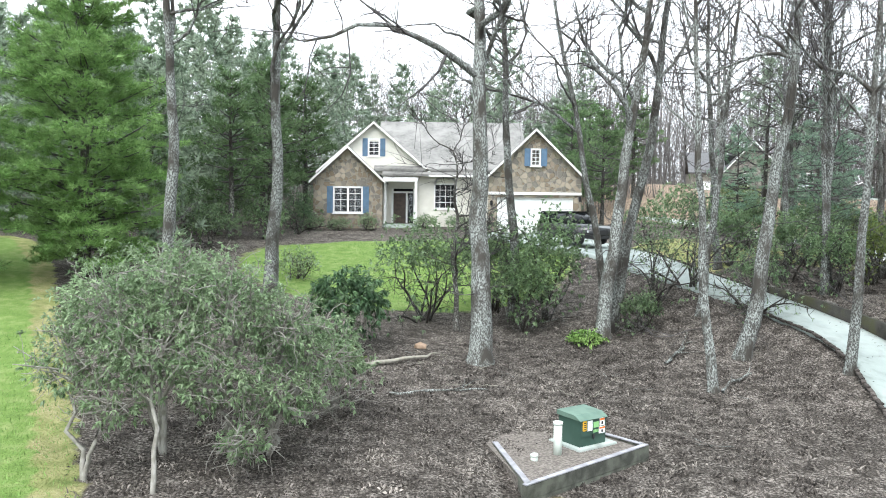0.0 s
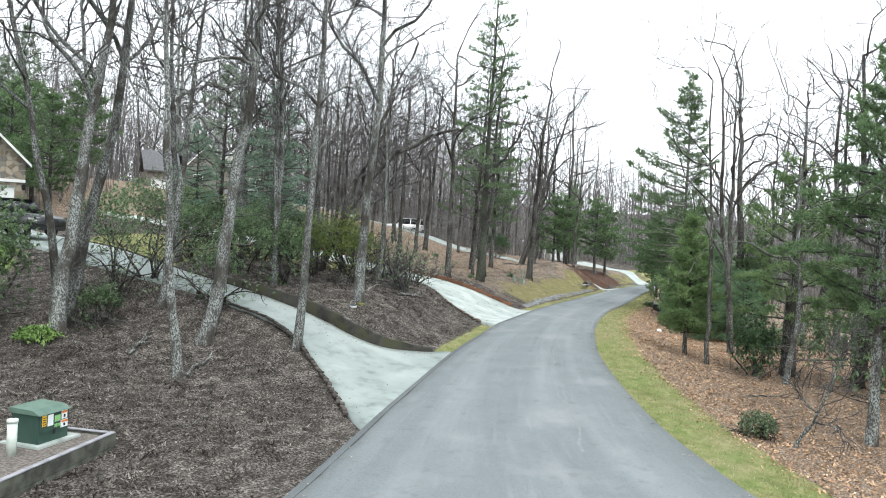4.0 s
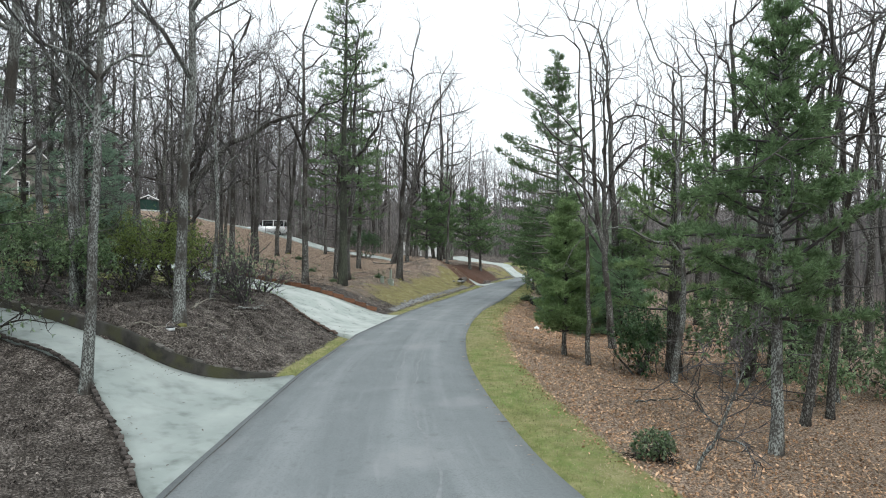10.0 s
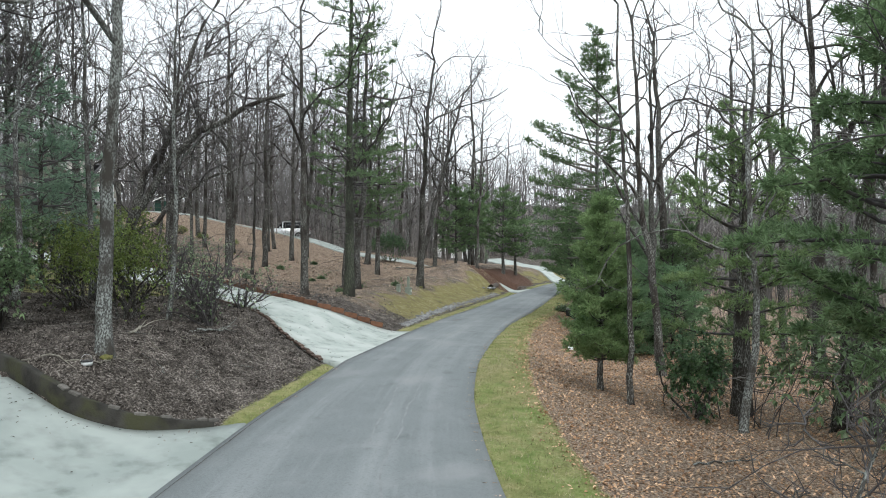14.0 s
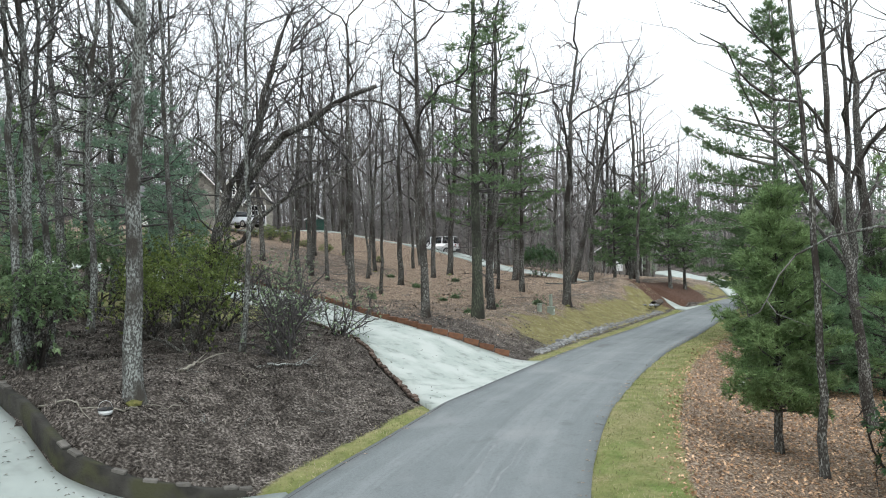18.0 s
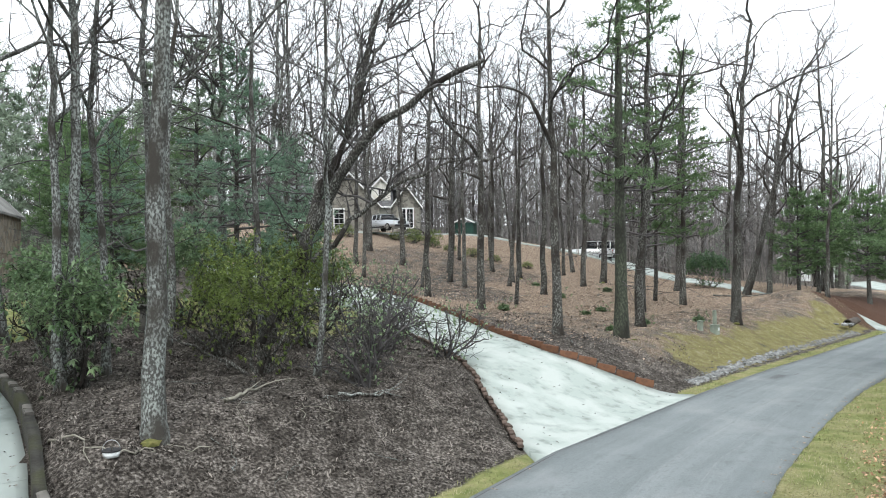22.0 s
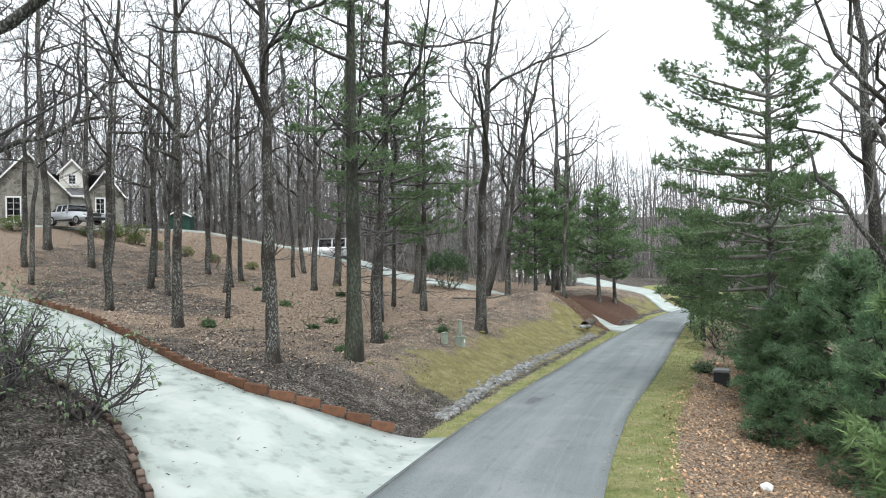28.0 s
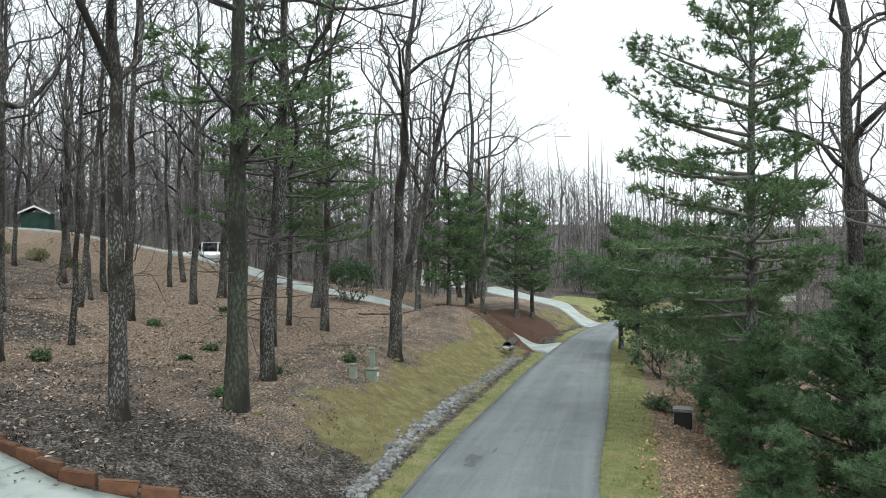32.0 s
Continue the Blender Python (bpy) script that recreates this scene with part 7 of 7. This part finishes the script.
def stone_mesh(seed, size):
    bm = bmesh.new()
    bmesh.ops.create_icosphere(bm, subdivisions=1, radius=size)
    r = random.Random(seed)
    sx, sy, sz = r.uniform(.8, 1.35), r.uniform(.7, 1.1), r.uniform(.45, .75)
    for v in bm.verts:
        v.co = Vector((v.co.x * sx, v.co.y * sy, v.co.z * sz)) * r.uniform(.82, 1.15)
    me = bpy.data.meshes.new("stone")
    bm.to_mesh(me)
    bm.free()
    return me


M_STONE_ONE = mat("loose_stone", (0.17, 0.175, 0.175), 0.9, second=(0.28, 0.285, 0.28), scale=6, bump=0.4, bump_scale=20, rand=0.45)
stones = [stone_mesh(k, .085) for k in range(6)]
r = random.Random(9)
spots = along(DITCH, .05)
near = spots[:230]
for x, y, a, t, *_ in near:
    o = r.gauss(0, .11)
    px, py = x - math.sin(radians(a)) * o, y + math.cos(radians(a)) * o
    ob = link("stone", stones[r.randrange(6)], M_STONE_ONE, ditch)
    s = r.uniform(.6, 1.5)
    ob.matrix_basis = pose(px, py, ground_z(px, py) + .02, r.uniform(-20, 20), r.uniform(-20, 20), r.uniform(0, 360)) @ Matrix.Scale(s, 4)
heap = Heap()
for x, y, a, t, *_ in np.repeat(spots, 3, axis=0):
    o = r.gauss(0, .13)
    px, py = x - math.sin(radians(a)) * o, y + math.cos(radians(a)) * o
    s = r.uniform(.03, .09)
    z = ground_z(px, py) + .01
    q = np.array([(1, 0, 0), (0, 1, 0), (-1, 0, 0), (0, -1, 0), (.2, .1, .7)]) * s * (1.2, .9, 1)
    c, d = math.cos(o * 40), math.sin(o * 40)
    q = np.stack([q[:, 0] * c - q[:, 1] * d + px, q[:, 0] * d + q[:, 1] * c + py, q[:, 2] + z], 1)
    heap.add(q, [(0, 1, 4), (1, 2, 4), (2, 3, 4), (3, 0, 4)])
gravel = link("gravel", heap.mesh("gravel", False), M_STONE, ditch)
gravel["kind"] = "stuff"

# the drain's mouth at the end of the ditch
drain = tagged(empty("drain_pipe", 56.3, 46.4, ground_z(56.3, 46.4), 30), "dark drain pipe end with stones beside a drive", "pipe")
bm = bmesh.new()
bmesh.ops.create_cone(bm, cap_ends=False, segments=18, radius1=.26, radius2=.26, depth=2.2, matrix=Matrix.Translation((.35, 0, .04)) @ Matrix.Rotation(radians(90), 4, 'Y'))
bmesh.ops.solidify(bm, geom=bm.faces[:], thickness=.05)
part("pipe_tube", bm, mat("rusty_pipe", (0.06, 0.05, 0.042), 0.8, second=(0.11, 0.09, 0.075), scale=4), drain)
for k in range(7):
    ob = link("stone", stones[k % 6], M_STONE_ONE, drain)
    ob.matrix_basis = pose(-1.3 + r.uniform(-.4, .3), r.uniform(-.6, .6), .05, 0, 0, 50 * k) @ Matrix.Scale(r.uniform(1.6, 2.8), 4)

# ---- small things ----
M_UTIL = mat("pale_green_plastic", (0.25, 0.29, 0.24), 0.5, second=(0.31, 0.35, 0.3), scale=3)
ped = tagged(empty("utility_pedestal", 41.75, 40.85, ground_z(41.75, 40.85), 20), "pale green utility post with a box at its foot", "utility box")
boxed("foot_box", (-.17, .17, -.17, .17, -.1, .34), M_UTIL, ped, .03)
boxed("foot_lid", (-.19, .19, -.19, .19, .34, .40), M_UTIL, ped, .02)
boxed("post", (-.09, .09, -.07, .07, .4, 1.0), M_UTIL, ped, .03)
boxed("cap", (-.1, .1, -.08, .08, 1.0, 1.08), M_UTIL, ped, .03)
boxed("tag", (.0, .12, -.175, -.171, .12, .26), M_WHITE, ped)
ped = tagged(empty("utility_pedestal", 41.0, 40.95, ground_z(41.0, 40.95), 20), "short pale green utility box on leaf litter", "utility box")
boxed("foot_box", (-.13, .13, -.1, .1, -.1, .36), M_UTIL, ped, .03)
boxed("cap", (-.14, .14, -.11, .11, .36, .42), M_UTIL, ped, .02)

bin_ = tagged(empty("black_bin", 48.2, 32.9, ground_z(48.2, 32.9), 25), "black box with a grey lid on the verge", "bin")
boxed("bin_body", (-.3, .3, -.28, .28, -.05, .52), M_PLASTIC, bin_, .04)
boxed("bin_lid", (-.33, .33, -.31, .31, .52, .62), mat("grey_lid", (0.2, 0.21, 0.21), 0.7, second=(0.28, 0.28, 0.28), scale=3), bin_, .03)
boxed("bin_label", (.1, .2, -.29, -.281, .36, .44), M_WHITE, bin_)

pan = tagged(empty("bucket", 16.5, 25.8, ground_z(16.5, 25.8) + .03), "white bucket with a dark lid on mulch", "bucket")
pan.scale = (.72, .72, .72)
cyl("tub", .18, .14, M_WHITE, pan, (0, 0, -.04), 24, .21)
cyl("lid", .22, .04, M_PLASTIC, pan, (0, 0, .1), 24)
bm = bmesh.new()
pts = [Vector((.2 * math.cos(a), .04, .12 + .24 * math.sin(a))) for a in np.linspace(0, math.pi, 12)]
v, f = tube([tuple(p) for p in pts], [.009] * 12, 6)
link("wire_handle", np_mesh("wire_handle", v, f, True), M_RIM, pan)

bath = tagged(empty("birdbath", 16.7, 36.8, ground_z(16.7, 36.8)), "grey stone birdbath on a post beside the lawn", "birdbath")
cyl("pillar", .13, .75, M_CAP, bath, (0, 0, -.05), 14, .09)
cyl("bowl", .16, .13, M_CAP, bath, (0, 0, .7), 20, .38)
cyl("foot", .24, .08, M_CAP, bath, (0, 0, -.04), 14)


def fallen(name, label, x0, y0, x1, y1, rad, seed, arms=0, material=M_BARK_GREY):
    rg = np.random.default_rng(seed)
    n = 9
    t = np.linspace(0, 1, n)
    p = np.stack([x0 + (x1 - x0) * t, y0 + (y1 - y0) * t, np.zeros(n)], 1)
    p[:, :2] += rg.normal(0, .05, (n, 2))
    p[:, 2] = [ground_z(a, b) + rad * .9 for a, b, _ in p] + rg.uniform(0, .06, n)
    h = Heap()
    h.add(*tube(p, np.linspace(rad, rad * .5, n), 7))
    root = tagged(empty(name, *p[0]), label, "branch")
    p0 = p[0].copy()
    me = np_mesh("stick", np.concatenate(h.v) - p0, np.concatenate(h.f), True)
    link("stick", me, material, root)
    for _ in range(arms):
        i = rg.integers(2, n)
        q = wander(rg, p[i] - p0, unit(np.array([x1 - x0, y1 - y0, .2]) / 2 + rg.normal(0, .5, 3) * (1, 1, .3)), rg.uniform(.4, 1.2), 4, .2)
        v, f = tube(q, np.linspace(rad * .5, .006, 5), 5)
        link("side_shoot", np_mesh("side_shoot", v, f, True), material, root)
    return root


M_PALEWOOD = mat("bleached_wood", (0.3, 0.285, 0.24), 0.9, second=(0.2, 0.19, 0.155), scale=6, bump=0.5, bump_scale=20)
fallen("fallen_log", "pale fallen log on dark mulch", -2.6, 24.0, -.5, 25.4, .09, 1, 1, M_PALEWOOD)
fallen("fallen_branch", "crooked fallen branch on dark mulch", -1.5, 21.6, 1.3, 22.4, .045, 2, 4)
fallen("fallen_branch", "fallen branch beside a trunk", 8.4, 22.9, 9.9, 24.2, .05, 3, 3)
fallen("fallen_branch", "fallen branch beside a trunk", 7.6, 25.6, 8.9, 27.2, .06, 4, 3)
fallen("fallen_branch", "thin fallen branch on leaf litter", 52.0, 53.5, 56.5, 52.6, .06, 5, 4)
fallen("fallen_branch", "dead branch lying on mulch", 18.6, 27.9, 19.2, 28.6, .05, 6, 2, M_PALEWOOD)
fallen("fallen_branch", "dead branch lying on mulch", 21.2, 28.9, 22.6, 29.4, .04, 7, 3)
fallen("fallen_branch", "dead branch lying on mulch", 31.6, 36.2, 31.9, 37.0, .02, 8, 2)
fallen("fallen_branch", "dead branch lying on leaf litter", 22.0, 11.0, 23.6, 11.4, .03, 9, 3)
fallen("fallen_branch", "dead branch lying on leaf litter", 26.4, 14.0, 28.0, 13.2, .03, 10, 3)
for k in range(14):
    a, d = r.uniform(0, 6.28), r.uniform(.8, 1.6)
    x, y = 36.0 + r.gauss(0, 1.0), 61.5 + r.gauss(0, .7)
    fallen("brush_stick", "grey stick in a heap of cut brush", x, y, x + math.cos(a) * d, y + math.sin(a) * d, .025, 40 + k, 2)

scrap = tagged(link("paper_scrap", stone_mesh(33, .16), M_WHITE), "crumpled white paper scrap on leaf litter", "litter")
scrap.matrix_basis = pose(37.6, 25.5, ground_z(37.6, 25.5) + .04)
white = tagged(link("white_stone", stone_mesh(35, .2), M_WHITE), "white stone at the foot of a dark trunk", "stone")
white.matrix_basis = pose(19.5, 3.4, ground_z(19.5, 3.4) + .06)
tan = tagged(link("tan_stone", stone_mesh(37, .22), mat("tan_rock", (0.27, 0.19, 0.13), 0.9, second=(0.34, 0.25, 0.18), scale=5)), "round tan stone on dark mulch", "stone")
tan.matrix_basis = pose(-.75, 26.8, ground_z(-.75, 26.8) + .08)

fallen("fallen_branch", "bleached branch lying above the retaining wall", 15.3, 27.2, 16.4, 25.75, .03, 21, 2, M_PALEWOOD)
fallen("fallen_branch", "bleached stick on dark mulch", 16.7, 25.9, 17.2, 26.0, .02, 22, 1, M_PALEWOOD)
for k in range(16):
    x, y, a, d = r.uniform(-3, 10), r.uniform(18, 27), r.uniform(0, 6.28), r.uniform(.3, .9)
    fallen("dry_stick", "thin dry stick on dark mulch", x, y, x + math.cos(a) * d, y + math.sin(a) * d, .012, 60 + k, 1, M_PALEWOOD if k % 3 == 0 else M_BARK_GREY)
for k in range(14):
    x, y, a, d = r.uniform(18, 25), r.uniform(25.5, 31), r.uniform(0, 6.28), r.uniform(.3, .9)
    if clear_of(x, y, 1.2):
        fallen("dry_stick", "thin dry stick on dark mulch", x, y, x + math.cos(a) * d, y + math.sin(a) * d, .012, 80 + k, 1, M_PALEWOOD if k % 3 == 0 else M_BARK_GREY)
for k in range(16):
    x, y, a, d = r.uniform(31, 52), r.uniform(38, 56), r.uniform(0, 6.28), r.uniform(.5, 1.4)
    if clear_of(x, y, 3):
        fallen("dry_stick", "thin dry stick on leaf litter", x, y, x + math.cos(a) * d, y + math.sin(a) * d, .016, 100 + k, 2, M_BARK_GREY)
M_MOSS = mat("moss", (0.11, 0.115, 0.035), 0.95, second=(0.17, 0.16, 0.055), scale=9, bump=0.8, bump_scale=40)
for x, y, s in ((17.12, 26.2, 1.0), (44.8, 42.9, 1.2), (35.2, 37.72, .8), (1.15, 25.25, .8), (48.0, 60.9, 1.2), (42.1, 62.8, 1.0)):
    cushion = tagged(link("moss_cushion", stone_mesh(int(x * 10), .22), M_MOSS), "yellow-green moss cushion at the foot of a trunk", "moss")
    cushion.matrix_basis = pose(x, y, ground_z(x, y) + .03) @ Matrix.Diagonal((s * .8, s * .8, s * .55, 1))

# a damp stain on the asphalt
M_DAMP = mat("damp_asphalt", (0.075, 0.082, 0.087), 0.6, second=(0.12, 0.128, 0.132), scale=9)
stain = tagged(empty("road_stain", 39.3, 34.2, 0), "dark damp stain on the asphalt lane", "stain", kind="structure")
g = np.random.default_rng(5)


def lane_top(x, y):
    """Height of the asphalt."""
    p = np.array([x]), np.array([y])
    a, b = abs(float(side_distance(*p, ROAD_LEFT)[0])), abs(float(side_distance(*p, ROAD_RIGHT)[0]))
    return float(open_land(*p)[0]) + .035 + .05 * math.sin(math.pi * a / (a + b))


for k in range(9):
    cx, cy = g.normal(0, .55), g.normal(0, .1) + .05 * k - .2
    ln, wd, n = g.uniform(.15, .5), g.uniform(.04, .1), 14
    ring = []
    for i in range(n):
        a = 2 * math.pi * i / n
        f = 1 + g.normal(0, .18)
        u, w = math.cos(a) * ln * f, math.sin(a) * wd * f
        px, py = cx + u * .88 - w * .47, cy + u * .47 + w * .88
        ring.append((px, py, lane_top(39.3 + px, 34.2 + py) + .006))
    link("damp_patch", mesh("damp_patch", ring, [tuple(range(n))]), M_DAMP, stain)


# ---- loose ground cover ----
def cover(name, label, category, material, count, seed, inside, size, ratio, tilt, lift, tri=False):
    """Many small flat pieces strewn on the ground. inside: keeps the points it likes."""
    g = np.random.default_rng(seed)
    pts = inside(g, count)
    z = land(pts[:, 0], pts[:, 1])
    lf, rt = side_distance(pts[:, 0], pts[:, 1], ROAD_LEFT), side_distance(pts[:, 0], pts[:, 1], ROAD_RIGHT)
    bump = np.array([noise.noise((x * .35, y * .35, 0)) * .08 + noise.noise((x * .8, y * .8, 5)) * .05 for x, y in pts])
    z = z + bump * ease(.3, 2.0, np.maximum(lf, -rt)) + lift
    c = np.stack([pts[:, 0], pts[:, 1], z], 1)
    n = len(c)
    s = size * g.uniform(.55, 1.4, (n, 1))
    if tri:
        d = g.normal(0, tilt, (n, 3)) + (0, 0, 1)
        d /= np.linalg.norm(d, axis=1, keepdims=True)
        w = np.cross(d, g.normal(0, 1, (n, 3)))
        w /= np.linalg.norm(w, axis=1, keepdims=True)
        v = np.stack([c - w * s * ratio, c + w * s * ratio, c + d * s], 1).reshape(-1, 3)
        me = np_mesh(name, v, np.arange(len(v)).reshape(-1, 3))
    else:
        a = g.uniform(0, 6.28, n)
        u = np.stack([np.cos(a), np.sin(a), g.normal(0, tilt, n)], 1)
        w = np.stack([-np.sin(a), np.cos(a), g.normal(0, tilt, n)], 1)
        v = np.stack([c - u * s * .5, c + w * s * ratio * .5 + (0, 0, .012), c + u * s * .5, c - w * s * ratio * .5 + (0, 0, .012)], 1).reshape(-1, 3)
        me = np_mesh(name, v, np.arange(len(v)).reshape(-1, 4))
    return tagged(link(name, me, material), label, category, kind="stuff")


def off_drives(p, gap=.1):
    keep = np.ones(len(p), bool)
    for a, b, _ in DRIVES:
        m, half = (a + b) / 2, np.hypot(*(a - b).T) / 2
        for k in range(len(m)):
            u = (b - a)[k] / (2 * half[k])
            d = p - m[k]
            keep &= ~((np.abs(d @ u) < half[k] + gap) & (np.abs(d @ np.array([-u[1], u[0]])) < .7))
    return keep


def right_floor(g, n):
    p = np.stack([g.uniform(12, 56, n * 4), g.uniform(-4, 36, n * 4)], 1)
    d = -side_distance(p[:, 0], p[:, 1], ROAD_RIGHT)
    k = (d > np.interp(p[:, 0] * .83 + p[:, 1] * .55, [28, 46], [1.85, 1.25]) + g.normal(0, .3, len(d))) & (d < 16) & (g.uniform(0, 1, len(d)) < np.clip(1.6 - d / 12, .2, 1))
    return p[k][:n]


def grove_floor(g, n):
    p = np.stack([g.uniform(29, 62, n * 4), g.uniform(34, 80, n * 4)], 1)
    d = side_distance(p[:, 0], p[:, 1], ROAD_LEFT)
    k = (d > 5 + g.normal(0, 1.2, len(d))) & (d < 34) & off_drives(p)
    q = p[:, 0] * .83 + p[:, 1] * .55 + 1.6 * np.sin(p[:, 0] * .55 + 1.3 * np.sin(p[:, 1] * .42)) + 1.1 * np.sin(p[:, 1] * .9 + p[:, 0] * .31)
    k &= g.uniform(0, 1, len(d)) < np.interp(q, [45, 55], [.25, 1])
    return p[k][:n]


def bank_floor(g, n):
    p = np.stack([g.uniform(-8, 40, n * 5), g.uniform(11, 46, n * 5)], 1)
    d = side_distance(p[:, 0], p[:, 1], ROAD_LEFT)
    lawn_ = np.hypot((p[:, 0] + 1.8) / 8.4, (p[:, 1] - 39.2) / 6.8) < 1
    k = (d > .9 + g.normal(0, .2, len(d))) & (d < 15) & off_drives(p, .25) & ~lawn_ & (side_distance(p[:, 0], p[:, 1], [(-6.0, 12.6), (-8.9, 18.4)]) < .3) & (g.uniform(0, 1, len(d)) < np.interp(p[:, 0] * .83 + p[:, 1] * .55, [42, 46, 54], [1, .34, 0]))
    clump = np.array([noise.noise((x * 1.5, y * 1.5, 2)) + .6 * noise.noise((x * 3.7, y * 3.7, 3)) for x, y in p[k]])
    return p[k][clump > g.normal(0, .16, len(clump))][:n]


def verges(g, n):
    p = np.stack([g.uniform(9, 66, n * 6), g.uniform(2, 52, n * 6)], 1)
    a, b = side_distance(p[:, 0], p[:, 1], ROAD_LEFT), -side_distance(p[:, 0], p[:, 1], ROAD_RIGHT)
    q = p[:, 0] * .83 + p[:, 1] * .55
    k = ((b > .03) & (b < np.interp(q, [28, 46], [2.2, 1.5]) + g.normal(0, .25, len(b)))) | ((a > .03) & (a < .75) & (q > 24)) | ((a > .9) & (a < 4.6 + g.normal(0, .5, len(a))) & (q > 49) & (q < 75) & (g.uniform(0, 1, len(a)) < .35))
    return p[k & off_drives(p)][:n]


def lawns(g, n):
    p = np.stack([g.uniform(-12, 8, n * 3), g.uniform(30, 47, n * 3)], 1)
    k = (np.hypot((p[:, 0] + 1.8) / 8.6, (p[:, 1] - 39.9) / 7.6) < 1) & off_drives(p)
    q = np.stack([g.uniform(-18, -5, n), g.uniform(9, 26, n)], 1)
    k2 = side_distance(q[:, 0], q[:, 1], [(-3.8, 6), (-6.0, 12.6), (-7.1, 15.0), (-8.9, 18.4), (-10.8, 22.0), (-13.3, 26.6)]) > .1
    return np.concatenate([p[k][:n // 2], q[k2][:n // 2]])


cover("fallen_leaves", "brown fallen leaves on the wood's floor", "leaves", M_LITTER, 62000, 1, right_floor, .08, .6, .4, .02)
cover("grove_leaves", "brown fallen leaves under the grove", "leaves", M_LITTER_GREY, 42000, 2, grove_floor, .1, .6, .3, .02)
cover("mulch", "dark shredded mulch and leaves on the banks", "mulch", M_MULCH_CHIP, 92000, 3, bank_floor, .078, .36, .8, .025)
cover("verge_grass", "short grass along the lane", "grass", M_GRASS, 60000, 4, verges, .075, .11, .5, -.005, True)
cover("lawn_grass", "mown lawn grass", "grass", M_LAWN, 26000, 5, lawns, .08, .14, .5, -.005, True)


def on_drives(g, n):
    out = []
    for d, lo, hi in ((0, 12, 60), (1, 12, 80)):
        a, b, _ = DRIVES[d]
        k, t = g.integers(lo, hi, n // 2), g.uniform(.04, .96, n // 2)
        t = np.where(g.uniform(0, 1, n // 2) < .6, np.where(t < .5, t * .3, 1 - (1 - t) * .3), t)
        out.append(a[k] * (1 - t[:, None]) + b[k] * t[:, None])
    return np.concatenate(out)


cover("drive_scraps", "dark leaf scraps and bits blown onto the drives", "leaves", M_MULCH_CHIP, 420, 8, on_drives, .09, .4, .2, .135)


def on_lane(g, n):
    k = g.integers(60, 200, n)
    t = np.where(g.uniform(0, 1, n) < .5, g.uniform(.0, .05, n), g.uniform(.95, 1.0, n))
    return ra[k] * (1 - t[:, None]) + rb[k] * t[:, None]


cover("lane_scraps", "bits of leaf and grit along the lane's edges", "leaves", M_LITTER_GREY, 900, 9, on_lane, .07, .5, .2, .095)
